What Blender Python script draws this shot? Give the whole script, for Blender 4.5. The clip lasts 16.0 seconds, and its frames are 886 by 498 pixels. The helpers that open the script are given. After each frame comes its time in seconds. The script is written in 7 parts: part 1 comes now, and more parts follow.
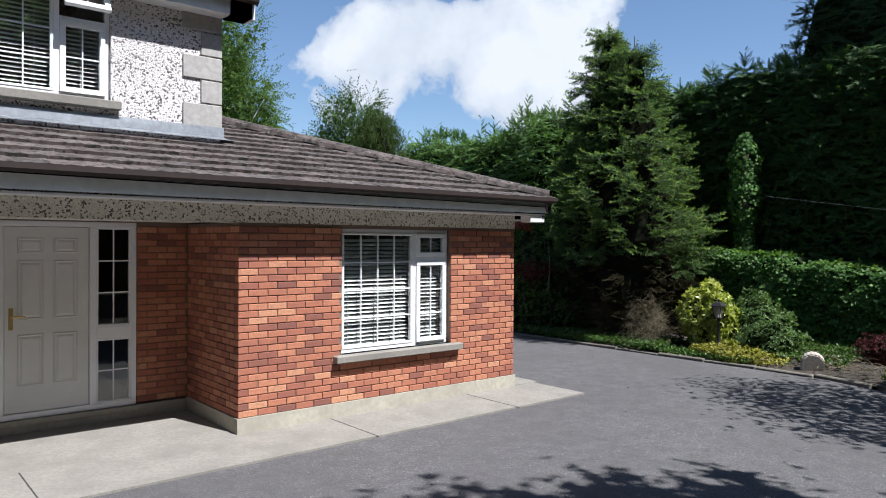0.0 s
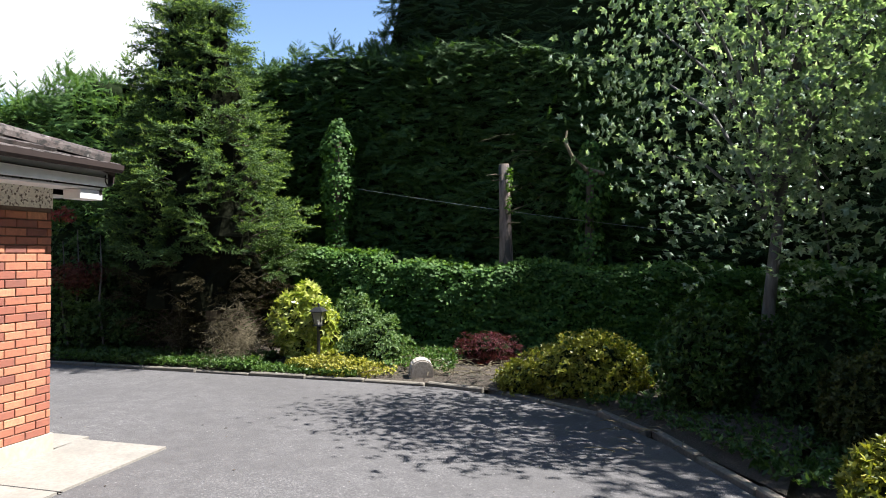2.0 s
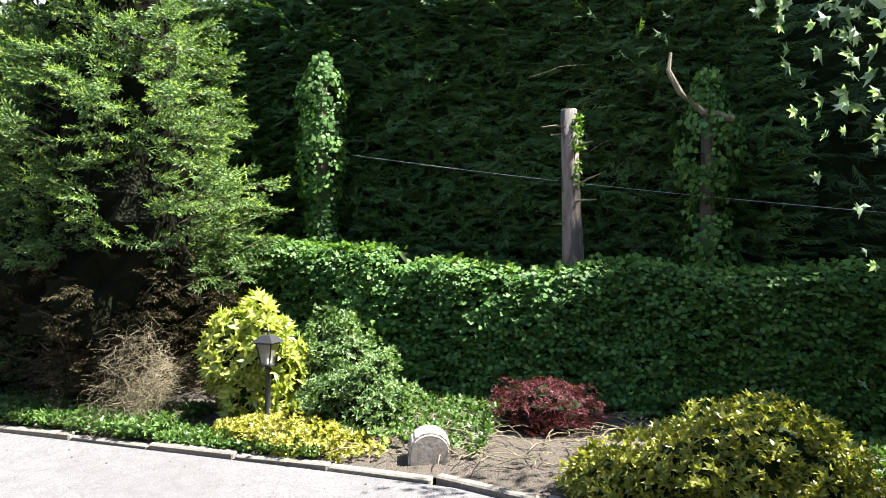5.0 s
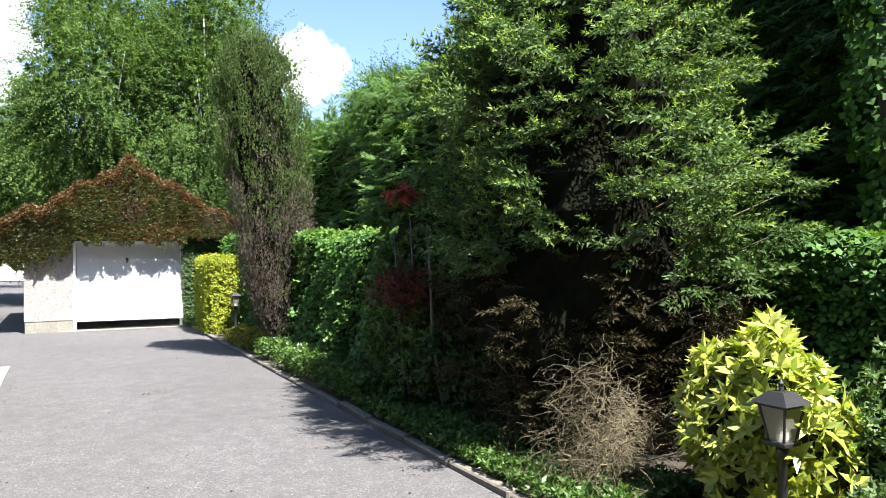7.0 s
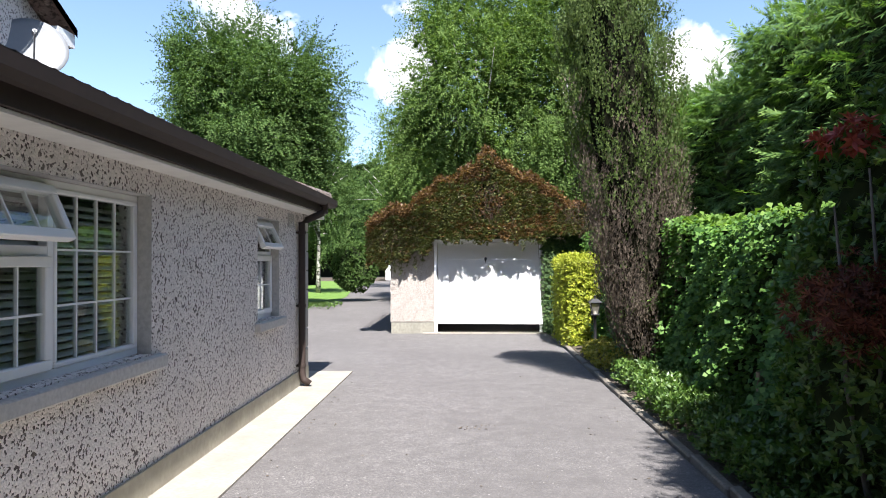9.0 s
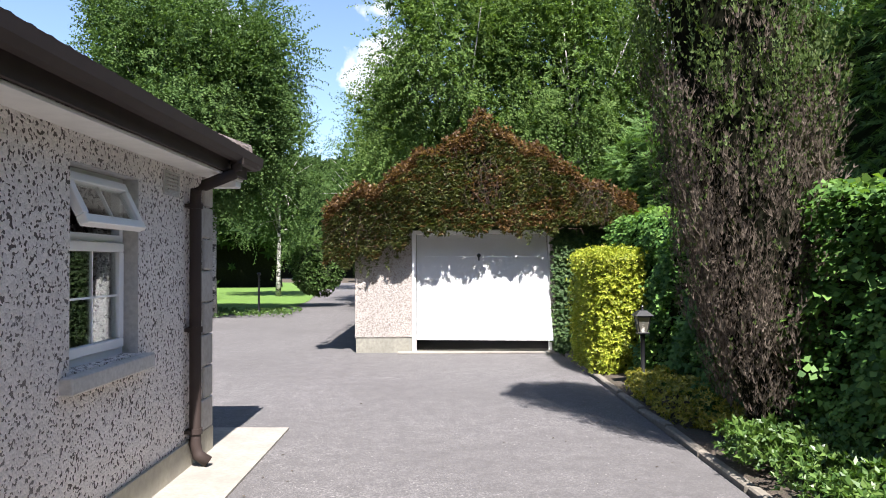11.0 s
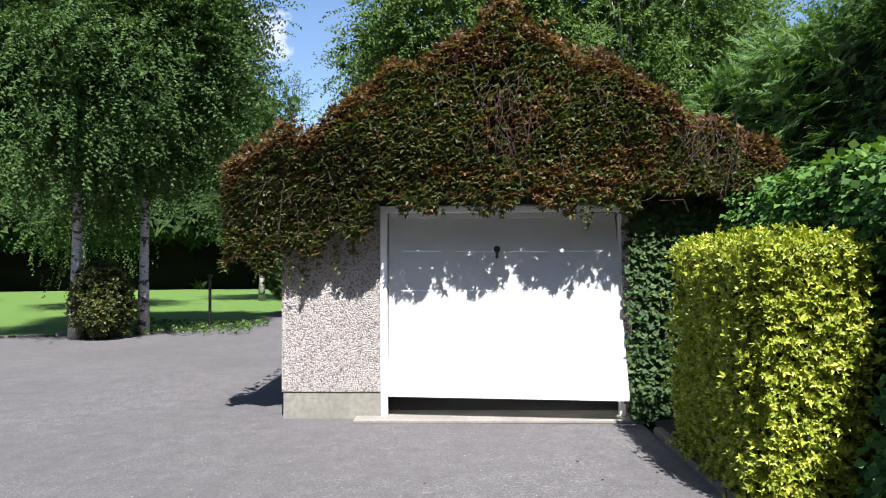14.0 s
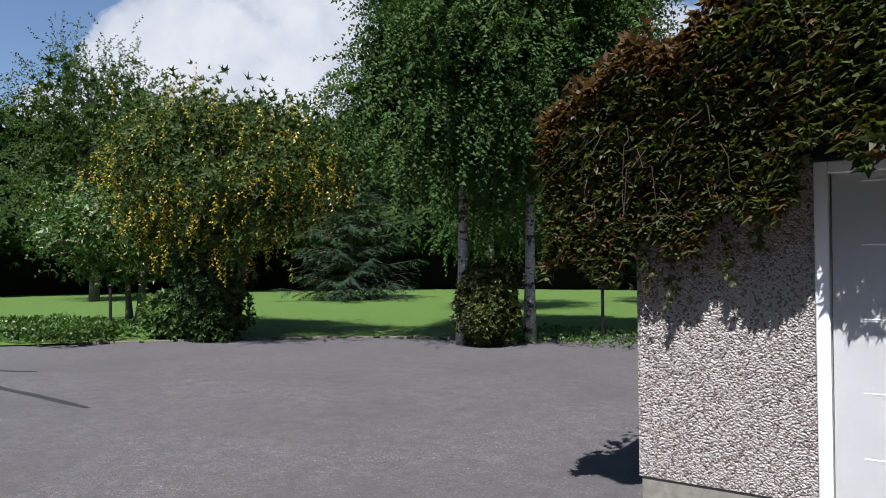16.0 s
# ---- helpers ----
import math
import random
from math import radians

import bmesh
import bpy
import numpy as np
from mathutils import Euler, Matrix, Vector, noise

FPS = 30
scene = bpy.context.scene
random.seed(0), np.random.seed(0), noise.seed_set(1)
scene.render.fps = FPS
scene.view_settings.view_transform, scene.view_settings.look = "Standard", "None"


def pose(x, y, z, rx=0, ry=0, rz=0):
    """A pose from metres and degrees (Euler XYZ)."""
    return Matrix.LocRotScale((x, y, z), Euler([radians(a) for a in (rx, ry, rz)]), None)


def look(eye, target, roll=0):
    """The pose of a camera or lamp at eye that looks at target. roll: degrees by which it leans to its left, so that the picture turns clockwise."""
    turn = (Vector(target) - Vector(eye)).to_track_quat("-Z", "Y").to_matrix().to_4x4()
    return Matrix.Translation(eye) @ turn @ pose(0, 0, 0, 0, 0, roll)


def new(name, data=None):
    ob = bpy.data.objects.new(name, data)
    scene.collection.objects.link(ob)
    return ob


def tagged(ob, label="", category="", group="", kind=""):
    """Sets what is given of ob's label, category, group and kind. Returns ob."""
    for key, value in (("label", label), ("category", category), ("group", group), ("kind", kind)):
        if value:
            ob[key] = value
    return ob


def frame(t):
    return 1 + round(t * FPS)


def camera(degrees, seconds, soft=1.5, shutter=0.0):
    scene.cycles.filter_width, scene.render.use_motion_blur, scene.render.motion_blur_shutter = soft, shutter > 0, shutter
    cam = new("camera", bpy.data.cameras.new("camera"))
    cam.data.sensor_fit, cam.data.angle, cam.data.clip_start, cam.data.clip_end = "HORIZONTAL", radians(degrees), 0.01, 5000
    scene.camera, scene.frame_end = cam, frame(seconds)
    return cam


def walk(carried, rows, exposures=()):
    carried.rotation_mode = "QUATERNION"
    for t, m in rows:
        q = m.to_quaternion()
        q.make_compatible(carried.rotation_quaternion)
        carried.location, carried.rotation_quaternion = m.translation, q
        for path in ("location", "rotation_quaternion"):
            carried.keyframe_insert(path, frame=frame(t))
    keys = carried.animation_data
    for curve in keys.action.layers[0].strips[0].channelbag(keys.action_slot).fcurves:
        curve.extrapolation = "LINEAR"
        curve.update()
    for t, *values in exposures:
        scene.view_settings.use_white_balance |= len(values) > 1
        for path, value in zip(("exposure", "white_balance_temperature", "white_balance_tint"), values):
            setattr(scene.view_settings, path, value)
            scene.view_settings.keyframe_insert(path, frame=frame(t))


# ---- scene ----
cam = camera(63.6, 16.0, soft=1.0)
PATH = [
    (0, (-7.251, -7.094, 2.032), (-5.967, -5.561, 2.016), 0.3),
    (0.5, (-6.983, -6.54, 1.967), (-5.403, -5.314, 1.962), 0.3),
    (1, (-6.561, -6.016, 1.938), (-4.791, -5.085, 1.936), 0.3),
    (1.5, (-6.029, -5.559, 1.907), (-4.138, -4.908, 1.91), 0.3),
    (2, (-5.392, -5.191, 1.872), (-3.462, -4.667, 1.879), 0.4),
    (2.5, (-4.719, -4.868, 1.854), (-2.775, -4.401, 1.864), 0.4),
    (3, (-3.962, -4.706, 1.877), (-2.013, -4.26, 1.881), 0.3),
    (3.2, (-3.682, -4.647, 1.862), (-1.731, -4.209, 1.87), 0.3),
    (5.3, (-0.64, -4.203, 1.763), (1.195, -3.408, 1.78), 0.3),
    (5.5, (-0.36, -4.149, 1.748), (1.383, -3.168, 1.769), 0.3),
    (6, (0.23, -3.97, 1.738), (1.678, -2.59, 1.764), 0.1),
    (6.5, (0.828, -3.581, 1.766), (2.024, -1.978, 1.784), -0.2),
    (6.8, (1.156, -3.28, 1.75), (2.208, -1.578, 1.774), -0.3),
    (7, (1.312, -3.057, 1.763), (2.249, -1.29, 1.782), -0.5),
    (7.5, (1.683, -2.457, 1.697), (2.314, -0.56, 1.727), -0.5),
    (8, (1.977, -1.794, 1.691), (2.386, 0.163, 1.723), -0.5),
    (8.5, (2.177, -1.049, 1.69), (2.34, 0.945, 1.723), -0.4),
    (9, (2.305, -0.261, 1.677), (2.234, 1.738, 1.713), -0.3),
    (9.2, (2.32, 0.072, 1.679), (2.193, 2.068, 1.714), -0.3),
    (11.3, (1.996, 4.271, 1.618), (2.02, 6.27, 1.656), -0.3),
    (11.5, (2.01, 4.728, 1.627), (2.04, 6.728, 1.663), -0.3),
    (12, (1.966, 5.691, 1.642), (2.013, 7.69, 1.676), -0.2),
    (12.5, (1.957, 6.534, 1.661), (2.03, 8.533, 1.689), -0.4),
    (13, (2.066, 7.511, 1.663), (2.153, 9.509, 1.69), -0.4),
    (13.5, (2.178, 8.388, 1.641), (2.232, 10.387, 1.672), -0.3),
    (14, (2.33, 9.094, 1.624), (2.281, 11.093, 1.659), -0.2),
    (14.5, (2.427, 9.778, 1.635), (2.116, 11.753, 1.667), -0.4),
    (15, (2.406, 10.478, 1.645), (1.792, 12.381, 1.679), -0.4),
    (15.5, (2.265, 11.184, 1.668), (1.383, 12.979, 1.701), -0.6),
    (16, (2.063, 11.993, 1.651), (0.926, 13.638, 1.69), -0.5),
]
EXPOSURES = [(0, 0.9, 5850, 10), (1, 1.0, 6000, 10), (2, 1.65, 6200, 10), (3, 2.3, 6250, 10), (5.3, 2.8, 6300, 10), (6, 2.5, 6300, 10), (7, 2.1, 6300, 10), (8, 1.95, 6350, 11), (9, 1.9, 6350, 12), (11.5, 1.8, 6350, 14), (12.5, 1.75, 6300, 14), (14, 1.45, 6100, 13), (15, 0.8, 6050, 12), (16, 0.68, 6000, 13)]
walk(cam, [(t, look(eye, target, roll)) for t, eye, target, roll in PATH], EXPOSURES)

# ---- light ----
SUN_WAY = Vector((-0.15, 0.61, -1.0)).normalized()
sun_data = bpy.data.lights.new("sun", "SUN")
sun_data.energy, sun_data.angle, sun_data.color = 5.0, radians(0.53), (1.0, 0.96, 0.91)
sun = new("sun", sun_data)
sun.matrix_world = Matrix.Translation((0, 0, 30)) @ SUN_WAY.to_track_quat("-Z", "Y").to_matrix().to_4x4()


def node(nt, kind, **values):
    n = nt.nodes.new(kind)
    for key, value in values.items():
        n.inputs[key.replace("_", " ")].default_value = value
    return n


def ramp(nt, source, stops):
    r = nt.nodes.new("ShaderNodeValToRGB")
    el = r.color_ramp.elements
    while len(el) < len(stops):
        el.new(0.5)
    for e, (p, c) in zip(el, stops):
        e.position = p
        e.color = (*c, 1) if len(c) == 3 else c
    nt.links.new(source, r.inputs[0])
    return r.outputs[0]


def mix(nt, fac, a, b, mode="MIX"):
    m = nt.nodes.new("ShaderNodeMix")
    m.data_type, m.blend_type = "RGBA", mode
    for value, slot in ((fac, 0), (a, 6), (b, 7)):
        if isinstance(value, bpy.types.NodeSocket):
            nt.links.new(value, m.inputs[slot])
        else:
            m.inputs[slot].default_value = value if slot == 0 else (*value, 1)
    return m.outputs[2]


def maths(nt, op, a, b=0.0, clamp=False):
    m = nt.nodes.new("ShaderNodeMath")
    m.operation, m.use_clamp = op, clamp
    for value, slot in ((a, 0), (b, 1)):
        if isinstance(value, bpy.types.NodeSocket):
            nt.links.new(value, m.inputs[slot])
        else:
            m.inputs[slot].default_value = value
    return m.outputs[0]


def noise_in(nt, co, scale, detail):
    n = node(nt, "ShaderNodeTexNoise", Scale=scale, Detail=detail)
    nt.links.new(co, n.inputs["Vector"])
    return n.outputs[0]


def make_world():
    w = bpy.data.worlds.new("sky")
    scene.world, w.use_nodes = w, True
    nt = w.node_tree
    nt.nodes.clear()
    sky = nt.nodes.new("ShaderNodeTexSky")
    sky.sky_type, sky.sun_disc = "NISHITA", False
    sky.sun_elevation, sky.sun_rotation = radians(57.9), radians(166)
    sky.air_density, sky.dust_density, sky.ozone_density = 1.0, 0.4, 2.0
    co = nt.nodes.new("ShaderNodeTexCoord").outputs["Generated"]
    wob = node(nt, "ShaderNodeTexNoise", Scale=7.0, Detail=3.0)
    nt.links.new(co, wob.inputs["Vector"])
    shift = nt.nodes.new("ShaderNodeVectorMath")
    shift.operation = "MULTIPLY_ADD"
    nt.links.new(wob.outputs["Color"], shift.inputs[0])
    shift.inputs[1].default_value = (0.07, 0.07, 0.07)
    nt.links.new(co, shift.inputs[2])
    amount = maths(nt, "MULTIPLY", noise_in(nt, co, 2.3, 3.0), 0.55)
    v = node(nt, "ShaderNodeTexVoronoi", Scale=7.0)
    v.feature = "SMOOTH_F1"
    nt.links.new(shift.outputs[0], v.inputs["Vector"])
    amount = maths(nt, "ADD", amount, maths(nt, "MULTIPLY", maths(nt, "SUBTRACT", 0.4, v.outputs["Distance"]), 0.42))
    for scale, share in ((13.0, 0.34), (34.0, 0.16)):
        amount = maths(nt, "ADD", amount, maths(nt, "MULTIPLY", maths(nt, "SUBTRACT", noise_in(nt, shift.outputs[0], scale, 7.0), 0.53), share))
    # heaps of cumulus: way to the middle, half width in degrees, weight
    for way, wide, heap in HEAPS:
        dot = nt.nodes.new("ShaderNodeVectorMath")
        dot.operation = "DOT_PRODUCT"
        nt.links.new(co, dot.inputs[0])
        dot.inputs[1].default_value = Vector(way).normalized()
        near = nt.nodes.new("ShaderNodeMapRange")
        near.inputs["From Min"].default_value, near.inputs["From Max"].default_value = math.cos(radians(wide * 1.5)), math.cos(radians(wide * 0.35))
        near.inputs["To Max"].default_value = heap
        nt.links.new(dot.outputs["Value"], near.inputs["Value"])
        amount = maths(nt, "ADD", amount, near.outputs[0])
    mask = ramp(nt, amount, [(0.39, (0, 0, 0)), (0.42, (0.7, 0.7, 0.7)), (0.48, (1, 1, 1))])
    cloud = ramp(nt, maths(nt, "ADD", maths(nt, "MULTIPLY", amount, 0.6), maths(nt, "MULTIPLY", noise_in(nt, co, 9.0, 5.0), 0.4)), [(0.36, (4.5, 4.9, 5.5)), (0.56, (7.2, 7.2, 7.2))])
    bg = nt.nodes.new("ShaderNodeBackground")
    bg.inputs[1].default_value = 0.07
    nt.links.new(mix(nt, mask, sky.outputs[0], cloud), bg.inputs[0])
    out = nt.nodes.new("ShaderNodeOutputWorld")
    nt.links.new(bg.outputs[0], out.inputs[0])


HEAPS = [((0.494, 0.835, 0.242), 4.5, 0.14), ((0.566, 0.775, 0.28), 4.5, 0.14), ((0.674, 0.691, 0.259), 8.5, 0.14), ((0.732, 0.622, 0.277), 5, 0.14), ((0.717, 0.644, 0.267), 5, 0.14), ((-0.079, 0.953, 0.292), 4.5, 0.08), ((-0.081, 0.976, 0.202), 4, 0.1), ((0.291, 0.921, 0.26), 2.5, 0.14), ((-0.059, 0.952, 0.301), 3, 0.05), ((-0.723, 0.636, 0.271), 9, 0.42), ((-0.87, 0.454, 0.19), 4, 0.2), ((-0.295, 0.898, 0.328), 8, 0.11), ((-0.105, 0.947, 0.305), 4, 0.05)]
make_world()


# ---- materials ----
def material(name):
    m = bpy.data.materials.new(name)
    m.use_nodes = True
    nt = m.node_tree
    return m, nt, nt.nodes["Principled BSDF"]


def place_coords(nt):
    """World place, so that joined and single pieces share one grain."""
    return nt.nodes.new("ShaderNodeNewGeometry").outputs["Position"]


def noise_of(nt, co, scale, detail=4.0, rough=0.55):
    n = node(nt, "ShaderNodeTexNoise", Scale=scale, Detail=detail, Roughness=rough)
    nt.links.new(co, n.inputs["Vector"])
    return n.outputs[0]


def bump(nt, bsdf, height, strength=0.4, distance=0.01):
    b = node(nt, "ShaderNodeBump", Strength=strength, Distance=distance)
    nt.links.new(height, b.inputs["Height"])
    nt.links.new(b.outputs[0], bsdf.inputs["Normal"])


def plain(name, colour, rough=0.6, metal=0.0, grain=20.0, vary=0.25, relief=0.15, stain=1.2, soil=0.5):
    m, nt, b = material(name)
    co = place_coords(nt)
    fine, wide = noise_of(nt, co, grain), noise_of(nt, co, stain, 6.0)
    dark = tuple(c * (1 - vary) for c in colour)
    light = tuple(min(1, c * (1 + vary * 0.5)) for c in colour)
    c = ramp(nt, fine, [(0.3, dark), (0.7, light)])
    c = mix(nt, ramp(nt, wide, [(0.4, (0, 0, 0)), (0.75, (soil, soil, soil))]), c, tuple(v * 0.7 for v in colour))
    nt.links.new(c, b.inputs["Base Color"])
    b.inputs["Roughness"].default_value, b.inputs["Metallic"].default_value = rough, metal
    if relief:
        bump(nt, b, fine, relief, 0.01)
    return m


def leaf_material(name, low, mid, high, through_light=0.3, rough=0.45, patch=0.7, gloss=0.5):
    m, nt, b = material(name)
    rnd = nt.nodes.new("ShaderNodeNewGeometry")
    c = ramp(nt, rnd.outputs["Random Per Island"], [(0.0, low), (0.5, mid), (1.0, high)])
    wide = noise_of(nt, rnd.outputs["Position"], patch, 3.0)
    c = mix(nt, ramp(nt, wide, [(0.35, (0, 0, 0)), (0.7, (0.6, 0.6, 0.6))]), c, tuple(v * 0.62 for v in mid))
    nt.links.new(c, b.inputs["Base Color"])
    b.inputs["Roughness"].default_value = rough
    b.inputs["Specular IOR Level"].default_value = gloss
    t = nt.nodes.new("ShaderNodeBsdfTranslucent")
    warm = mix(nt, 1.0, c, (1.25, 1.35, 0.55), "MULTIPLY")
    nt.links.new(warm, t.inputs[0])
    s = nt.nodes.new("ShaderNodeMixShader")
    s.inputs[0].default_value = through_light
    nt.links.new(b.outputs[0], s.inputs[1])
    nt.links.new(t.outputs[0], s.inputs[2])
    nt.links.new(s.outputs[0], nt.nodes["Material Output"].inputs[0])
    return m


def tarmac_material():
    m, nt, b = material("tarmac")
    co = place_coords(nt)
    v = node(nt, "ShaderNodeTexVoronoi", Scale=95.0)
    nt.links.new(co, v.inputs["Vector"])
    grit = ramp(nt, v.outputs["Color"], [(0.0, (0.05, 0.047, 0.048)), (0.6, (0.11, 0.103, 0.101)), (0.93, (0.185, 0.174, 0.167)), (1.0, (0.46, 0.44, 0.42))])
    wide = noise_of(nt, co, 0.45, 7.0, 0.62)
    c = mix(nt, ramp(nt, wide, [(0.4, (0, 0, 0)), (0.62, (0.75, 0.75, 0.75))]), grit, (0.085, 0.079, 0.077))
    mott = noise_of(nt, co, 4.5, 7.0, 0.75)
    c = mix(nt, ramp(nt, mott, [(0.38, (0.5, 0.5, 0.5)), (0.6, (0, 0, 0))]), c, (0.056, 0.052, 0.051))
    sp = node(nt, "ShaderNodeTexVoronoi", Scale=45.0)
    nt.links.new(co, sp.inputs["Vector"])
    pick = nt.nodes.new("ShaderNodeSeparateColor")
    nt.links.new(sp.outputs["Color"], pick.inputs[0])
    chip = maths(nt, "MULTIPLY", maths(nt, "GREATER_THAN", pick.outputs[0], 0.98), maths(nt, "LESS_THAN", sp.outputs["Distance"], 0.24))
    c = mix(nt, chip, c, (0.28, 0.265, 0.25))
    spots = noise_of(nt, co, 3.1, 5.0, 0.7)
    c = mix(nt, ramp(nt, spots, [(0.64, (0, 0, 0)), (0.74, (0.45, 0.45, 0.45))]), c, (0.055, 0.052, 0.048))
    nt.links.new(c, b.inputs["Base Color"])
    b.inputs["Roughness"].default_value = 0.85
    fine = noise_of(nt, co, 130.0, 2.0)
    bump(nt, b, maths(nt, "ADD", v.outputs["Distance"], fine), 0.5, 0.006)
    return m


def pebble_material(name, pale, stone, share=0.27, scale=72.0, relief=0.9):
    """Dashed render: pale mortar with small stones."""
    m, nt, b = material(name)
    co = place_coords(nt)
    warp = nt.nodes.new("ShaderNodeMapping")
    nt.links.new(co, warp.inputs[0])
    wob = node(nt, "ShaderNodeTexNoise", Scale=40.0, Detail=1.0)
    nt.links.new(co, wob.inputs["Vector"])
    shift = nt.nodes.new("ShaderNodeVectorMath")
    shift.operation = "MULTIPLY_ADD"
    nt.links.new(wob.outputs["Color"], shift.inputs[0])
    shift.inputs[1].default_value = (0.022, 0.022, 0.022)
    nt.links.new(warp.outputs[0], shift.inputs[2])
    v = node(nt, "ShaderNodeTexVoronoi", Scale=scale)
    nt.links.new(shift.outputs[0], v.inputs["Vector"])
    sep = nt.nodes.new("ShaderNodeSeparateColor")
    nt.links.new(v.outputs["Color"], sep.inputs[0])
    dark = ramp(nt, sep.outputs[0], [(share, (1, 1, 1)), (share + 0.03, (0, 0, 0))])
    tint = mix(nt, sep.outputs[1], pale, tuple(c * 0.78 for c in pale))
    c = mix(nt, dark, tint, stone)
    wide = noise_of(nt, co, 0.9, 6.0, 0.65)
    c = mix(nt, ramp(nt, wide, [(0.45, (0, 0, 0)), (0.75, (0.4, 0.4, 0.4))]), c, tuple(v2 * 0.62 for v2 in pale))
    nt.links.new(c, b.inputs["Base Color"])
    b.inputs["Roughness"].default_value = 0.9
    bump(nt, b, maths(nt, "SUBTRACT", 1.0, v.outputs["Distance"]), relief, 0.012)
    return m


def brick_material():
    m, nt, b = material("brick_face")
    info, geo = nt.nodes.new("ShaderNodeObjectInfo"), nt.nodes.new("ShaderNodeNewGeometry")
    r = maths(nt, "FRACT", maths(nt, "ADD", info.outputs["Random"], geo.outputs["Random Per Island"]))
    c = ramp(nt, r, [(0.0, (0.19, 0.07, 0.052)), (0.14, (0.29, 0.096, 0.06)), (0.32, (0.38, 0.134, 0.074)), (0.62, (0.44, 0.165, 0.088)), (0.88, (0.5, 0.205, 0.11)), (1.0, (0.56, 0.275, 0.15))])
    fine = noise_of(nt, geo.outputs["Position"], 46.0, 5.0, 0.65)
    c = mix(nt, ramp(nt, fine, [(0.35, (0.5, 0.5, 0.5)), (0.62, (0, 0, 0))]), c, (0.24, 0.1, 0.065))
    drag = noise_of(nt, geo.outputs["Position"], 12.0, 3.0)
    c = mix(nt, ramp(nt, drag, [(0.5, (0, 0, 0)), (0.8, (0.45, 0.45, 0.45))]), c, (0.12, 0.06, 0.055))
    nt.links.new(c, b.inputs["Base Color"])
    b.inputs["Roughness"].default_value = 0.82
    bump(nt, b, fine, 0.5, 0.008)
    return m


def tile_material():
    m, nt, b = material("roof_tile")
    info, geo = nt.nodes.new("ShaderNodeObjectInfo"), nt.nodes.new("ShaderNodeNewGeometry")
    r = maths(nt, "FRACT", maths(nt, "ADD", info.outputs["Random"], geo.outputs["Random Per Island"]))
    c = ramp(nt, r, [(0.0, (0.05, 0.037, 0.032)), (0.5, (0.082, 0.06, 0.052)), (1.0, (0.125, 0.096, 0.085))])
    wide = noise_of(nt, geo.outputs["Position"], 5.0, 6.0, 0.7)
    c = mix(nt, ramp(nt, wide, [(0.45, (0, 0, 0)), (0.7, (0.75, 0.75, 0.75))]), c, (0.15, 0.13, 0.118))
    moss = noise_of(nt, geo.outputs["Position"], 12.0, 6.0, 0.75)
    c = mix(nt, ramp(nt, moss, [(0.5, (0, 0, 0)), (0.57, (0.95, 0.95, 0.95))]), c, (0.017, 0.015, 0.012))
    crust = noise_of(nt, geo.outputs["Position"], 8.0, 6.0, 0.75)
    c = mix(nt, ramp(nt, crust, [(0.6, (0, 0, 0)), (0.66, (0.8, 0.8, 0.8))]), c, (0.25, 0.225, 0.2))
    nt.links.new(c, b.inputs["Base Color"])
    b.inputs["Roughness"].default_value = 0.9
    bump(nt, b, moss, 0.6, 0.015)
    return m


def glass_material(tint=(0.9, 0.93, 0.92)):
    m, nt, b = material("window_glass")
    nt.nodes.remove(b)
    t, g = nt.nodes.new("ShaderNodeBsdfTransparent"), nt.nodes.new("ShaderNodeBsdfGlossy")
    t.inputs[0].default_value = (*tint, 1)
    g.inputs["Roughness"].default_value = 0.01
    lw = node(nt, "ShaderNodeLayerWeight", Blend=0.5)
    f = maths(nt, "ADD", maths(nt, "MULTIPLY", maths(nt, "POWER", lw.outputs["Facing"], 4.0), 0.8), 0.08)
    s = nt.nodes.new("ShaderNodeMixShader")
    nt.links.new(f, s.inputs[0])
    nt.links.new(t.outputs[0], s.inputs[1])
    nt.links.new(g.outputs[0], s.inputs[2])
    nt.links.new(s.outputs[0], nt.nodes["Material Output"].inputs[0])
    return m


def lawn_material():
    m, nt, b = material("lawn_grass")
    co = place_coords(nt)
    fine, wide = noise_of(nt, co, 60.0, 4.0), noise_of(nt, co, 0.7, 5.0, 0.6)
    c = ramp(nt, fine, [(0.3, (0.045, 0.105, 0.012)), (0.7, (0.11, 0.2, 0.024))])
    c = mix(nt, ramp(nt, wide, [(0.4, (0, 0, 0)), (0.7, (0.5, 0.5, 0.5))]), c, (0.085, 0.145, 0.022))
    nt.links.new(c, b.inputs["Base Color"])
    b.inputs["Roughness"].default_value = 0.9
    bump(nt, b, fine, 0.9, 0.03)
    return m


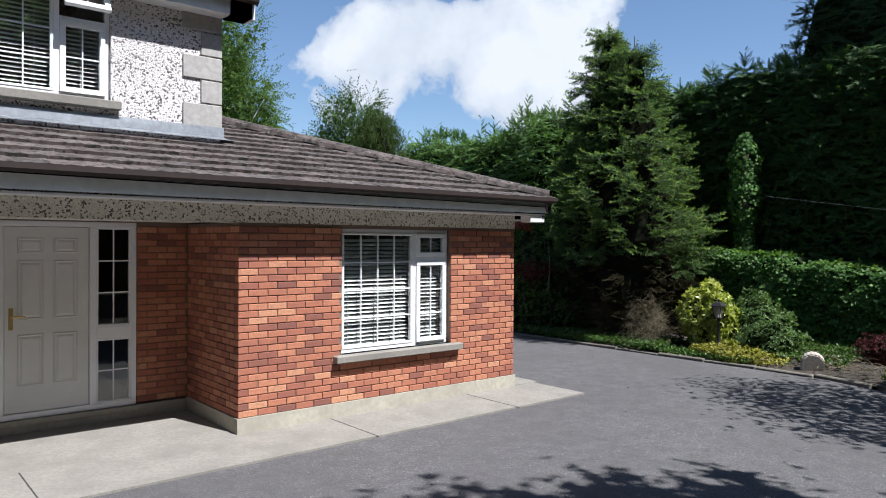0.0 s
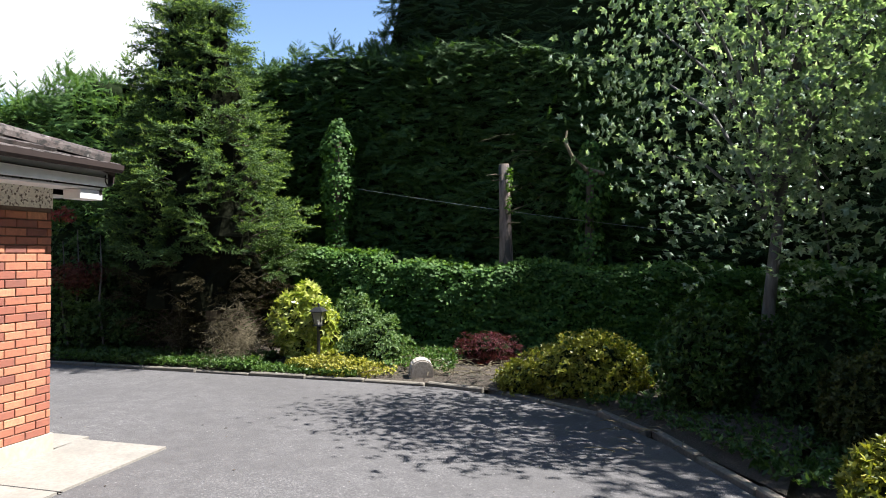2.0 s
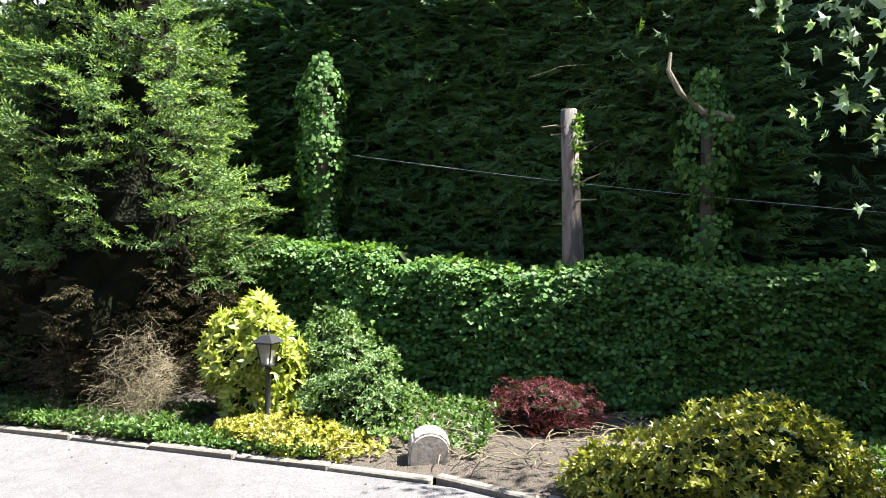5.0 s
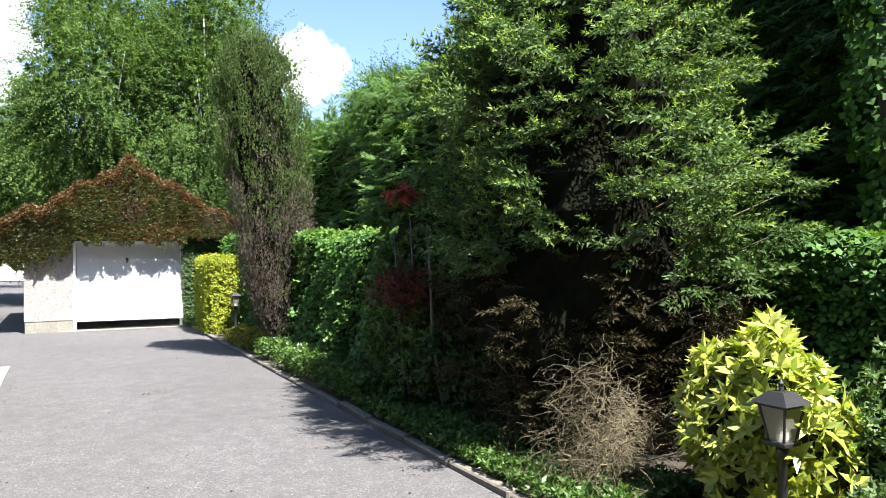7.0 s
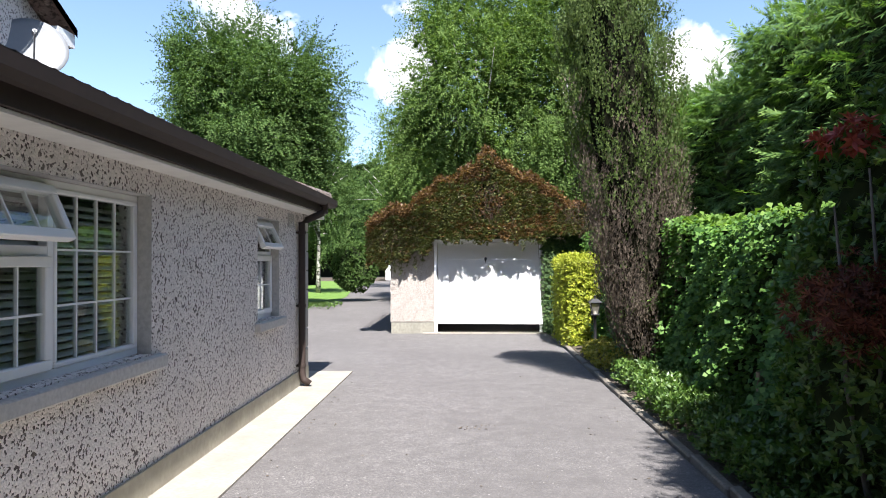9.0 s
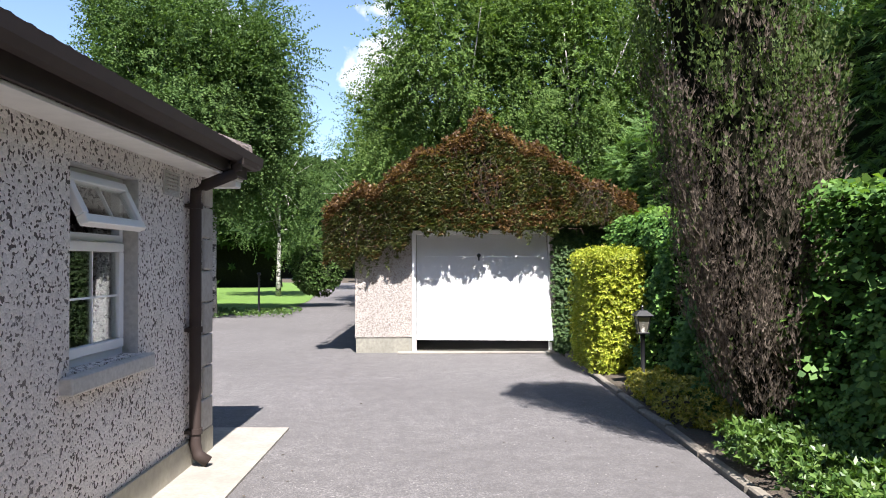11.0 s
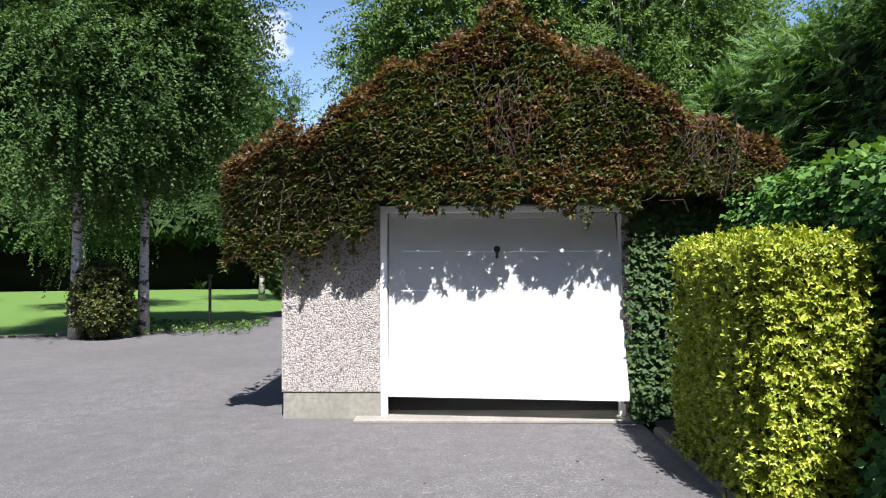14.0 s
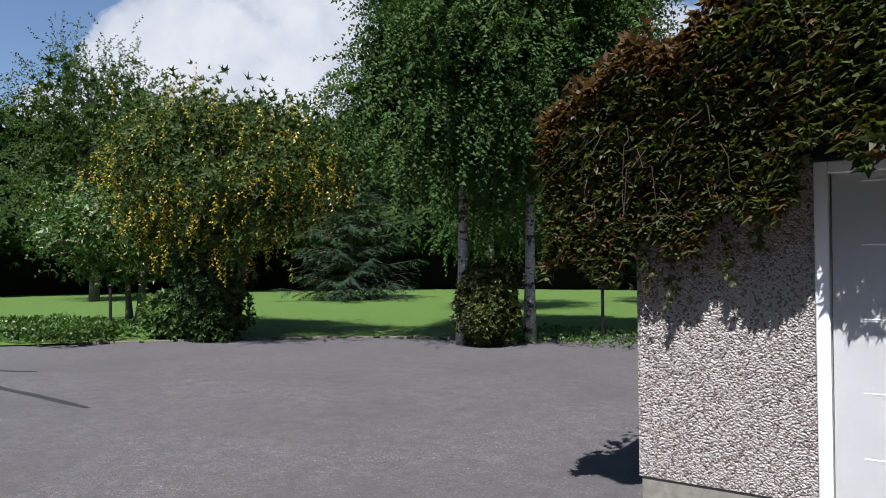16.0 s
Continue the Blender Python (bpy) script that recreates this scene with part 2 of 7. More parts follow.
def soil_material():
    m, nt, b = material("soil_litter")
    co = place_coords(nt)
    fine, mid, wide = noise_of(nt, co, 70.0, 5.0), noise_of(nt, co, 14.0, 5.0, 0.7), noise_of(nt, co, 1.1, 4.0)
    c = ramp(nt, fine, [(0.3, (0.028, 0.021, 0.015)), (0.6, (0.08, 0.06, 0.043)), (0.8, (0.22, 0.17, 0.125))])
    c = mix(nt, ramp(nt, mid, [(0.5, (0, 0, 0)), (0.65, (0.6, 0.6, 0.6))]), c, (0.03, 0.042, 0.016))
    c = mix(nt, ramp(nt, wide, [(0.45, (0, 0, 0)), (0.7, (0.6, 0.6, 0.6))]), c, (0.07, 0.053, 0.038))
    nt.links.new(c, b.inputs["Base Color"])
    b.inputs["Roughness"].default_value = 0.95
    bump(nt, b, maths(nt, "ADD", fine, mid), 0.9, 0.03)
    return m


def bark_material(name, a, b_, marks=None, stretch=(1, 1, 0.2), scale=22.0):
    m, nt, b = material(name)
    mp = nt.nodes.new("ShaderNodeMapping")
    mp.inputs["Scale"].default_value = stretch
    nt.links.new(place_coords(nt), mp.inputs[0])
    fine = noise_of(nt, mp.outputs[0], scale, 6.0, 0.65)
    c = ramp(nt, fine, [(0.3, a), (0.7, b_)])
    if marks:
        mk = noise_of(nt, mp.outputs[0], scale * 0.28, 4.0, 0.7)
        c = mix(nt, ramp(nt, mk, [(0.52, (0, 0, 0)), (0.57, (1, 1, 1))]), c, marks)
    nt.links.new(c, b.inputs["Base Color"])
    b.inputs["Roughness"].default_value = 0.9
    bump(nt, b, fine, 0.7, 0.02)
    return m


TARMAC, LAWN, SOIL, GLASS = tarmac_material(), lawn_material(), soil_material(), glass_material()
PEBBLE = pebble_material("pebbledash", (0.84, 0.78, 0.75), (0.1, 0.08, 0.075), 0.19, 58.0)
PEBBLE_G = pebble_material("garage_pebbledash", (0.57, 0.525, 0.475), (0.2, 0.155, 0.13), 0.24, 80.0, 1.6)
PEBBLE_BAND = pebble_material("cream_pebbledash", (0.86, 0.81, 0.68), (0.13, 0.1, 0.07), 0.15, 62.0)
BRICK, TILE = brick_material(), tile_material()
MORTAR = plain("mortar", (0.2, 0.135, 0.1), 0.95, 0, 80, 0.3, 0.3)
RENDER = plain("smooth_render", (0.5, 0.485, 0.465), 0.85, 0, 30, 0.2, 0.1)
PLINTH = plain("plinth_render", (0.4, 0.37, 0.295), 0.9, 0, 18, 0.16, 0.2, 2.4, 0.8)
GARAGE_PLINTH = plain("stained_plinth", (0.235, 0.225, 0.185), 0.9, 0, 18, 0.25, 0.2, 2.2, 0.8)
CONCRETE = plain("path_concrete", (0.25, 0.228, 0.195), 0.9, 0, 30, 0.2, 0.2, 2.4, 0.9)
QUOIN = plain("quoin_stone", (0.4, 0.375, 0.345), 0.85, 0, 22, 0.2, 0.2, 3.0)
UPVC = plain("white_frame", (0.86, 0.86, 0.86), 0.35, 0, 6, 0.03, 0.0, 1.2, 0.15)
DOOR_WHITE = plain("white_door", (0.74, 0.73, 0.7), 0.45, 0, 5, 0.05, 0.0)
GARAGE_WHITE = plain("garage_door_paint", (0.95, 0.95, 0.94), 0.42, 0, 4, 0.02, 0.02, 1.2, 0.08)
SOFFIT = plain("soffit_board", (0.74, 0.73, 0.7), 0.6, 0, 9, 0.08, 0.0)
FASCIA = plain("fascia_board", (0.86, 0.85, 0.79), 0.6, 0, 9, 0.12, 0.0)
GUTTER = plain("brown_plastic", (0.034, 0.021, 0.017), 0.7, 0, 9, 0.2, 0.0)
LEAD = plain("lead_sheet", (0.45, 0.47, 0.5), 0.5, 0.4, 14, 0.25, 0.2)
SLAT = plain("blind_slat", (0.78, 0.77, 0.74), 0.5, 0, 4, 0.03, 0.0)
BRASS = plain("brass", (0.6, 0.42, 0.16), 0.35, 0.9, 20, 0.1, 0.0)
BLACK = plain("black_metal", (0.022, 0.022, 0.024), 0.45, 0.2, 30, 0.2, 0.05)
DISH = plain("dish_grey", (0.17, 0.18, 0.19), 0.55, 0.1, 8, 0.08, 0.0)
STONE = plain("weathered_stone", (0.42, 0.37, 0.31), 0.95, 0, 24, 0.35, 0.6, 6.0)
KERB = plain("kerb_concrete", (0.17, 0.15, 0.12), 0.95, 0, 30, 0.35, 0.5, 3.0)
ROOM = plain("room_wall", (0.3, 0.28, 0.25), 0.9, 0, 5, 0.1, 0.0)
VOID = plain("near_black", (0.05, 0.048, 0.045), 0.95, 0, 10, 0.2, 0.0)
BARK = bark_material("brown_bark", (0.05, 0.038, 0.028), (0.16, 0.125, 0.095))
STUMP_BARK = bark_material("pale_bark", (0.11, 0.078, 0.064), (0.25, 0.19, 0.16), (0.07, 0.06, 0.05))
GREY_BARK = bark_material("grey_bark", (0.06, 0.056, 0.05), (0.17, 0.16, 0.145))
BIRCH = bark_material("birch_bark", (0.26, 0.24, 0.22), (0.6, 0.57, 0.53), (0.045, 0.04, 0.036), (1, 1, 1.6), 14.0)
CUT = plain("cut_wood", (0.6, 0.47, 0.33), 0.9, 0, 40, 0.2, 0.1)
TWIG = bark_material("dead_twig", (0.065, 0.052, 0.028), (0.2, 0.165, 0.095))
RUST_TWIG = bark_material("vine_stem", (0.032, 0.018, 0.013), (0.075, 0.044, 0.032))
# DIM: deep shade put into a near-black colour
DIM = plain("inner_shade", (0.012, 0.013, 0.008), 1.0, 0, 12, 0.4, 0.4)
# CORE: shade between leaves, put into one dark green colour
CORE = plain("dark_core", (0.026, 0.037, 0.016), 1.0, 0, 9, 0.5, 0.8)
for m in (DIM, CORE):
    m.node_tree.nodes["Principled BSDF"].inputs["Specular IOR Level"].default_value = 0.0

L_LEY = leaf_material("cypress_spray", (0.05, 0.11, 0.03), (0.1, 0.185, 0.046), (0.165, 0.265, 0.066), 0.36, 0.6, 0.7, 0.2)
L_SPRUCE = leaf_material("spruce_needle", (0.038, 0.072, 0.024), (0.08, 0.136, 0.042), (0.14, 0.21, 0.062), 0.26, 0.6, 0.7, 0.2)
L_SHOOT = leaf_material("spruce_shoot", (0.15, 0.24, 0.05), (0.25, 0.36, 0.08), (0.38, 0.48, 0.14), 0.34, 0.6, 0.7, 0.2)
# darker copy of cypress_spray: shade on the tall trees put into the colour
L_CYPRESS_SHADE = leaf_material("shaded_cypress_spray", (0.016, 0.038, 0.013), (0.036, 0.068, 0.02), (0.07, 0.11, 0.032), 0.2, 0.6, 0.7, 0.2)
L_HEDGE = leaf_material("clipped_hedge_spray", (0.03, 0.068, 0.02), (0.06, 0.115, 0.031), (0.1, 0.168, 0.043), 0.3, 0.6, 0.7, 0.2)
L_IVY = leaf_material("ivy_leaf", (0.028, 0.075, 0.016), (0.075, 0.165, 0.034), (0.17, 0.29, 0.07), 0.3, 0.55, 0.7, 0.22)
L_IVYL = leaf_material("ivy_young_leaf", (0.05, 0.115, 0.018), (0.1, 0.185, 0.032), (0.17, 0.27, 0.055), 0.35, 0.6, 0.7, 0.18)
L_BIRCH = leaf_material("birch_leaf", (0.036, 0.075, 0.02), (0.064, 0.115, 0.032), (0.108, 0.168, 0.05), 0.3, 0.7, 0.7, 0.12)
# lighter copy of birch_leaf: sunlight on these trees put into the colour
L_BIRCH_LIT = leaf_material("birch_leaf_lit", (0.055, 0.105, 0.026), (0.1, 0.165, 0.042), (0.155, 0.225, 0.065), 0.36, 0.7, 0.7, 0.12)
L_BROAD = leaf_material("broad_leaf", (0.14, 0.21, 0.13), (0.28, 0.375, 0.26), (0.5, 0.56, 0.48), 0.5, 0.3)
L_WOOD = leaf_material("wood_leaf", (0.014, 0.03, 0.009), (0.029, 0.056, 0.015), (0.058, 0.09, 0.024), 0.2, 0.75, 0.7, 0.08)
L_LAUREL = leaf_material("spotted_laurel_leaf", (0.1, 0.18, 0.03), (0.38, 0.42, 0.07), (0.64, 0.62, 0.22), 0.35, 0.3)
L_EUON = leaf_material("golden_leaf", (0.1, 0.135, 0.015), (0.27, 0.27, 0.035), (0.46, 0.42, 0.07), 0.3, 0.45)
L_PRIVET = leaf_material("golden_privet_leaf", (0.13, 0.2, 0.018), (0.34, 0.39, 0.038), (0.58, 0.56, 0.09), 0.22, 0.45, 0.7, 0.3)
L_VARIEG = leaf_material("variegated_leaf", (0.05, 0.1, 0.03), (0.1, 0.17, 0.055), (0.23, 0.3, 0.14), 0.3, 0.5, 0.7, 0.3)
L_RED = leaf_material("red_maple_leaf", (0.035, 0.01, 0.013), (0.08, 0.018, 0.025), (0.19, 0.055, 0.065), 0.3, 0.6, 0.7, 0.2)
L_RUST = leaf_material("rust_maple_leaf", (0.045, 0.013, 0.01), (0.1, 0.03, 0.022), (0.19, 0.07, 0.05), 0.35, 0.6, 0.7, 0.2)
L_PIERIS = leaf_material("red_shoot", (0.2, 0.03, 0.026), (0.33, 0.055, 0.05), (0.48, 0.13, 0.1), 0.35, 0.5)
L_CREEP = leaf_material("creeper_leaf", (0.034, 0.052, 0.017), (0.072, 0.088, 0.027), (0.16, 0.16, 0.05), 0.34, 0.5, 0.7, 0.3)
L_CREEPR = leaf_material("creeper_red_leaf", (0.05, 0.028, 0.015), (0.115, 0.062, 0.028), (0.22, 0.13, 0.05), 0.38, 0.5, 0.7, 0.3)
L_COVER = leaf_material("ground_cover_leaf", (0.03, 0.075, 0.014), (0.07, 0.14, 0.025), (0.15, 0.23, 0.055), 0.3)
L_YCOV = leaf_material("yellow_cover_leaf", (0.12, 0.16, 0.028), (0.34, 0.32, 0.05), (0.58, 0.48, 0.09), 0.3)
L_LABUR = leaf_material("laburnum_leaf", (0.034, 0.062, 0.016), (0.06, 0.098, 0.026), (0.105, 0.15, 0.042), 0.36, 0.6, 0.7, 0.2)
L_LABFL = leaf_material("laburnum_flower", (0.4, 0.3, 0.03), (0.62, 0.47, 0.05), (0.75, 0.6, 0.1), 0.4)
L_BLOSSOM = leaf_material("blossom", (0.33, 0.25, 0.2), (0.5, 0.38, 0.32), (0.62, 0.5, 0.44), 0.4)
L_DEAD = leaf_material("dead_spray", (0.04, 0.031, 0.023), (0.092, 0.073, 0.057), (0.18, 0.15, 0.12), 0.12, 0.7, 0.7, 0.1)
L_BROWN = leaf_material("withered_spray", (0.022, 0.018, 0.009), (0.042, 0.034, 0.016), (0.08, 0.066, 0.03), 0.12, 0.7, 0.7, 0.1)
L_DARK = leaf_material("dark_evergreen_leaf", (0.024, 0.055, 0.016), (0.05, 0.095, 0.028), (0.1, 0.15, 0.048), 0.25, 0.6, 0.7, 0.2)
L_JUN = leaf_material("column_spray", (0.03, 0.056, 0.013), (0.066, 0.105, 0.025), (0.115, 0.16, 0.04), 0.28, 0.6, 0.7, 0.2)
L_FIR = leaf_material("fir_spray", (0.014, 0.032, 0.016), (0.03, 0.055, 0.026), (0.058, 0.09, 0.043), 0.2, 0.6, 0.7, 0.2)
L_YEW = leaf_material("clipped_bush_leaf", (0.028, 0.04, 0.01), (0.06, 0.076, 0.018), (0.13, 0.135, 0.03), 0.2, 0.5, 0.7, 0.3)


# ---- builders ----
STUFF = {"foliage", "green_growth", "red_growth", "roof_growth", "hanging_growth", "young_growth", "bare_growth", "dead_growth", "ivy_growth", "blossom", "flower_growth", "red_growth", "dry_growth", "needle_growth"}

def thing(name, at, label="", category="", group="", kind=""):
    e = new(name)
    e.location = at
    e.empty_display_size = 0.2
    return tagged(e, label, category, group, kind)


def part(name, shape, mat, parent=None, label="", smooth=False):
    """Links a bmesh or mesh, given in world places, as one object under a thing or part."""
    if isinstance(shape, bmesh.types.BMesh):
        me = bpy.data.meshes.new(name)
        shape.to_mesh(me)
        shape.free()
    else:
        me = shape
    if mat and not me.materials:
        me.materials.append(mat)
    if smooth:
        me.polygons.foreach_set("use_smooth", [True] * len(me.polygons))
    ob = new(name, me)
    if parent:
        ob.parent = parent
        if parent.parent is None:
            ob.matrix_parent_inverse = parent.matrix_basis.inverted()
    if name in STUFF:
        tagged(ob, kind="stuff")
    return tagged(ob, label)


def piece(name, me, at, parent):
    """A piece that shares its mesh with others; its parent stands at the world's origin."""
    ob = new(name, me)
    ob.matrix_basis = at
    ob.parent = parent
    return ob


def box(bm, x0, y0, z0, x1, y1, z1, bevel=0.0):
    """An upright box; bevel cuts its edges."""
    g = bmesh.ops.create_cube(bm, size=1.0)["verts"]
    for v in g:
        v.co = Vector(((x0 + x1) / 2 + v.co.x * (x1 - x0), (y0 + y1) / 2 + v.co.y * (y1 - y0), (z0 + z1) / 2 + v.co.z * (z1 - z0)))
    if bevel:
        e = list({e for v in g for e in v.link_edges})
        bmesh.ops.bevel(bm, geom=e, offset=bevel, segments=1, affect="EDGES")
    return g


def boxes(rows, bevel=0.0):
    bm = bmesh.new()
    for r in rows:
        box(bm, *r, bevel=bevel)
    return bm


def tube(bm, pts, radii, sides=8, cap=True):
    pts = [Vector(p) for p in pts]
    rings = []
    for i, p in enumerate(pts):
        d = (pts[min(i + 1, len(pts) - 1)] - pts[max(i - 1, 0)]).normalized()
        a = d.cross(Vector((0.31, 0.87, 0.11)) if abs(d.z) > 0.5 else Vector((0, 0, 1))).normalized()
        b = d.cross(a)
        r = radii[i] if hasattr(radii, "__len__") else radii
        rings.append([bm.verts.new(p + r * (math.cos(t) * a + math.sin(t) * b)) for t in (2 * math.pi * k / sides for k in range(sides))])
    for q, s in zip(rings, rings[1:]):
        for k in range(sides):
            bm.faces.new((q[k], q[(k + 1) % sides], s[(k + 1) % sides], s[k]))
    if cap:
        bm.faces.new(rings[0][::-1])
        bm.faces.new(rings[-1])


def sheet(pts, z=0.0):
    bm = bmesh.new()
    bm.faces.new([bm.verts.new((p[0], p[1], p[2] if len(p) > 2 else z)) for p in pts])
    return bm


def slab(pts, z0, z1):
    """A flat plate with the outline pts."""
    bm = bmesh.new()
    f = bm.faces.new([bm.verts.new((p[0], p[1], z0)) for p in pts])
    g = bmesh.ops.extrude_face_region(bm, geom=[f])["geom"]
    bmesh.ops.translate(bm, verts=[v for v in g if isinstance(v, bmesh.types.BMVert)], vec=(0, 0, z1 - z0))
    bmesh.ops.recalc_face_normals(bm, faces=bm.faces[:])
    return bm


# ---- foliage ----
rng = np.random.default_rng(11)


def unit(v):
    v = np.asarray(v, float)
    return v / np.maximum(np.linalg.norm(v, axis=-1, keepdims=True), 1e-9)


def rand_dirs(n):
    return unit(rng.normal(size=(n, 3)))


def lumps(p, freq, seed=0):
    """Smooth waves in space, about -1 to 1."""
    r = np.random.default_rng(seed + 100)
    out = 0
    for k in range(5):
        w = r.normal(size=3) * freq * (1 + 0.6 * k)
        out = out + np.sin(p @ w + r.uniform(0, 6.28)) / (1 + 0.5 * k)
    return out / 2.2


def leaf(base, d, n, length, width, fold=0.18, wide_at=0.42):
    d, n = unit(d), unit(n)
    s = unit(np.cross(d, n))
    base = np.asarray(base, float)
    m = base + d * length * wide_at + n * width * fold
    return np.stack([base, m + s * width / 2, base + d * length - n * width * fold, m - s * width / 2])


def feather(pairs, angle, side, width, droop=0.0, axis_width=0.06, shrink=0.6):
    """A flat twig of length 1 along x, with paired side leaflets."""
    out = [leaf((0, 0, 0), (1, 0, -droop), (0, 0, 1), 1.0, axis_width)]
    for i in range(pairs):
        u = 0.12 + 0.8 * i / max(1, pairs - 1)
        ln = side * (1 - shrink * abs(u - 0.35))
        for sg in (-1, 1):
            a = math.radians(angle + 6 * ((i * 7) % 3 - 1))
            out.append(leaf((u, 0, -droop * u), (math.cos(a), sg * math.sin(a), 0.12 * ((i % 3) - 1) - droop), (0, 0, 1), ln, width))
    return np.array(out)


def rosette(count, length, width, spread, lean=0.35):
    out = []
    for i in range(count):
        a = 2.4 * i
        t = spread * (0.5 + 0.5 * i / count)
        d = (math.cos(t), math.sin(t) * math.cos(a), math.sin(t) * math.sin(a))
        n = (math.sin(t) + lean, -math.cos(t) * math.cos(a), -math.cos(t) * math.sin(a))
        out.append(leaf((0.02 * i, 0, 0), d, n, length * (0.8 + 0.4 * ((i * 5) % 7) / 7), width))
    return np.array(out)


def strand(count, length, width):
    """A hanging twig along x with small leaves on both sides."""
    out = []
    for i in range(count):
        u = (i + 0.5) / count
        a = 2.1 * i
        out.append(leaf((u, 0, 0), (0.75, math.cos(a), math.sin(a)), (0.2, -math.sin(a), math.cos(a)), length, width))
    return np.array(out)


def scatter(template, at, d, up, size):
    x = unit(d)
    y = unit(np.cross(up, x) + 1e-6)
    z = np.cross(x, y)
    turn = np.stack([x, y, z], -1)
    size = np.broadcast_to(np.asarray(size, float), (len(at),))
    v = np.einsum("nij,kqj->nkqi", turn, template) * size[:, None, None, None] + np.asarray(at)[:, None, None, :]
    return v.reshape(-1, 4, 3)


def small_leaves(name, *sets):
    """As leaves_mesh, with three-cornered leaflets."""
    v = np.concatenate(sets)
    back = (v[:, 0] - v[:, 2]) * 0.36
    v = np.stack([v[:, 1] + back, v[:, 2], v[:, 3] + back], 1).astype(np.float32)
    n = len(v)
    me = bpy.data.meshes.new(name)
    me.vertices.add(3 * n)
    me.vertices.foreach_set("co", v.ravel())
    me.loops.add(3 * n)
    me.loops.foreach_set("vertex_index", np.arange(3 * n, dtype=np.int32))
    me.polygons.add(n)
    me.polygons.foreach_set("loop_start", np.arange(0, 3 * n, 3, dtype=np.int32))
    me.update(calc_edges=True)
    return me


def leaves_mesh(name, *sets):
    v = np.concatenate(sets).astype(np.float32)
    n = len(v)
    me = bpy.data.meshes.new(name)
    me.vertices.add(4 * n)
    me.vertices.foreach_set("co", v.ravel())
    me.loops.add(4 * n)
    me.loops.foreach_set("vertex_index", np.arange(4 * n, dtype=np.int32))
    me.polygons.add(n)
    me.polygons.foreach_set("loop_start", np.arange(0, 4 * n, 4, dtype=np.int32))
    me.update(calc_edges=True)
    return me


FAN = feather(4, 36, 0.45, 0.105, 0.12, 0.085)
CYP = feather(6, 32, 0.33, 0.08, 0.12, 0.075)
FAN_FINE = feather(7, 48, 0.3, 0.07, 0.05, 0.07)
IVY_PATCH = np.array([leaf((0.0, 0.0, 0.02), (0.25, 0.1, 1.0), (1, 0, 0.15), 0.5, 0.5), leaf((0.05, 0.3, 0.25), (0.35, 0.5, 0.8), (1, 0.2, 0.2), 0.45, 0.42), leaf((0.03, -0.32, 0.15), (0.3, -0.55, 0.8), (1, -0.2, 0.2), 0.48, 0.45), leaf((0.09, 0.1, -0.2), (0.5, 0.1, 0.8), (0.9, 0.1, 0.4), 0.4, 0.4)])
ROSE = rosette(7, 1.0, 0.36, 1.35)
ROSE_WIDE = rosette(6, 1.0, 0.5, 1.5)
TUFT = rosette(5, 1.0, 0.42, 1.1)
STRAND = strand(10, 0.15, 0.1)


CLUMP = rosette(9, 1.0, 0.55, 2.0)
OVAL = rosette(7, 1.0, 0.5, 1.3, 0.6)


def ball_points(n, centre, radii, bump=0.18, freq=1.6, seed=0, shell=0.3, low=-1.0):
    """Places in the outer shell of a lumpy ball, and the way outward."""
    d = rand_dirs(int(n * 1.6))
    d = d[d[:, 2] > low][:n]
    k = 1 + bump * lumps(d * 2.2, freq, seed)
    depth = 1 - shell * rng.random(len(d)) ** 2
    return np.asarray(centre) + d * np.asarray(radii) * (k * depth)[:, None], unit(d / np.asarray(radii))


def lump_mesh(centre, radii, bump=0.15, freq=1.6, seed=0, sub=3, scale=0.8):
    bm = bmesh.new()
    bmesh.ops.create_icosphere(bm, subdivisions=sub, radius=1)
    d = np.array([v.co[:] for v in bm.verts])
    k = scale * (1 + bump * lumps(d * 2.2, freq, seed))
    p = np.asarray(centre) + d * np.asarray(radii) * k[:, None]
    for v, q in zip(bm.verts, p):
        v.co = q
        v.co.z = max(v.co.z, 0.0)
    return bm


def bush(name, centre, radii, template, size, n, mat, label, category="shrub", bump=0.18, seed=0, up_lean=0.5, core=True, shell=0.35, mats=(), group=""):
    base = (centre[0], centre[1], 0)
    t = thing(name, base, label, category, group)
    # opaque dark lump that stands in for shade inside the bush
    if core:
        part("dark_core", lump_mesh(centre, radii, bump, seed=seed, scale=0.74), CORE, t)
    p, o = ball_points(n, centre, radii, bump, seed=seed, shell=shell)
    keep = p[:, 2] > 0.03
    p, o = p[keep], o[keep]
    d = unit(o + np.array([0, 0, up_lean]) + rng.normal(size=p.shape) * 0.45)
    v = scatter(template, p, d, o + rng.normal(size=p.shape) * 0.5 + np.array([0, 0, 0.6]), size * rng.uniform(0.7, 1.25, len(p)))
    part("foliage", leaves_mesh("foliage", v), mat, t)
    for k, (extra, share, m2) in enumerate(mats):
        q = lumps(p, 2.0, seed + 50) + 0.3 * rng.normal(size=len(p)) > share
        part(extra, leaves_mesh(extra, scatter(template, p[q] + o[q] * 0.06, d[q], o[q] + rng.normal(size=(q.sum(), 3)) * 0.5, size * 1.15)), m2, t)
    return t


# ---- ground ----
def structure(name, shape, mat, label, category):
    return tagged(part(name, shape, mat), label, category, kind="structure")


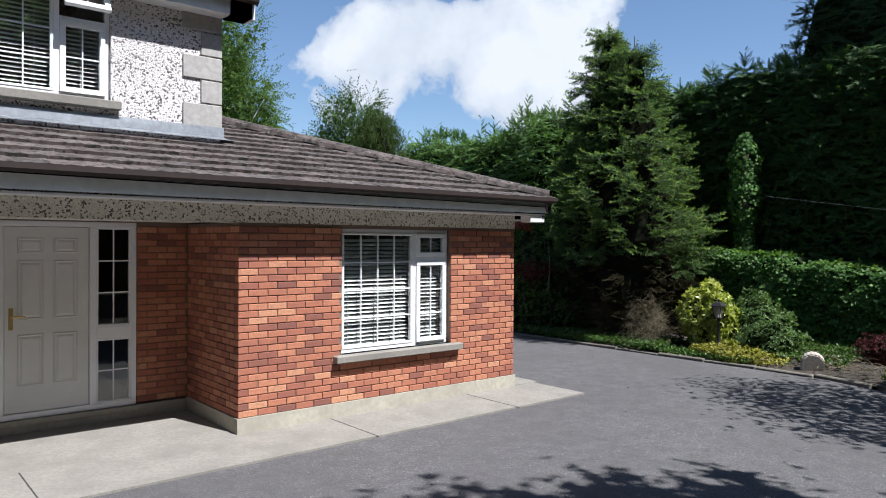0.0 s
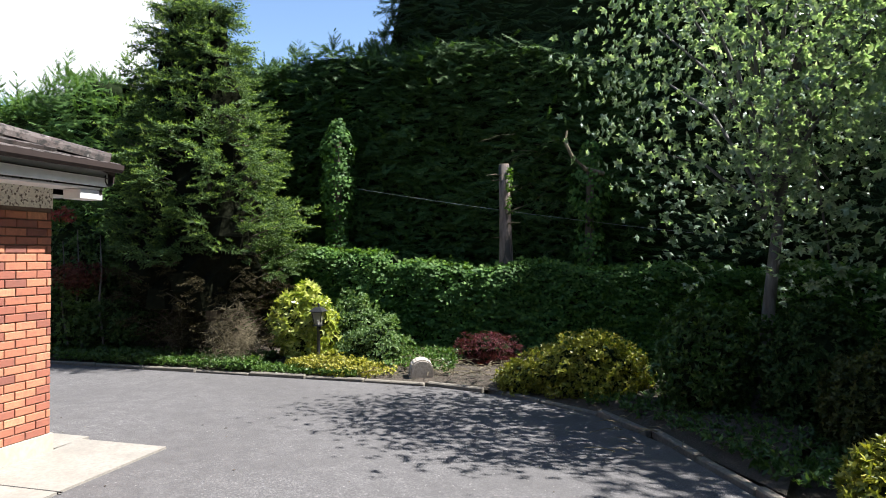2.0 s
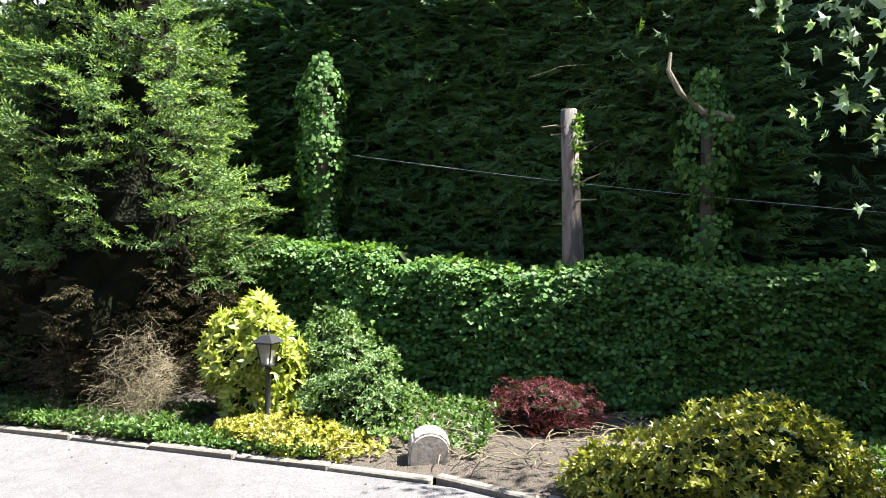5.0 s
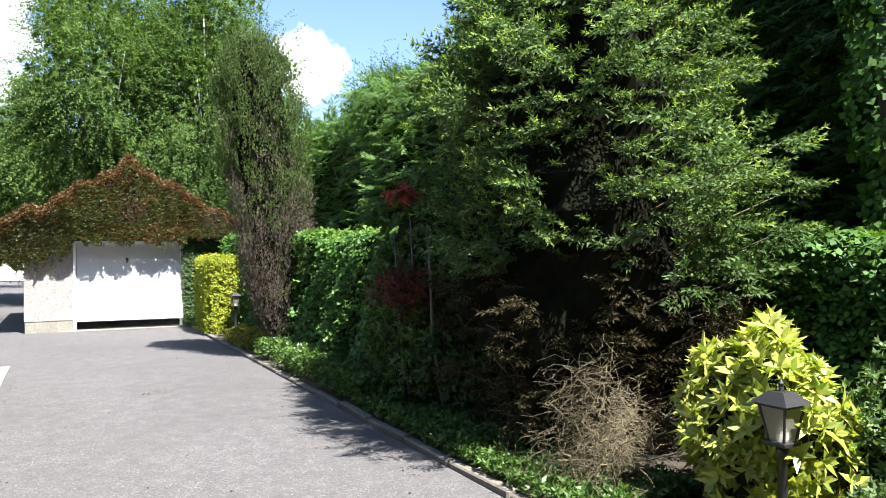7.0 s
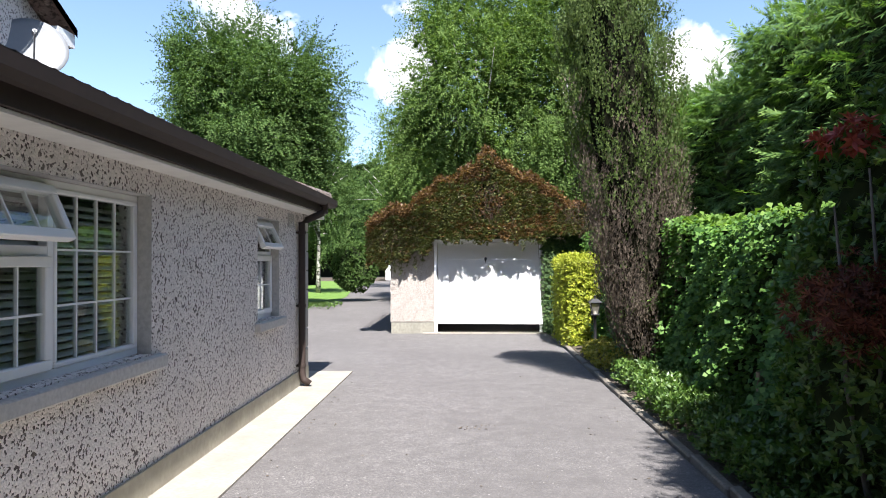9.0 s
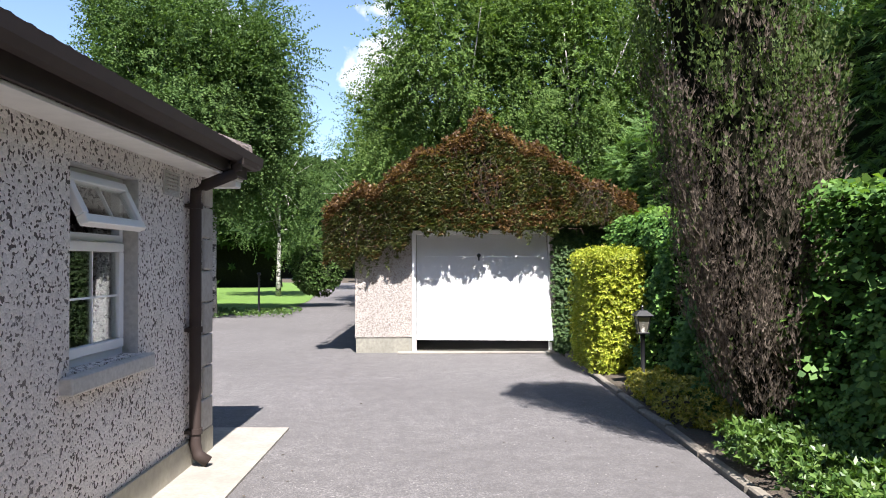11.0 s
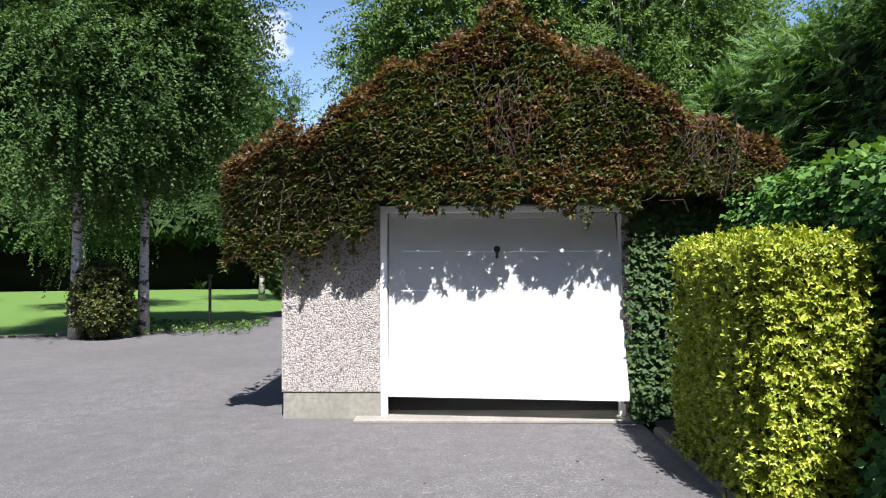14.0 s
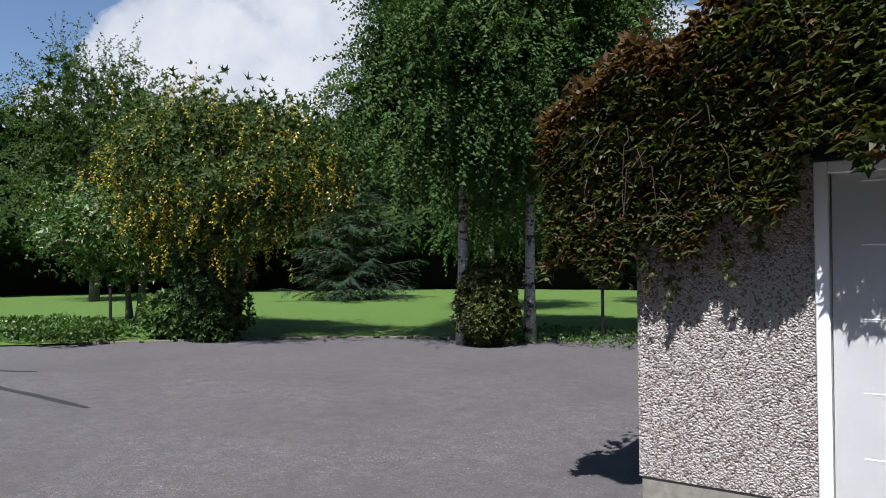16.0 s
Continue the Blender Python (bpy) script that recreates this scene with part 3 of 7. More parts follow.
structure("ground", sheet([(-300, -300), (300, -300), (300, 300), (-300, 300)], -0.06), SOIL, "dark garden soil with leaf litter under the trees", "ground")
DRIVE = [(-40, -60), (-6, -60), (-6, -10), (-3.5, -7.6), (-1.2, -6.75), (0.4, -6.15), (1.96, -5.45), (3.02, -4.7), (3.77, -3.6), (4.1, -2.55), (4.13, -1.5), (4.13, 16.6), (0.5, 16.7), (0.4, 23), (0.2, 40), (-1.6, 62), (-6.2, 62), (-5.0, 45), (-3.6, 34.0), (-3.4, 30), (-4.2, 27.2), (-5.3, 25.2), (-8.2, 24.2), (-10.6, 22.4), (-12.9, 19.9), (-16, 17), (-40, 10)]
structure("road", sheet(DRIVE, 0.0), TARMAC, "grey worn tarmac driveway with loose grit", "driveway")
structure("lawn", sheet([(-16, 17.1), (-12.9, 20.0), (-10.6, 22.5), (-8.2, 24.3), (-5.3, 25.3), (-4.2, 27.3), (-3.4, 30.1), (-3.6, 34.1), (-5.0, 45.1), (-6.2, 62), (-60, 75), (-60, 10), (-40, 10.1)], 0.02), LAWN, "mown green lawn beyond the drive", "lawn")
bed = bmesh.new()
bed_edge = [(0.55, -6.3), (1.96, -5.55), (3.06, -4.8), (3.84, -3.65), (4.18, -2.58), (4.22, -1.5), (4.22, 4), (4.22, 10), (4.22, 16.4)]
lo = [bed.verts.new((x, y, 0.03)) for x, y in bed_edge]
hi = [bed.verts.new((x + 0.9, y - 0.25 * (y < -3), 0.13)) for x, y in bed_edge]
far = [bed.verts.new((9.5, y - 3 * (y < -4), 0.2)) for x, y in bed_edge]
for a, b in ((lo, hi), (hi, far)):
    for i in range(len(a) - 1):
        bed.faces.new((a[i], b[i], b[i + 1], a[i + 1]))
structure("flower_bed", bed, SOIL, "planted bed of dark soil, dry twigs and leaf litter", "flower bed")
path_rows = [("front", [(-9, -1.0), (0.42, -0.93), (0.42, 0.02), (-9, 0.02)]), ("porch", [(-6.79, 0.02), (-4.11, 0.02), (-4.11, 1.44), (-6.79, 1.44)]), ("side", [(0.02, -0.0), (0.52, 0.03), (0.53, 10.6), (0.02, 10.62)]), ("back", [(-6, 9.86), (0.02, 9.86), (0.02, 10.62), (-6, 10.62)])]
for nm, outline in path_rows:
    structure("pavement", slab(outline, -0.03, 0.02), CONCRETE, "pale concrete path slab along the house wall", "path")
for x in (-6.1, -3.0, -0.9):
    structure("joint", boxes([(x, -0.98, 0.015, x + 0.012, 0.0, 0.0225)]), VOID, "narrow dark joint in the concrete path", "path joint")

# ---- house shell ----
SX, SY = 0.0, 0.0
AX, RY, NY = -4.095, 1.45, 9.83
SOF = 2.43


def wall_cells(axis, a0, a1, z0, z1, c0, c1, holes=()):
    """Boxes of a wall that runs along x or y between c0 and c1, with its openings cut through."""
    cuts = sorted({a0, a1, *(h[0] for h in holes), *(h[1] for h in holes)})
    rows = []
    for p, q in zip(cuts, cuts[1:]):
        spans = [(z0, z1)]
        for h in holes:
            if h[0] <= p and q <= h[1]:
                spans = [(z0, h[2]), (h[3], z1)]
        for lo_, hi_ in spans:
            if hi_ - lo_ > 1e-4:
                rows.append((p, c0, lo_, q, c1, hi_) if axis == "x" else (c0, p, lo_, c1, q, hi_))
    return boxes(rows)


FW = (-2.83, -1.17, 0.73, 2.2)
W1, W2 = (2.9, 4.86, 1.02, 2.17), (7.48, 8.36, 1.03, 2.19)
DOOR = (-6.72, -4.672, 0.16, 2.25)
UW = (-6.9, -4.96, 3.6, 5.05)
wall_front = structure("wall_front", wall_cells("x", AX + 0.012, SX, 0.18, 2.24, 0.012, 0.3, [FW]), MORTAR, "front wall of mixed red and orange facing brick", "wall")
wall_return = structure("wall_return", boxes([(AX + 0.012, 0.3, 0.18, AX + 0.3, RY, 2.24)]), MORTAR, "shaded brick return wall beside the porch", "wall")
wall_porch = structure("wall_porch", wall_cells("x", -6.8, AX + 0.012, 0.18, 2.6, RY + 0.012, RY + 0.3, [DOOR]), MORTAR, "shaded brick back wall of the porch", "wall")
# added out of view to keep west sky light off the porch
structure("porch_light_block", boxes([(-12, 0.0, 0.0, -6.8, RY + 0.3, 2.24), (-12, 0.3, 2.24, -6.8, RY + 0.3, 2.6)]), MORTAR, "block added out of view beyond the porch to shade it", "wall")
structure("wall_band", boxes([(-12, -0.012, 2.24, 0.0, 0.3, SOF + 0.1)]), PEBBLE_BAND, "cream pebble-dashed band above the brick under the eaves", "wall")
structure("wall_east", wall_cells("y", 0.3, NY, 0.2, SOF + 0.1, -0.3, 0.0, [W1, W2]), PEBBLE, "pale pebble-dashed side wall with dark stones", "wall")
structure("wall_north", boxes([(-12, NY - 0.3, 0.0, -0.3, NY, SOF + 0.1)]), PEBBLE, "pale pebble-dashed back wall", "wall")
structure("wall_west", boxes([(-12.3, RY, 0, -12.0, NY, 5.1)]), PEBBLE, "pebble-dashed end wall", "wall")
structure("porch_ceiling", boxes([(-6.8, 0.3, 2.26, AX, RY + 0.01, 2.32)]), SOFFIT, "pale boarded porch ceiling", "ceiling")
structure("plinth", boxes([(AX - 0.018, -0.02, 0.0, 0.02, 0.3, 0.18), (AX - 0.018, 0.3, 0.0, AX + 0.3, RY, 0.18), (-6.8, RY - 0.02, 0.0, AX - 0.018, RY + 0.3, 0.16), (-0.3, 0.3, 0.0, 0.025, NY + 0.02, 0.22)]), PLINTH, "smooth grey rendered plinth at the foot of the wall", "plinth")
structure("ceiling", boxes([(-12, 0.3, SOF + 0.1, -0.3, NY - 0.3, SOF + 0.16)]), ROOM, "plain ceiling inside the house", "ceiling")
structure("floor", boxes([(-12, RY + 0.3, 0.0, -0.3, NY - 0.3, 0.12), (AX + 0.3, 0.3, 0.0, -0.3, RY + 0.3, 0.12)]), ROOM, "plain floor inside the house", "floor")
structure("wall_inner", boxes([(-4.4, 2.0, 0.12, -4.3, NY - 0.3, 2.5), (-4.3, 2.2, 0.12, -0.3, 2.3, 2.5)]), ROOM, "plain inner wall of the dim rooms", "wall")


# ---- bricks ----
def brick_mesh(length=0.215, height=0.065, depth=0.03, cut=0.004):
    """A brick face that looks along -y, with its front edges cut."""
    a, h = length / 2, height / 2
    v = [(sx * a, depth, sz * h) for sz in (-1, 1) for sx in (-1, 1)]
    v += [(sx * a, cut, sz * h) for sz in (-1, 1) for sx in (-1, 1)]
    v += [(sx * (a - cut), 0.0, sz * (h - cut)) for sz in (-1, 1) for sx in (-1, 1)]
    f = []
    for o in (0, 4):
        for i, j in ((0, 1), (1, 3), (3, 2), (2, 0)):
            f.append((o + i, o + j, o + 4 + j, o + 4 + i))
    f.append((8, 9, 11, 10))
    me = bpy.data.meshes.new("brick")
    me.from_pydata(v, [], f)
    me.materials.append(BRICK)
    return me


def brick_rows(a0, a1, z0, z1, holes=()):
    """(middle, height, length) of every brick of a stretcher-bond face."""
    out, n = [], int(round((z1 - z0) / 0.075))
    for i in range(n):
        z = z0 + 0.075 * i + 0.0375
        p = a0 - (0.1125 if i % 2 else 0.0)
        while p < a1 - 0.01:
            spans = [(max(p, a0), min(p + 0.215, a1))]
            for h in holes:
                if h[2] < z < h[3]:
                    spans = [(s, e) for u, w in spans for s, e in ((u, min(w, h[0])), (max(u, h[1]), w))]
            for u, w in spans:
                if w - u > 0.03:
                    out.append(((u + w) / 2, z, w - u))
            p += 0.225
    return out


brick_shapes = {}


def brick_of(length):
    key = round(length / 0.005) * 0.005
    if key not in brick_shapes:
        brick_shapes[key] = brick_mesh(key)
    return brick_shapes[key]


def joined_pieces(name, items, parent, label):
    """Many pieces, each (mesh, pose), as one part of kind stuff."""
    vs, fs, n = [], [], 0
    mat = None
    for me, m in items:
        vs += [m @ v.co for v in me.vertices]
        fs += [tuple(n + i for i in p.vertices) for p in me.polygons]
        n += len(me.vertices)
        mat = me.materials[0]
    out = bpy.data.meshes.new(name)
    out.from_pydata(vs, [], fs)
    ob = part(name, out, mat, parent, label)
    tagged(ob, kind="stuff")


def lay_bricks(parent, rows, pose_of, limit=300):
    rnd = random.Random(5)
    items = [(brick_of(ln), pose_of(a, z, rnd.uniform(-0.0025, 0.0015))) for a, z, ln in rows]
    for me, m in items[:limit]:
        piece("brick", me, m, parent)
    if items[limit:]:
        joined_pieces("brick_courses", items[limit:], parent, "further courses of the same brick")


# ---- roof ----
PITCH = 0.326
GY, GX = -0.39, 0.36
EAVE = 2.655


def tile_mesh(wide=0.3, long=0.4, thick=0.05, rolls=2):
    """A roof tile: x across, y up the slope, with soft rolls."""
    cols = 8
    v, f = [], []
    for y in (0, long):
        for side in (0, 1):
            for i in range(cols + 1):
                u = i / cols
                z = 0.005 * max(0.0, math.cos(2 * math.pi * rolls * u)) - side * thick + 0.038
                v.append((wide * (u - 0.5), y, z + (0.0 if y == 0 else -0.04)))
    w = cols + 1
    for i in range(cols):
        f += [(i, i + 1, 2 * w + i + 1, 2 * w + i), (w + i, i + w + 1, i + 1, i)]
    f += [(0, 2 * w, 3 * w, w), (cols, w + cols, 3 * w + cols, 2 * w + cols)]
    me = bpy.data.meshes.new("roof_tile")
    me.from_pydata(v, [], f)
    me.materials.append(TILE)
    return me


roof = thing("roof", (0, 0, 0), "low hipped roof of weathered brown concrete tiles with moss", "roof", kind="structure")
deck = bmesh.new()
c = [(-12.3, GY, EAVE), (GX - 0.07, GY, EAVE - 0.1), (GX - 0.07, NY + 0.26, EAVE - 0.1), (-12.3, NY + 0.26, EAVE - 0.1)]
r0, r1 = (-12.3, GY + 5.365, EAVE + 5.365 * PITCH), (GX - 5.365, GY + 5.365, EAVE + 5.365 * PITCH)
vs = [deck.verts.new((x, y, z - 0.02)) for x, y, z in c + [r0, r1]]
for f in ((0, 1, 5, 4), (1, 2, 5), (2, 3, 4, 5), (3, 0, 4)):
    deck.faces.new([vs[i] for i in f])
part("roof_deck", deck, TILE, roof)
tile = tile_mesh()
ANG = math.atan(PITCH)
front_tiles, other_tiles = [], []
rnd = random.Random(3)
for row in range(16):
    u = 0.325 * row - 0.05
    y, z = GY + u * math.cos(ANG), EAVE + u * math.sin(ANG)
    x = GX - 0.15 - (row % 2) * 0.15
    while x > -9.0:
        if GX - x > (y - GY) + 0.05 and not (x < -3.55 and y > RY - 0.25):
            m = Matrix.Translation((x, y, z)) @ Euler((ANG + rnd.uniform(-0.012, 0.012), rnd.uniform(-0.012, 0.012), rnd.uniform(-0.01, 0.01))).to_matrix().to_4x4()
            (front_tiles if x > -7.2 else other_tiles).append((tile, m))
        x -= 0.3
    y = NY + 0.12
    while y > GY:
        xe = GX - 0.07 - u * math.cos(ANG)
        if min(y - GY, NY + 0.32 - y) > (GX - xe) + 0.05 and xe > -3.6:
            other_tiles.append((tile, Matrix.Translation((xe, y, z - 0.075)) @ Euler((ANG, 0, radians(90))).to_matrix().to_4x4()))
        y -= 0.3
for me, m in front_tiles[:300]:
    piece("tile", me, m, roof)
joined_pieces("side_tiles", other_tiles + front_tiles[300:], roof, "tiles of the other slopes")


def ridge_mesh():
    v, f, n = [], [], 7
    for y in (0.0, 0.44):
        for r in (0.105, 0.088):
            for i in range(n):
                a = math.pi * i / (n - 1)
                v.append((r * math.cos(a) * 1.15, y, (r * math.sin(a) - 0.045) * (1.0 if y else 1.04)))
    for i in range(n - 1):
        f += [(i, i + 1, 2 * n + i + 1, 2 * n + i), (n + i + 1, n + i, i, i + 1)]
    me = bpy.data.meshes.new("hip_tile")
    me.from_pydata(v, [], f)
    me.materials.append(TILE)
    return me


hip = ridge_mesh()
for sy, y0, turn in ((1, GY, 45), (-1, NY + 0.24, 135)):
    for i in range(15):
        s = (0.4 * i + 0.05) / math.sqrt(2)
        m = Matrix.Translation((GX - s - (0.06 if sy < 0 else 0), y0 + sy * s, EAVE + s * PITCH + (0.055 if sy > 0 else -0.03))) @ Euler((0, 0, radians(turn))).to_matrix().to_4x4() @ Euler((math.atan(PITCH / math.sqrt(2)), 0, rnd.uniform(-0.008, 0.008))).to_matrix().to_4x4()
        piece("hip_tile", hip, m, roof)

# eaves: gutters, boards and soffits
structure("fascia", boxes([(-12.3, GY + 0.045, 2.46, GX - 0.05, GY + 0.07, EAVE - 0.03)]), FASCIA, "grey fascia board behind the gutter", "fascia")
structure("fascia_side", boxes([(GX - 0.125, GY + 0.07, 2.38, GX - 0.095, NY + 0.23, EAVE - 0.12), (-12.3, NY + 0.2, 2.38, GX - 0.125, NY + 0.23, EAVE - 0.12)]), GUTTER, "dark brown fascia board under the side gutter", "fascia")
structure("soffit", boxes([(-12.3, GY + 0.07, 2.425, GX - 0.075, -0.012, 2.445), (0.001, -0.012, 2.355, GX - 0.125, NY + 0.02, 2.375), (-12.3, NY + 0.02, 2.355, GX - 0.125, NY + 0.2, 2.375)]), SOFFIT, "pale boarded soffit under the eaves", "soffit")
structure("soffit_return", boxes([(GX - 0.36, GY + 0.075, 2.33, GX - 0.08, GY + 0.27, 2.42), (-0.02, NY + 0.03, 2.295, 0.22, NY + 0.19, 2.352)], 0.006), SOFFIT, "boxed grey end of the soffit at the corner", "soffit")
for nm, pts in (("gutter_front", [(-12.3, GY - 0.03), (GX + 0.03, GY - 0.03)]), ("gutter_side", [(GX - 0.03, GY + 0.04), (GX - 0.03, NY + 0.3)]), ("gutter_back", [(GX - 0.03, NY + 0.3), (-12.3, NY + 0.3)])):
    bm = bmesh.new()
    (x0, y0), (x1, y1) = pts
    d = Vector((x1 - x0, y1 - y0, 0)).normalized()
    o = Vector((d.y, -d.x, 0))
    prof = [(-0.062, 0.045), (-0.06, -0.02), (-0.03, -0.058), (0.03, -0.058), (0.06, -0.02), (0.066, 0.048), (0.052, 0.048), (0.046, -0.016), (0.022, -0.046), (-0.022, -0.046), (-0.046, -0.016), (-0.048, 0.045)]
    ends = []
    small = 0.68 if nm == "gutter_front" else 1.0
    for x, y in pts:
        ends.append([bm.verts.new(Vector((x, y, EAVE - (0.018 if nm == "gutter_front" else 0.13))) + o * a * small + Vector((0, 0, h * small))) for a, h in prof])
    for i in range(len(prof)):
        j = (i + 1) % len(prof)
        bm.faces.new((ends[0][i], ends[0][j], ends[1][j], ends[1][i]))
    bm.faces.new(ends[0])
    bm.faces.new(ends[1])
    tagged(part(nm, bm, GUTTER), "brown plastic gutter along the eaves", "gutter", kind="structure")
dp = thing("downpipe", (0.07, 9.28, 0), "dark brown plastic downpipe near the corner of the side wall", "downpipe", kind="structure")
bm = bmesh.new()
tube(bm, [(GX - 0.03, 9.5, 2.5), (GX - 0.03, 9.5, 2.4), (GX - 0.05, 9.48, 2.36), (0.12, 9.33, 2.25), (0.066, 9.29, 2.2), (0.066, 9.28, 2.1), (0.066, 9.28, 1.2), (0.066, 9.28, 0.2), (0.085, 9.28, 0.11), (0.17, 9.29, 0.05)], 0.047, 14)
part("pipe", bm, GUTTER, dp, smooth=True)
bm = bmesh.new()
tube(bm, [(GX - 0.03, 9.5, 2.44), (GX - 0.03, 9.5, 2.54)], 0.062, 14)
part("outlet", bm, GUTTER, dp)
for z in (2.08, 1.1, 0.3):
    bm = bmesh.new()
    tube(bm, [(0.066, 9.28, z - 0.022), (0.066, 9.28, z + 0.022)], 0.056, 14)
    box(bm, 0.0, 9.215, z - 0.014, 0.05, 9.345, z + 0.014)
    part("pipe_clip", bm, GUTTER, dp)

vent = thing("wall_vent", (0.0, 8.9, 2.2), "small grey louvred vent under the soffit", "vent", kind="structure")
part("vent_frame", boxes([(0.0, 8.78, 2.13, 0.012, 9.08, 2.15), (0.0, 8.78, 2.29, 0.012, 9.08, 2.31), (0.0, 8.78, 2.15, 0.012, 8.8, 2.29), (0.0, 9.06, 2.15, 0.012, 9.08, 2.29)]), RENDER, vent)
for i in range(5):
    part("slat", boxes([(0.0, 8.8, 2.155 + 0.027 * i, 0.01, 9.06, 2.172 + 0.027 * i)]), RENDER, vent)

# corner stones
for i in range(8):
    z = 0.22 + 0.27 * i
    wide = 0.34 if i % 2 == 0 else 0.2
    structure("quoin", boxes([(-0.3, NY - wide, z, 0.022, NY + 0.022, z + 0.258)], 0.008), QUOIN, "raised grey corner stone on the house wall", "quoin")

# upper storey
structure("wall_upper", wall_cells("x", -12, -3.7, 2.6, 5.15, RY + 0.003, RY + 0.3, [UW]), PEBBLE, "sunlit pebble-dashed wall of the upper storey", "wall")
gable = bmesh.new()
g = [gable.verts.new(p) for p in ((-3.7, RY + 0.3, 2.6), (-3.7, NY - 0.02, 2.6), (-3.7, NY - 0.02, 5.1), (-3.7, 5.64, 7.0), (-3.7, RY + 0.3, 5.1))]
f = gable.faces.new(g)
bmesh.ops.translate(gable, verts=[v for v in bmesh.ops.extrude_face_region(gable, geom=[f])["geom"] if isinstance(v, bmesh.types.BMVert)], vec=(-0.3, 0, 0))
bmesh.ops.recalc_face_normals(gable, faces=gable.faces[:])
structure("wall_gable", gable, PEBBLE, "pebble-dashed gable wall of the upper storey", "wall")
structure("wall_upper_back", boxes([(-12, NY - 0.32, 2.6, -4.0, NY - 0.02, 5.1)]), PEBBLE, "pebble-dashed rear wall of the upper storey", "wall")
for i in range(6):
    z = 3.43 + 0.288 * i
    wide = 0.46 if i % 2 == 0 else 0.24
    structure("quoin", boxes([(-3.7 - wide, RY - 0.022, z, -3.678, RY + 0.3, z + 0.275)], 0.008), QUOIN, "raised beige corner stone on the upper storey", "quoin")
flash = bmesh.new()
for x0, x1 in ((-9, -3.66),):
    q = [flash.verts.new(p) for p in ((x0, RY - 0.03, 3.44), (x1, RY - 0.03, 3.44), (x1, RY - 0.05, 3.315), (x0, RY - 0.05, 3.315), (x1, RY - 0.24, 3.262), (x0, RY - 0.24, 3.262))]
    flash.faces.new((q[0], q[1], q[2], q[3]))
    flash.faces.new((q[3], q[2], q[4], q[5]))
bmesh.ops.solidify(flash, geom=flash.faces[:], thickness=0.006)
structure("lead_flashing", flash, LEAD, "dull lead flashing where the roof meets the upper wall", "flashing")
upper_roof = thing("upper_roof", (0, 0, 0), "pitched tiled roof of the upper storey", "roof", kind="structure")
bm = bmesh.new()
for sg, ye in ((1, RY - 0.26), (-1, NY - 0.02)):
    q = [bm.verts.new(p) for p in ((-12.5, ye, 4.98), (-3.35, ye, 4.98), (-3.35, 5.64, 7.1), (-12.5, 5.64, 7.1))]
    bm.faces.new(q)
bmesh.ops.solidify(bm, geom=bm.faces[:], thickness=0.08)
part("roof_slope", bm, TILE, upper_roof)
bm = bmesh.new()
for ye in (RY - 0.26, NY - 0.02):
    box(bm, -12.5, min(ye, ye + 0.02 * (1 if ye < 5 else -1)), 4.8, -3.4, max(ye, ye + 0.02), 4.97)
    box(bm, -12.5, min(ye, RY if ye < 5 else NY - 0.3), 4.78, -3.4, max(ye, RY if ye < 5 else NY - 0.3), 4.8)
part("eave_box", bm, SOFFIT, upper_roof)
bm = bmesh.new()
for ye in (RY - 0.28, NY - 0.0):
    q = [bm.verts.new(p) for p in ((-3.33, ye, 4.94), (-3.33, ye, 5.06), (-3.33, 5.64, 7.17), (-3.33, 5.64, 7.05))]
    bm.faces.new(q)
bmesh.ops.solidify(bm, geom=bm.faces[:], thickness=0.03)
part("bargeboard", bm, GUTTER, upper_roof, "dark brown sloping bargeboard")
bm = bmesh.new()
tube(bm, [(-12.5, RY - 0.33, 5.0), (-3.36, RY - 0.33, 5.0)], 0.06, 10)
part("upper_gutter", bm, GUTTER, upper_roof)
bm = bmesh.new()
for ya, yb in ((RY - 0.26, RY), (NY - 0.44, NY - 0.02)):
    box(bm, -3.68, ya, 4.78, -3.36, yb, 4.98)
part("box_end", bm, UPVC, upper_roof, "white boxed end of the eaves")


# ---- windows and doors ----
class Face:
    """Turns (along, out, up) on a wall into world places: out is positive outward."""

    def __init__(self, axis, at):
        self.axis, self.at = axis, at

    def box(self, a0, o0, z0, a1, o1, z1):
        if self.axis == "x":
            return (a0, self.at - o1, z0, a1, self.at - o0, z1)
        return (self.at + o0, a0, z0, self.at + o1, a1, z1)


def frame_bars(face, a0, a1, z0, z1, w, o0, o1):
    return [face.box(a0, o0, z0, a1, o1, z0 + w), face.box(a0, o0, z1 - w, a1, o1, z1), face.box(a0, o0, z0 + w, a0 + w, o1, z1 - w), face.box(a1 - w, o0, z0 + w, a1, o1, z1 - w)]


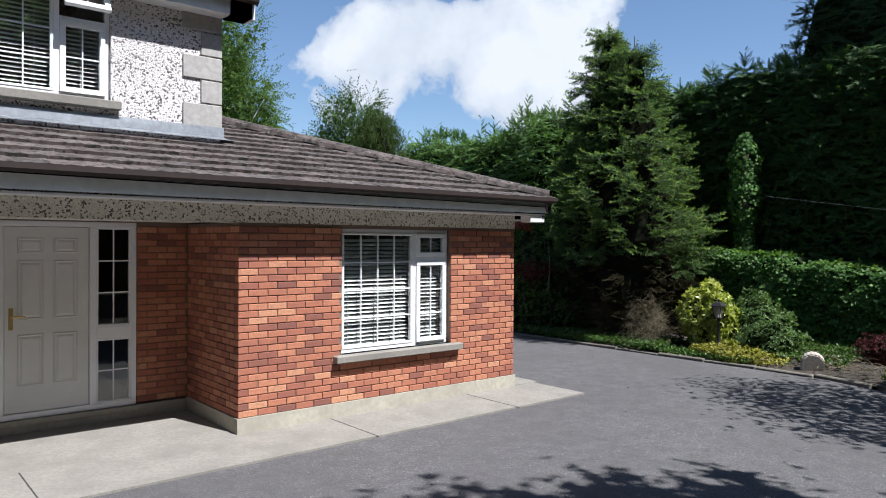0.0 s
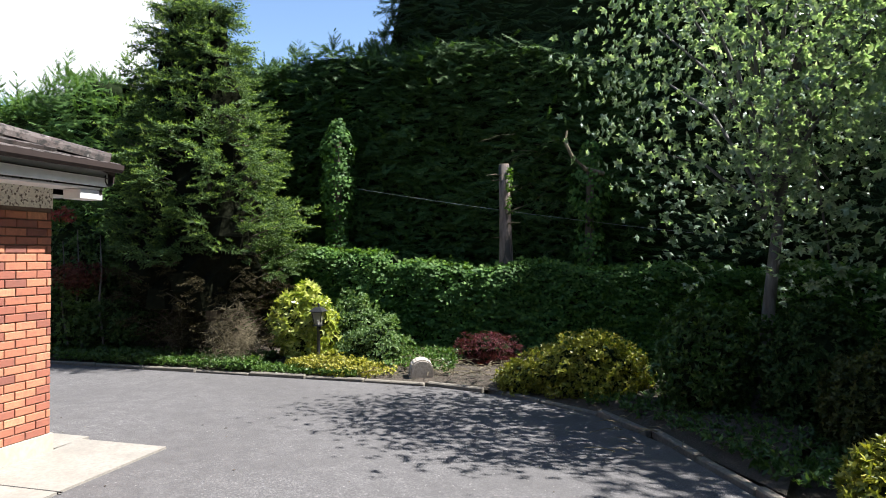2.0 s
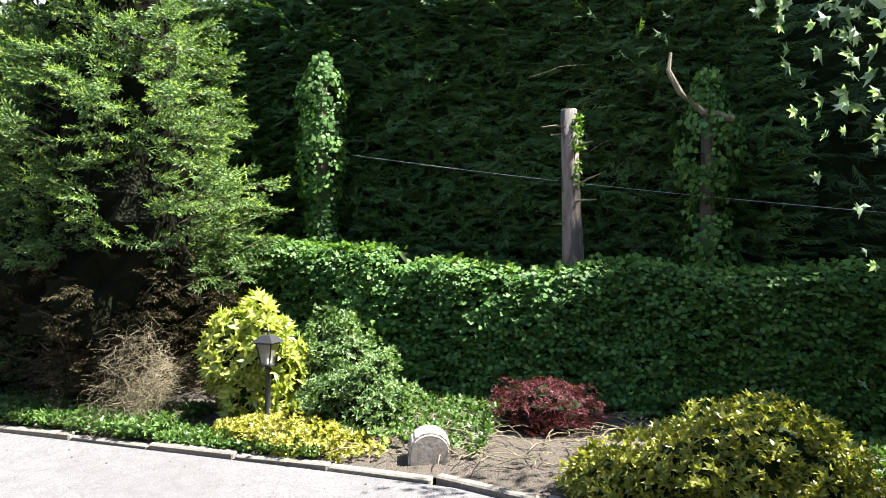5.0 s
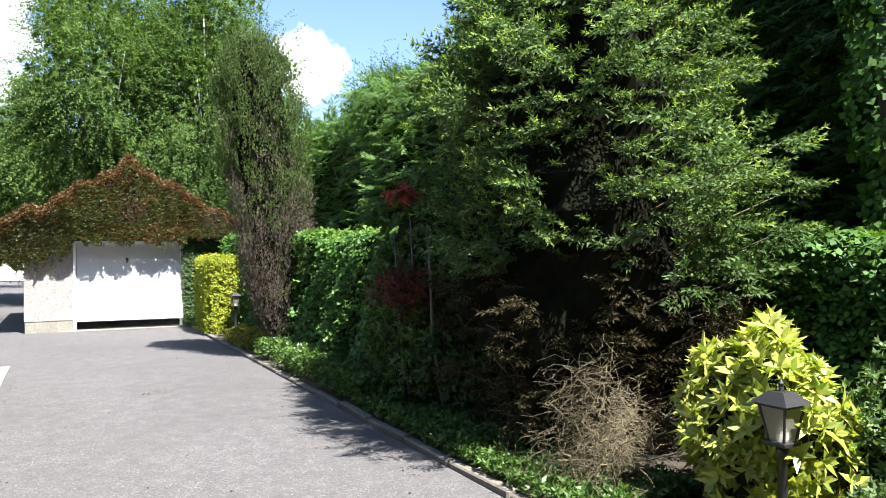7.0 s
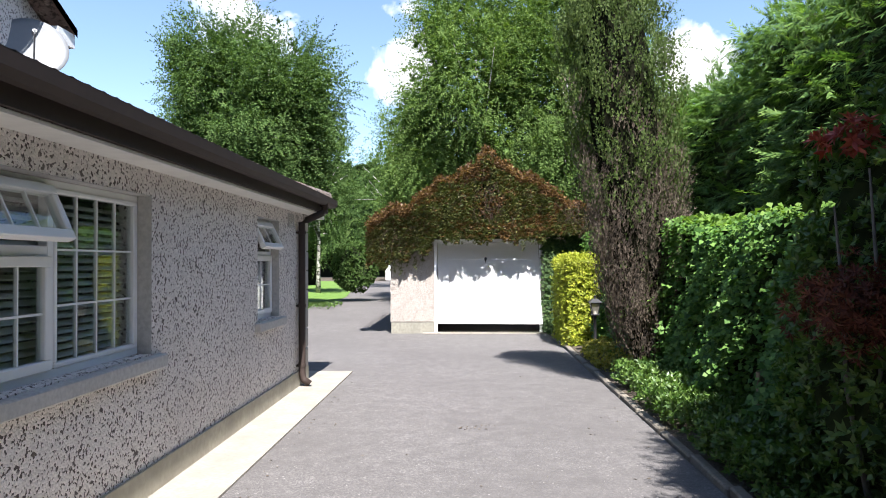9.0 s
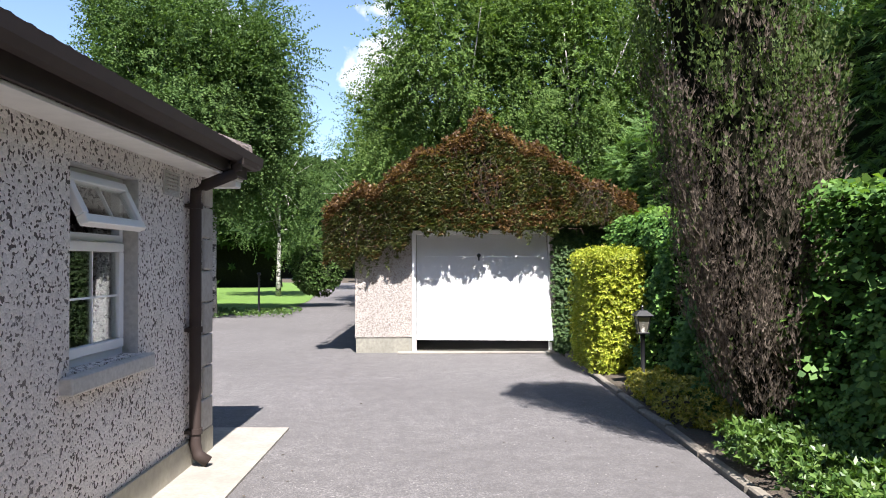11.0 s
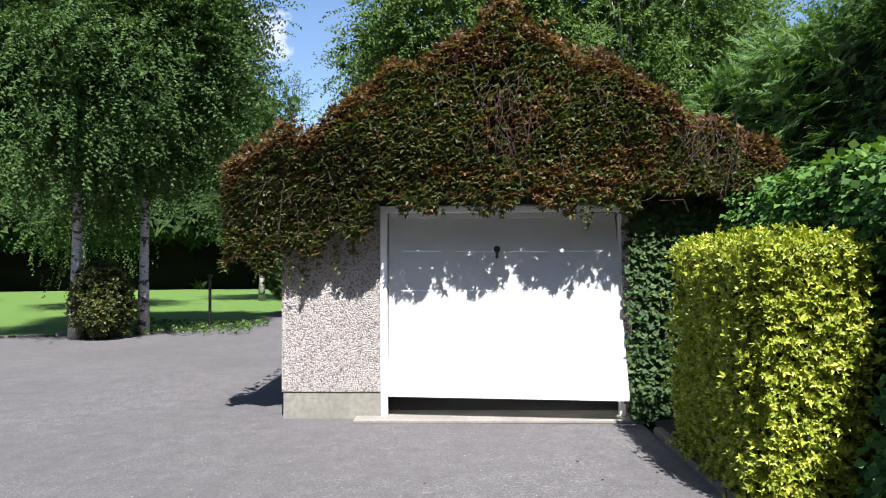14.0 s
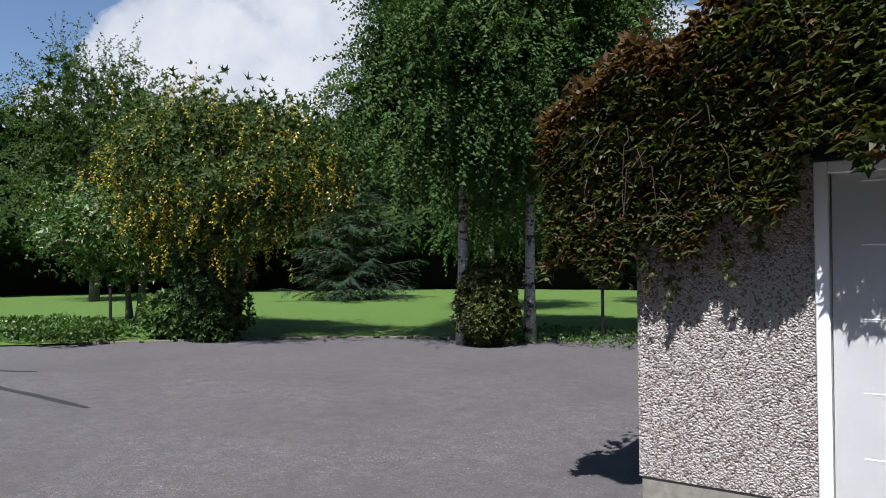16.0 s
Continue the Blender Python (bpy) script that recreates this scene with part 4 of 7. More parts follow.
def sash(parent, face, a0, a1, z0, z1, cols, rows, w=0.05, o=0.0, name="sash", tilt=0.0):
    """A framed pane with glazing bars; tilt swings it out from its top edge."""
    s = part(name, boxes(frame_bars(face, a0, a1, z0, z1, w, o - 0.03, o + 0.028), 0.006), UPVC, parent)
    glass = part("pane", boxes([face.box(a0 + w - 0.005, o - 0.004, z0 + w - 0.005, a1 - w + 0.005, o + 0.004, z1 - w + 0.005)]), GLASS, s)
    glass.visible_shadow = False
    bars = []
    for i in range(1, cols):
        a = a0 + w + (a1 - a0 - 2 * w) * i / cols
        bars.append(face.box(a - 0.0065, o - 0.01, z0 + w, a + 0.0065, o + 0.01, z1 - w))
    for i in range(1, rows):
        z = z0 + w + (z1 - z0 - 2 * w) * i / rows
        bars.append(face.box(a0 + w, o - 0.0095, z - 0.0065, a1 - w, o + 0.0095, z + 0.0065))
    obs = [s, glass]
    if bars:
        obs.append(part("glazing_bars", boxes(bars), UPVC, s))
    if tilt:
        hinge = Vector(face.box(a0, o, z1, a1, o, z1)[:3])
        turn = Matrix.Rotation(radians(tilt), 4, "X" if face.axis == "x" else "Y")
        m = Matrix.Translation(hinge) @ turn @ Matrix.Translation(-hinge)
        for ob in obs:
            ob.data.transform(m)
    return s


def window_sill(face, a0, a1, z, out=0.11, thick=0.085, mat=CONCRETE, parent=None, inner=0.15):
    bm = boxes([face.box(a0, -inner, z - thick, a1, out, z)], 0.01)
    return part("window_sill", bm, mat, parent, "pale concrete sill")


def blind(face, a0, a1, z0, z1, depth, label, gap=0.048, lean=0.62):
    t = thing("venetian_blind", (0, 0, 0), label, "blind")
    n = int((z1 - z0) / gap)
    me = None
    for i in range(n):
        z = z0 + gap * (i + 0.5)
        if me is None:
            b0 = face.box(a0, -depth - 0.025, -0.0012, a1, -depth + 0.025, 0.0012)
            bm = boxes([b0])
            cen = Vector(((b0[0] + b0[3]) / 2, (b0[1] + b0[4]) / 2, 0))
            bmesh.ops.rotate(bm, verts=bm.verts[:], cent=cen, matrix=Matrix.Rotation(lean if face.axis == "x" else lean, 3, "X" if face.axis == "x" else "Y"))
            me = bpy.data.meshes.new("slat")
            bm.to_mesh(me)
            bm.free()
            me.materials.append(SLAT)
        piece("slat", me, Matrix.Translation((0, 0, z)), t)
    part("head_rail", boxes([face.box(a0, -depth - 0.025, z1, a1, -depth + 0.025, z1 + 0.03)]), SLAT, t)
    for u in (0.12, 0.5, 0.88):
        part("cord", boxes([face.box(a0 + (a1 - a0) * u - 0.002, -depth + 0.02, z0, a0 + (a1 - a0) * u + 0.002, -depth + 0.022, z1)]), SLAT, t)


front = Face("x", 0.0)
win = thing("window_1", (-2.0, 0.1, 0.73), "white plastic front window with glazing bars and closed sashes", "window", kind="structure")
o = -0.1
part("window_frame", boxes(frame_bars(front, FW[0], FW[1], FW[2], FW[3], 0.045, o - 0.04, o + 0.02) + [front.box(-1.745, o - 0.04, FW[2] + 0.045, -1.69, o + 0.02, FW[3] - 0.045), front.box(-1.69, o - 0.04, 1.8, FW[1] - 0.045, o + 0.02, 1.86)], 0.004), UPVC, win)
sash(win, front, -2.785, -1.745, 0.775, 2.155, 4, 4, 0.03, o)
sash(win, front, -1.69, -1.215, 1.86, 2.155, 2, 1, 0.055, o + 0.02)
sash(win, front, -1.69, -1.215, 0.775, 1.8, 2, 3, 0.055, o + 0.02)
window_sill(front, -2.95, -1.03, 0.73, 0.1, 0.085, CONCRETE, win)
blind(front, -2.78, -1.76, 0.79, 2.13, 0.175, "white venetian blind with open slats behind the front window")
blind(front, -1.68, -1.22, 0.79, 2.13, 0.175, "narrow white venetian blind behind the side sash")

side = Face("y", 0.0)
win = thing("window_2", (0, 3.9, 1.0), "white side window with an open top light", "window", kind="structure")
o = -0.12
part("window_frame", boxes(frame_bars(side, W1[0] + 0.006, W1[1] - 0.006, W1[2], W1[3] - 0.006, 0.05, o - 0.04, o + 0.02) + [side.box(3.74, o - 0.04, W1[2] + 0.05, 3.8, o + 0.02, W1[3] - 0.05), side.box(W1[0] + 0.05, o - 0.04, 1.72, 3.74, o + 0.02, 1.78)], 0.004), UPVC, win)
sash(win, side, 3.8, W1[1] - 0.05, W1[2] + 0.05, W1[3] - 0.05, 4, 3, 0.03, o)
sash(win, side, W1[0] + 0.05, 3.74, W1[2] + 0.05, 1.72, 3, 2, 0.06, o + 0.02)
sash(win, side, W1[0] + 0.05, 3.74, 1.78, W1[3] - 0.05, 3, 1, 0.06, o + 0.03, tilt=-24)
window_sill(side, W1[0] - 0.1, W1[1] + 0.14, W1[2] - 0.01, 0.07, 0.1, RENDER, win, 0.17)
part("reveal", boxes([side.box(W1[1] - 0.005, -0.16, W1[2], W1[1] - 0.001, 0.002, W1[3] - 0.006), side.box(W1[0], -0.16, W1[3] - 0.005, W1[1], 0.002, W1[3] - 0.001)]), RENDER, win, "smooth grey rendered reveal")
blind(side, W1[0] + 0.06, W1[1] - 0.06, 1.05, 2.1, 0.2, "white venetian blind behind the side window")
win = thing("window_3", (0, 7.9, 1.0), "small white side window with an open top light", "window", kind="structure")
part("window_frame", boxes(frame_bars(side, W2[0] + 0.006, W2[1] - 0.006, W2[2], W2[3] - 0.006, 0.05, o - 0.04, o + 0.02) + [side.box(W2[0] + 0.05, o - 0.04, 1.76, W2[1] - 0.05, o + 0.02, 1.81)], 0.004), UPVC, win)
sash(win, side, W2[0] + 0.05, W2[1] - 0.05, W2[2] + 0.05, 1.76, 2, 2, 0.06, o + 0.02)
sash(win, side, W2[0] + 0.05, W2[1] - 0.05, 1.81, W2[3] - 0.05, 2, 1, 0.06, o + 0.03, tilt=-26)
window_sill(side, W2[0] - 0.1, W2[1] + 0.12, W2[2] - 0.01, 0.07, 0.1, RENDER, win, 0.17)
part("reveal", boxes([side.box(W2[1] - 0.005, -0.16, W2[2], W2[1] - 0.001, 0.002, W2[3] - 0.006), side.box(W2[0], -0.16, W2[3] - 0.005, W2[1], 0.002, W2[3] - 0.001)]), RENDER, win, "smooth grey rendered reveal")

up = Face("x", RY)
win = thing("window_4", (-5.9, RY, 3.6), "white upper window with an open top light", "window", kind="structure")
o = -0.08
part("window_frame", boxes(frame_bars(up, UW[0], UW[1], UW[2], UW[3], 0.05, o - 0.04, o + 0.02) + [up.box(-5.53, o - 0.04, UW[2] + 0.05, -5.47, o + 0.02, UW[3] - 0.05), up.box(-5.47, o - 0.04, 4.43, UW[1] - 0.05, o + 0.02, 4.48)], 0.004), UPVC, win)
sash(win, up, UW[0] + 0.05, -5.53, UW[2] + 0.05, UW[3] - 0.05, 5, 4, 0.03, o)
sash(win, up, -5.47, UW[1] - 0.05, UW[2] + 0.05, 4.43, 2, 2, 0.06, o + 0.02)
sash(win, up, -5.47, UW[1] - 0.05, 4.48, UW[3] - 0.05, 2, 1, 0.06, o + 0.03, tilt=-28)
window_sill(up, UW[0] - 0.1, UW[1] + 0.09, UW[2], 0.1, 0.1, CONCRETE, win)
blind(up, UW[0] + 0.06, -5.54, 3.66, 4.98, 0.16, "white venetian blind behind the upper window")
blind(up, -5.46, UW[1] - 0.06, 3.66, 4.4, 0.16, "narrow white venetian blind behind the upper sash")

porch = Face("x", RY)
door = thing("door_1", (-5.55, RY, 0.16), "closed white six-panel front door in a glazed white frame", "door", kind="structure")
o = -0.06
part("door_frame", boxes(frame_bars(porch, DOOR[0], DOOR[1], DOOR[2], DOOR[3], 0.06, o - 0.05, o + 0.03) + [porch.box(-5.17, o - 0.05, 0.22, -5.1, o + 0.03, 2.19), porch.box(-6.06, o - 0.05, 0.22, -5.99, o + 0.03, 2.19), porch.box(-5.1, o - 0.05, 0.94, DOOR[1] - 0.06, o + 0.03, 1.08)], 0.005), UPVC, door)
leafd = boxes([porch.box(-5.985, o - 0.03, 0.225, -5.175, o + 0.01, 2.185)], 0.004)
panels = [(-5.87, -5.62, 1.9, 2.07), (-5.53, -5.29, 1.9, 2.07), (-5.87, -5.62, 1.2, 1.83), (-5.53, -5.29, 1.2, 1.83), (-5.87, -5.62, 0.5, 1.05), (-5.53, -5.29, 0.5, 1.05)]
dl = part("door_leaf", leafd, DOOR_WHITE, door)
for a0, a1, z0, z1 in panels:
    bm = bmesh.new()
    x0, y1, zz0, x1, y0, zz1 = a0, RY - o - 0.01, z0, a1, RY - o - 0.022, z1
    outer = [(x0, zz0), (x1, zz0), (x1, zz1), (x0, zz1)]
    rings = [(0.0, y1 + 0.0005), (0.012, y0 - 0.001), (0.028, y1 - 0.003), (0.05, y0 - 0.004)]
    prev = None
    for inset, y in rings:
        cur = [bm.verts.new((x + (inset if x == x0 else -inset), y, z + (inset if z == zz0 else -inset))) for x, z in outer]
        if prev:
            for i in range(4):
                bm.faces.new((prev[i], prev[(i + 1) % 4], cur[(i + 1) % 4], cur[i]))
        prev = cur
    bm.faces.new(prev)
    part("door_panel", bm, DOOR_WHITE, dl)
bm = bmesh.new()
box(bm, -5.945, RY - o - 0.018, 1.1, -5.905, RY - o - 0.008, 1.33, 0.003)
tube(bm, [(-5.925, RY - o - 0.02, 1.24), (-5.925, RY - o - 0.055, 1.24), (-5.9, RY - o - 0.06, 1.24), (-5.8, RY - o - 0.06, 1.235)], 0.01, 8)
part("door_handle", bm, BRASS, dl, "brass lever handle on a long plate")
sash(door, porch, -5.1, DOOR[1] - 0.06, 1.08, 2.19, 2, 3, 0.022, o, "side_light")
sash(door, porch, -5.1, DOOR[1] - 0.06, 0.22, 0.94, 2, 2, 0.022, o, "side_light")
sash(door, porch, DOOR[0] + 0.06, -6.06, 0.22, 2.19, 2, 5, 0.022, o, "side_light")
part("threshold", boxes([porch.box(DOOR[0] - 0.03, 0.0, 0.1, DOOR[1] + 0.03, 0.035, 0.16)], 0.006), PLINTH, door)

sat = thing("satellite_dish", (-3.6, 9.0, 4.4), "pale grey satellite dish on the gable wall", "satellite dish")
bm = bmesh.new()
nrm = Vector((0.55, -0.75, 0.32)).normalized()
rot = nrm.to_track_quat("Z", "Y").to_matrix()
rings = []
for r in (0.0, 0.12, 0.24, 0.36, 0.44):
    rings.append([bm.verts.new(Vector((-3.45, 8.95, 4.55)) + rot @ Vector((r * math.cos(t), r * math.sin(t), 0.32 * r * r - 0.06))) for t in (2 * math.pi * k / 24 for k in range(24))])
for a, b in zip(rings, rings[1:]):
    for k in range(24):
        bm.faces.new((a[k], a[(k + 1) % 24], b[(k + 1) % 24], b[k]))
bmesh.ops.remove_doubles(bm, verts=bm.verts[:], dist=1e-5)
bmesh.ops.solidify(bm, geom=bm.faces[:], thickness=0.008)
part("reflector", bm, DISH, sat, smooth=True)
bm = bmesh.new()
tube(bm, [(-3.7, 9.05, 4.3), (-3.55, 9.05, 4.3), (-3.48, 9.0, 4.5)], 0.022, 8)
part("bracket", bm, DISH, sat)
bm = bmesh.new()
tip = Vector((-3.45, 8.95, 4.55)) + nrm * 0.38
tube(bm, [Vector((-3.4, 8.9, 4.16)), tip - Vector((0, 0, 0.04)), tip], 0.012, 6)
tube(bm, [tip, tip - nrm * 0.08], 0.03, 8)
part("feed_arm", bm, DISH, sat)


# ---- garage ----
GF = 16.49
GO = (1.56, 3.99, 0.0, 2.16)
structure("garage_wall_front", wall_cells("x", 0.47, 5.1, 0.28, 2.5, GF, GF + 0.25, [GO]), PEBBLE_G, "pale pebble-dashed garage front", "wall")
structure("garage_wall_west", boxes([(0.47, GF + 0.25, 0.28, 0.7, 22.6, 2.5)]), PEBBLE_G, "pebble-dashed garage side wall", "wall")
structure("garage_wall_east", boxes([(4.87, GF + 0.25, 0.0, 5.1, 22.6, 2.5)]), PEBBLE_G, "pebble-dashed garage side wall", "wall")
structure("garage_wall_back", boxes([(0.47, 22.6, 0.0, 5.1, 22.8, 2.5)]), PEBBLE_G, "pebble-dashed garage back wall", "wall")
structure("garage_plinth", boxes([(0.485, GF + 0.012, 0.0, 1.5, GF + 0.25, 0.28), (4.02, GF + 0.012, 0.0, 5.1, GF + 0.25, 0.28), (0.485, GF + 0.25, 0.0, 0.7, 22.6, 0.28)]), GARAGE_PLINTH, "bare grey-green concrete plinth under the garage wall", "plinth")
bm = bmesh.new()
g = [bm.verts.new(p) for p in ((0.47, GF, 2.5), (5.1, GF, 2.5), (2.785, GF, 3.95))]
f = bm.faces.new(g)
bmesh.ops.translate(bm, verts=[v for v in bmesh.ops.extrude_face_region(bm, geom=[f])["geom"] if isinstance(v, bmesh.types.BMVert)], vec=(0, 0.25, 0))
bmesh.ops.recalc_face_normals(bm, faces=bm.faces[:])
structure("garage_gable", bm, PEBBLE_G, "pebble-dashed garage gable hidden under creeper", "wall")
bm = bmesh.new()
for x in (0.1, 5.47):
    q = [bm.verts.new(p) for p in ((x, GF - 0.25, 2.38), (2.785, GF - 0.25, 4.03), (2.785, 22.9, 4.03), (x, 22.9, 2.38))]
    bm.faces.new(q if x < 1 else q[::-1])
bmesh.ops.solidify(bm, geom=bm.faces[:], thickness=0.06)
structure("garage_roof", bm, TILE, "low tiled garage roof overgrown with creeper", "roof")
# near-black floor; darkness inside the garage is put into its colour
structure("garage_floor", boxes([(0.7, GF + 0.25, -0.02, 4.87, 22.6, 0.012)]), VOID, "near-black floor inside the garage", "floor")
structure("garage_threshold", boxes([(1.24, GF - 0.2, 0.0, 4.16, GF + 0.3, 0.03)], 0.005), CONCRETE, "pale concrete strip across the garage doorway", "threshold")
gd = thing("garage_door", (2.78, GF, 0.02), "white up-and-over garage door hanging askew and slightly open", "garage door", kind="structure")
part("door_post", boxes([(1.5, GF - 0.03, 0.0, 1.572, GF + 0.08, 2.2)], 0.006), UPVC, gd, "white painted door post")
part("door_post", boxes([(3.96, GF + 0.02, 0.0, 4.03, GF + 0.1, 2.2)], 0.006), UPVC, gd, "white painted door post")
part("door_head", boxes([(1.572, GF - 0.02, 2.13, 3.96, GF + 0.08, 2.2)], 0.006), UPVC, gd)


def on_door(u, v, out=0.0):
    """A place on the racked garage door: u across, v up, 0 to 1."""
    top = Vector((1.585, GF + 0.03, 2.13)).lerp(Vector((3.93, GF + 0.06, 2.12)), u)
    low = Vector((1.582, GF - 0.03, 0.235)).lerp(Vector((4.0, GF - 0.26, 0.235)), u)
    return low.lerp(top, v) + Vector((0, -out, 0))


bm = bmesh.new()
us, vs_ = [i / 8 for i in range(9)], [i / 8 for i in range(9)]
grid = {(i, j): bm.verts.new(on_door(u, v, 0.003)) for i, u in enumerate(us) for j, v in enumerate(vs_)}
for i in range(8):
    for j in range(8):
        bm.faces.new((grid[i, j], grid[i + 1, j], grid[i + 1, j + 1], grid[i, j + 1]))
bmesh.ops.solidify(bm, geom=bm.faces[:], thickness=0.03)
# pressed lines of the panels, four to a row
for v in (0.975, 0.79, 0.575, 0.365, 0.18):
    for k in range(4):
        u0, u1 = 0.06 + 0.235 * k, 0.06 + 0.235 * k + 0.17
        for a, b in ((u0, (u0 + u1) / 2), ((u0 + u1) / 2, u1)):
            q = [bm.verts.new(on_door(u, v + dv, out)) for u in (a, b) for dv, out in ((-0.0025, 0.002), (0.0, 0.0052), (0.0025, 0.002))]
            bm.faces.new((q[0], q[3], q[4], q[1]))
            bm.faces.new((q[1], q[4], q[5], q[2]))
gl = part("door_panel", bm, GARAGE_WHITE, gd)
bm = bmesh.new()
k = on_door(0.475, 0.79, 0.012)
tube(bm, [k + Vector((0, 0.012, 0.02)), k + Vector((0, -0.012, 0.02))], 0.035, 12)
box(bm, k.x - 0.014, k.y - 0.02, k.z - 0.075, k.x + 0.014, k.y + 0.012, k.z + 0.02, 0.004)
part("door_handle", bm, BLACK, gl, "black plastic T handle")

# creeper over the gable
creep = thing("creeper", (2.78, GF - 0.1, 2.2), "overgrown green and red-brown creeper covering the garage gable", "climbing plant")


def roofline(x):
    return 4.12 - 0.58 * np.abs(x - 2.78) + 0.07 * np.sin(5.1 * x) + 0.05 * np.sin(11.7 * x + 1)


def under(x):
    z = 2.18 + 0.06 * np.sin(9 * x) + 0.05 * np.sin(23 * x + 2)
    z = np.where(x < 1.45, 1.6 + 0.34 * np.clip(x - 0.3, 0, 1.2) + 0.1 * np.sin(13 * x), z)
    return np.where(x > 4.05, 0.05, z)


n = 19000
x, w = np.concatenate([rng.uniform(-0.05, 5.45, n - 3200), rng.uniform(4.0, 5.45, 3200)]), rng.random(n)
base = under(x)
base[-3200:] = 2.15
z = base + (roofline(x) - base) * w
ok = z > under(x)
x, z, w = x[ok], z[ok], w[ok]
low_right = (x > 4.05) & (z < 2.3)
bulge = np.where(low_right, 0.1, np.where(x < 1.5, 0.2 + 0.16 * np.clip((z - 2.3) / 0.6, 0, 1), 0.35) + np.where(z < 2.5, 0.06, 0.15) * lumps(np.stack([x, z, 0 * x], -1), 2.6, 4) + 0.06 * np.clip((3.0 - z) / 0.8, 0, 1) - 0.1 * np.clip((1.3 - x) / 0.4, 0, 1) * np.clip((2.3 - z) / 0.3, 0, 1))
yy = GF - 0.1 - bulge * (1 - 0.5 * rng.random(len(x)) ** 2)
p = np.stack([x, yy, z], -1)
out = unit(np.stack([0.25 * np.sign(x - 2.78) * (np.abs(x - 2.78) > 2.2), -np.ones_like(x), 0.35 + 0 * x], -1) + rng.normal(size=p.shape) * 0.35)
red = (roofline(x) - z < 0.13 + 0.16 * lumps(p, 2.0, 8)) | ((lumps(p, 1.9, 18) > 0.35) & (rng.random(len(x)) < 0.6)) | (rng.random(len(x)) < 0.24)
red &= ~low_right
bald = (np.hypot((x - 2.75) / 0.33, (z - 3.05) / 0.42) < 1) & (rng.random(len(x)) < 0.75)
drop = unit(np.stack([0 * x, -0.5 + 0 * x, -1 + 0 * x], -1) + rng.normal(size=p.shape) * 0.5)
green = ~red & ~bald & ~low_right
part("green_growth", leaves_mesh("green_growth", scatter(TUFT, p[green], drop[green], out[green], rng.uniform(0.048, 0.088, green.sum()))), L_CREEP, creep)
part("red_growth", leaves_mesh("red_growth", scatter(TUFT, p[red], drop[red], out[red], rng.uniform(0.045, 0.078, red.sum()))), L_CREEPR, creep)
part("ivy_growth", leaves_mesh("ivy_growth", scatter(IVY_PATCH * np.array([1, 1, -1]), p[low_right], out[low_right], rand_dirs(low_right.sum()) * 0.35 + np.array([0, 0, 1.0]), rng.uniform(0.1, 0.17, low_right.sum()))), L_DARK, creep, "dark green ivy beside the garage door")
n = 3600
x, s = rng.uniform(-0.05, 5.5, n), rng.random(n) ** 1.5
z = roofline(x) + 0.05
p = np.stack([x, GF - 0.3 + s * 5.5, z + 0.05 * rng.normal(size=n)], -1)
part("roof_growth", leaves_mesh("roof_growth", scatter(TUFT, p, rand_dirs(n) + np.array([0, 0, 0.8]), rand_dirs(n) + np.array([0, 0, 1.0]), rng.uniform(0.06, 0.1, n))), L_CREEPR, creep)
bm = bmesh.new()
pr = random.Random(9)
for i in range(140):
    if i < 80:
        x0, z0 = (2.75 + pr.gauss(0, 0.22), 3.3 + pr.uniform(-0.45, 0.25)) if i < 45 else (4.72 + pr.gauss(0, 0.22), 2.85 + pr.uniform(-0.3, 0.2))
        ln = pr.uniform(0.2, 0.6)
    else:
        x0 = pr.uniform(0.2, 5.3)
        z0 = float(roofline(np.array(x0))) - pr.uniform(0.15, 1.2)
        ln = pr.uniform(0.2, 0.6)
    y0 = GF - pr.uniform(0.36, 0.56)
    pts = [(x0, y0, z0)]
    dx = pr.gauss(0, 0.55 if i < 80 else 0.4)
    for k in range(1, 5):
        pts.append((x0 + dx * ln * k / 4 + pr.gauss(0, 0.015), y0 - 0.05 * math.sin(k * 0.8) + pr.gauss(0, 0.01), max(z0 - ln * k / 4 * (1 if i < 80 else pr.uniform(0.2, 1)), 2.2 if x0 > 1.4 else 1.9)))
    tube(bm, pts, 0.0028, 4, False)
part("bare_growth", bm, RUST_TWIG, creep, "bare red-brown stems")
# dark backing and box behind the leaves, coloured as the shade between them
bm = bmesh.new()
q = [(0.08, 2.35), (0.5, 1.9), (1.45, 2.2), (4.05, 2.22), (4.1, 0.0), (5.3, 0.0), (5.42, 2.5), (2.78, 4.05)]
f = bm.faces.new([bm.verts.new((a, GF - 0.03, b)) for a, b in q])
bmesh.ops.translate(bm, verts=[v for v in bmesh.ops.extrude_face_region(bm, geom=[f])["geom"] if isinstance(v, bmesh.types.BMVert)], vec=(0, -0.06, 0))
box(bm, 1.8, GF - 0.34, 2.32, 4.5, GF - 0.05, 2.7)
bmesh.ops.recalc_face_normals(bm, faces=bm.faces[:])
part("dark_backing", bm, CORE, creep)
hang = []
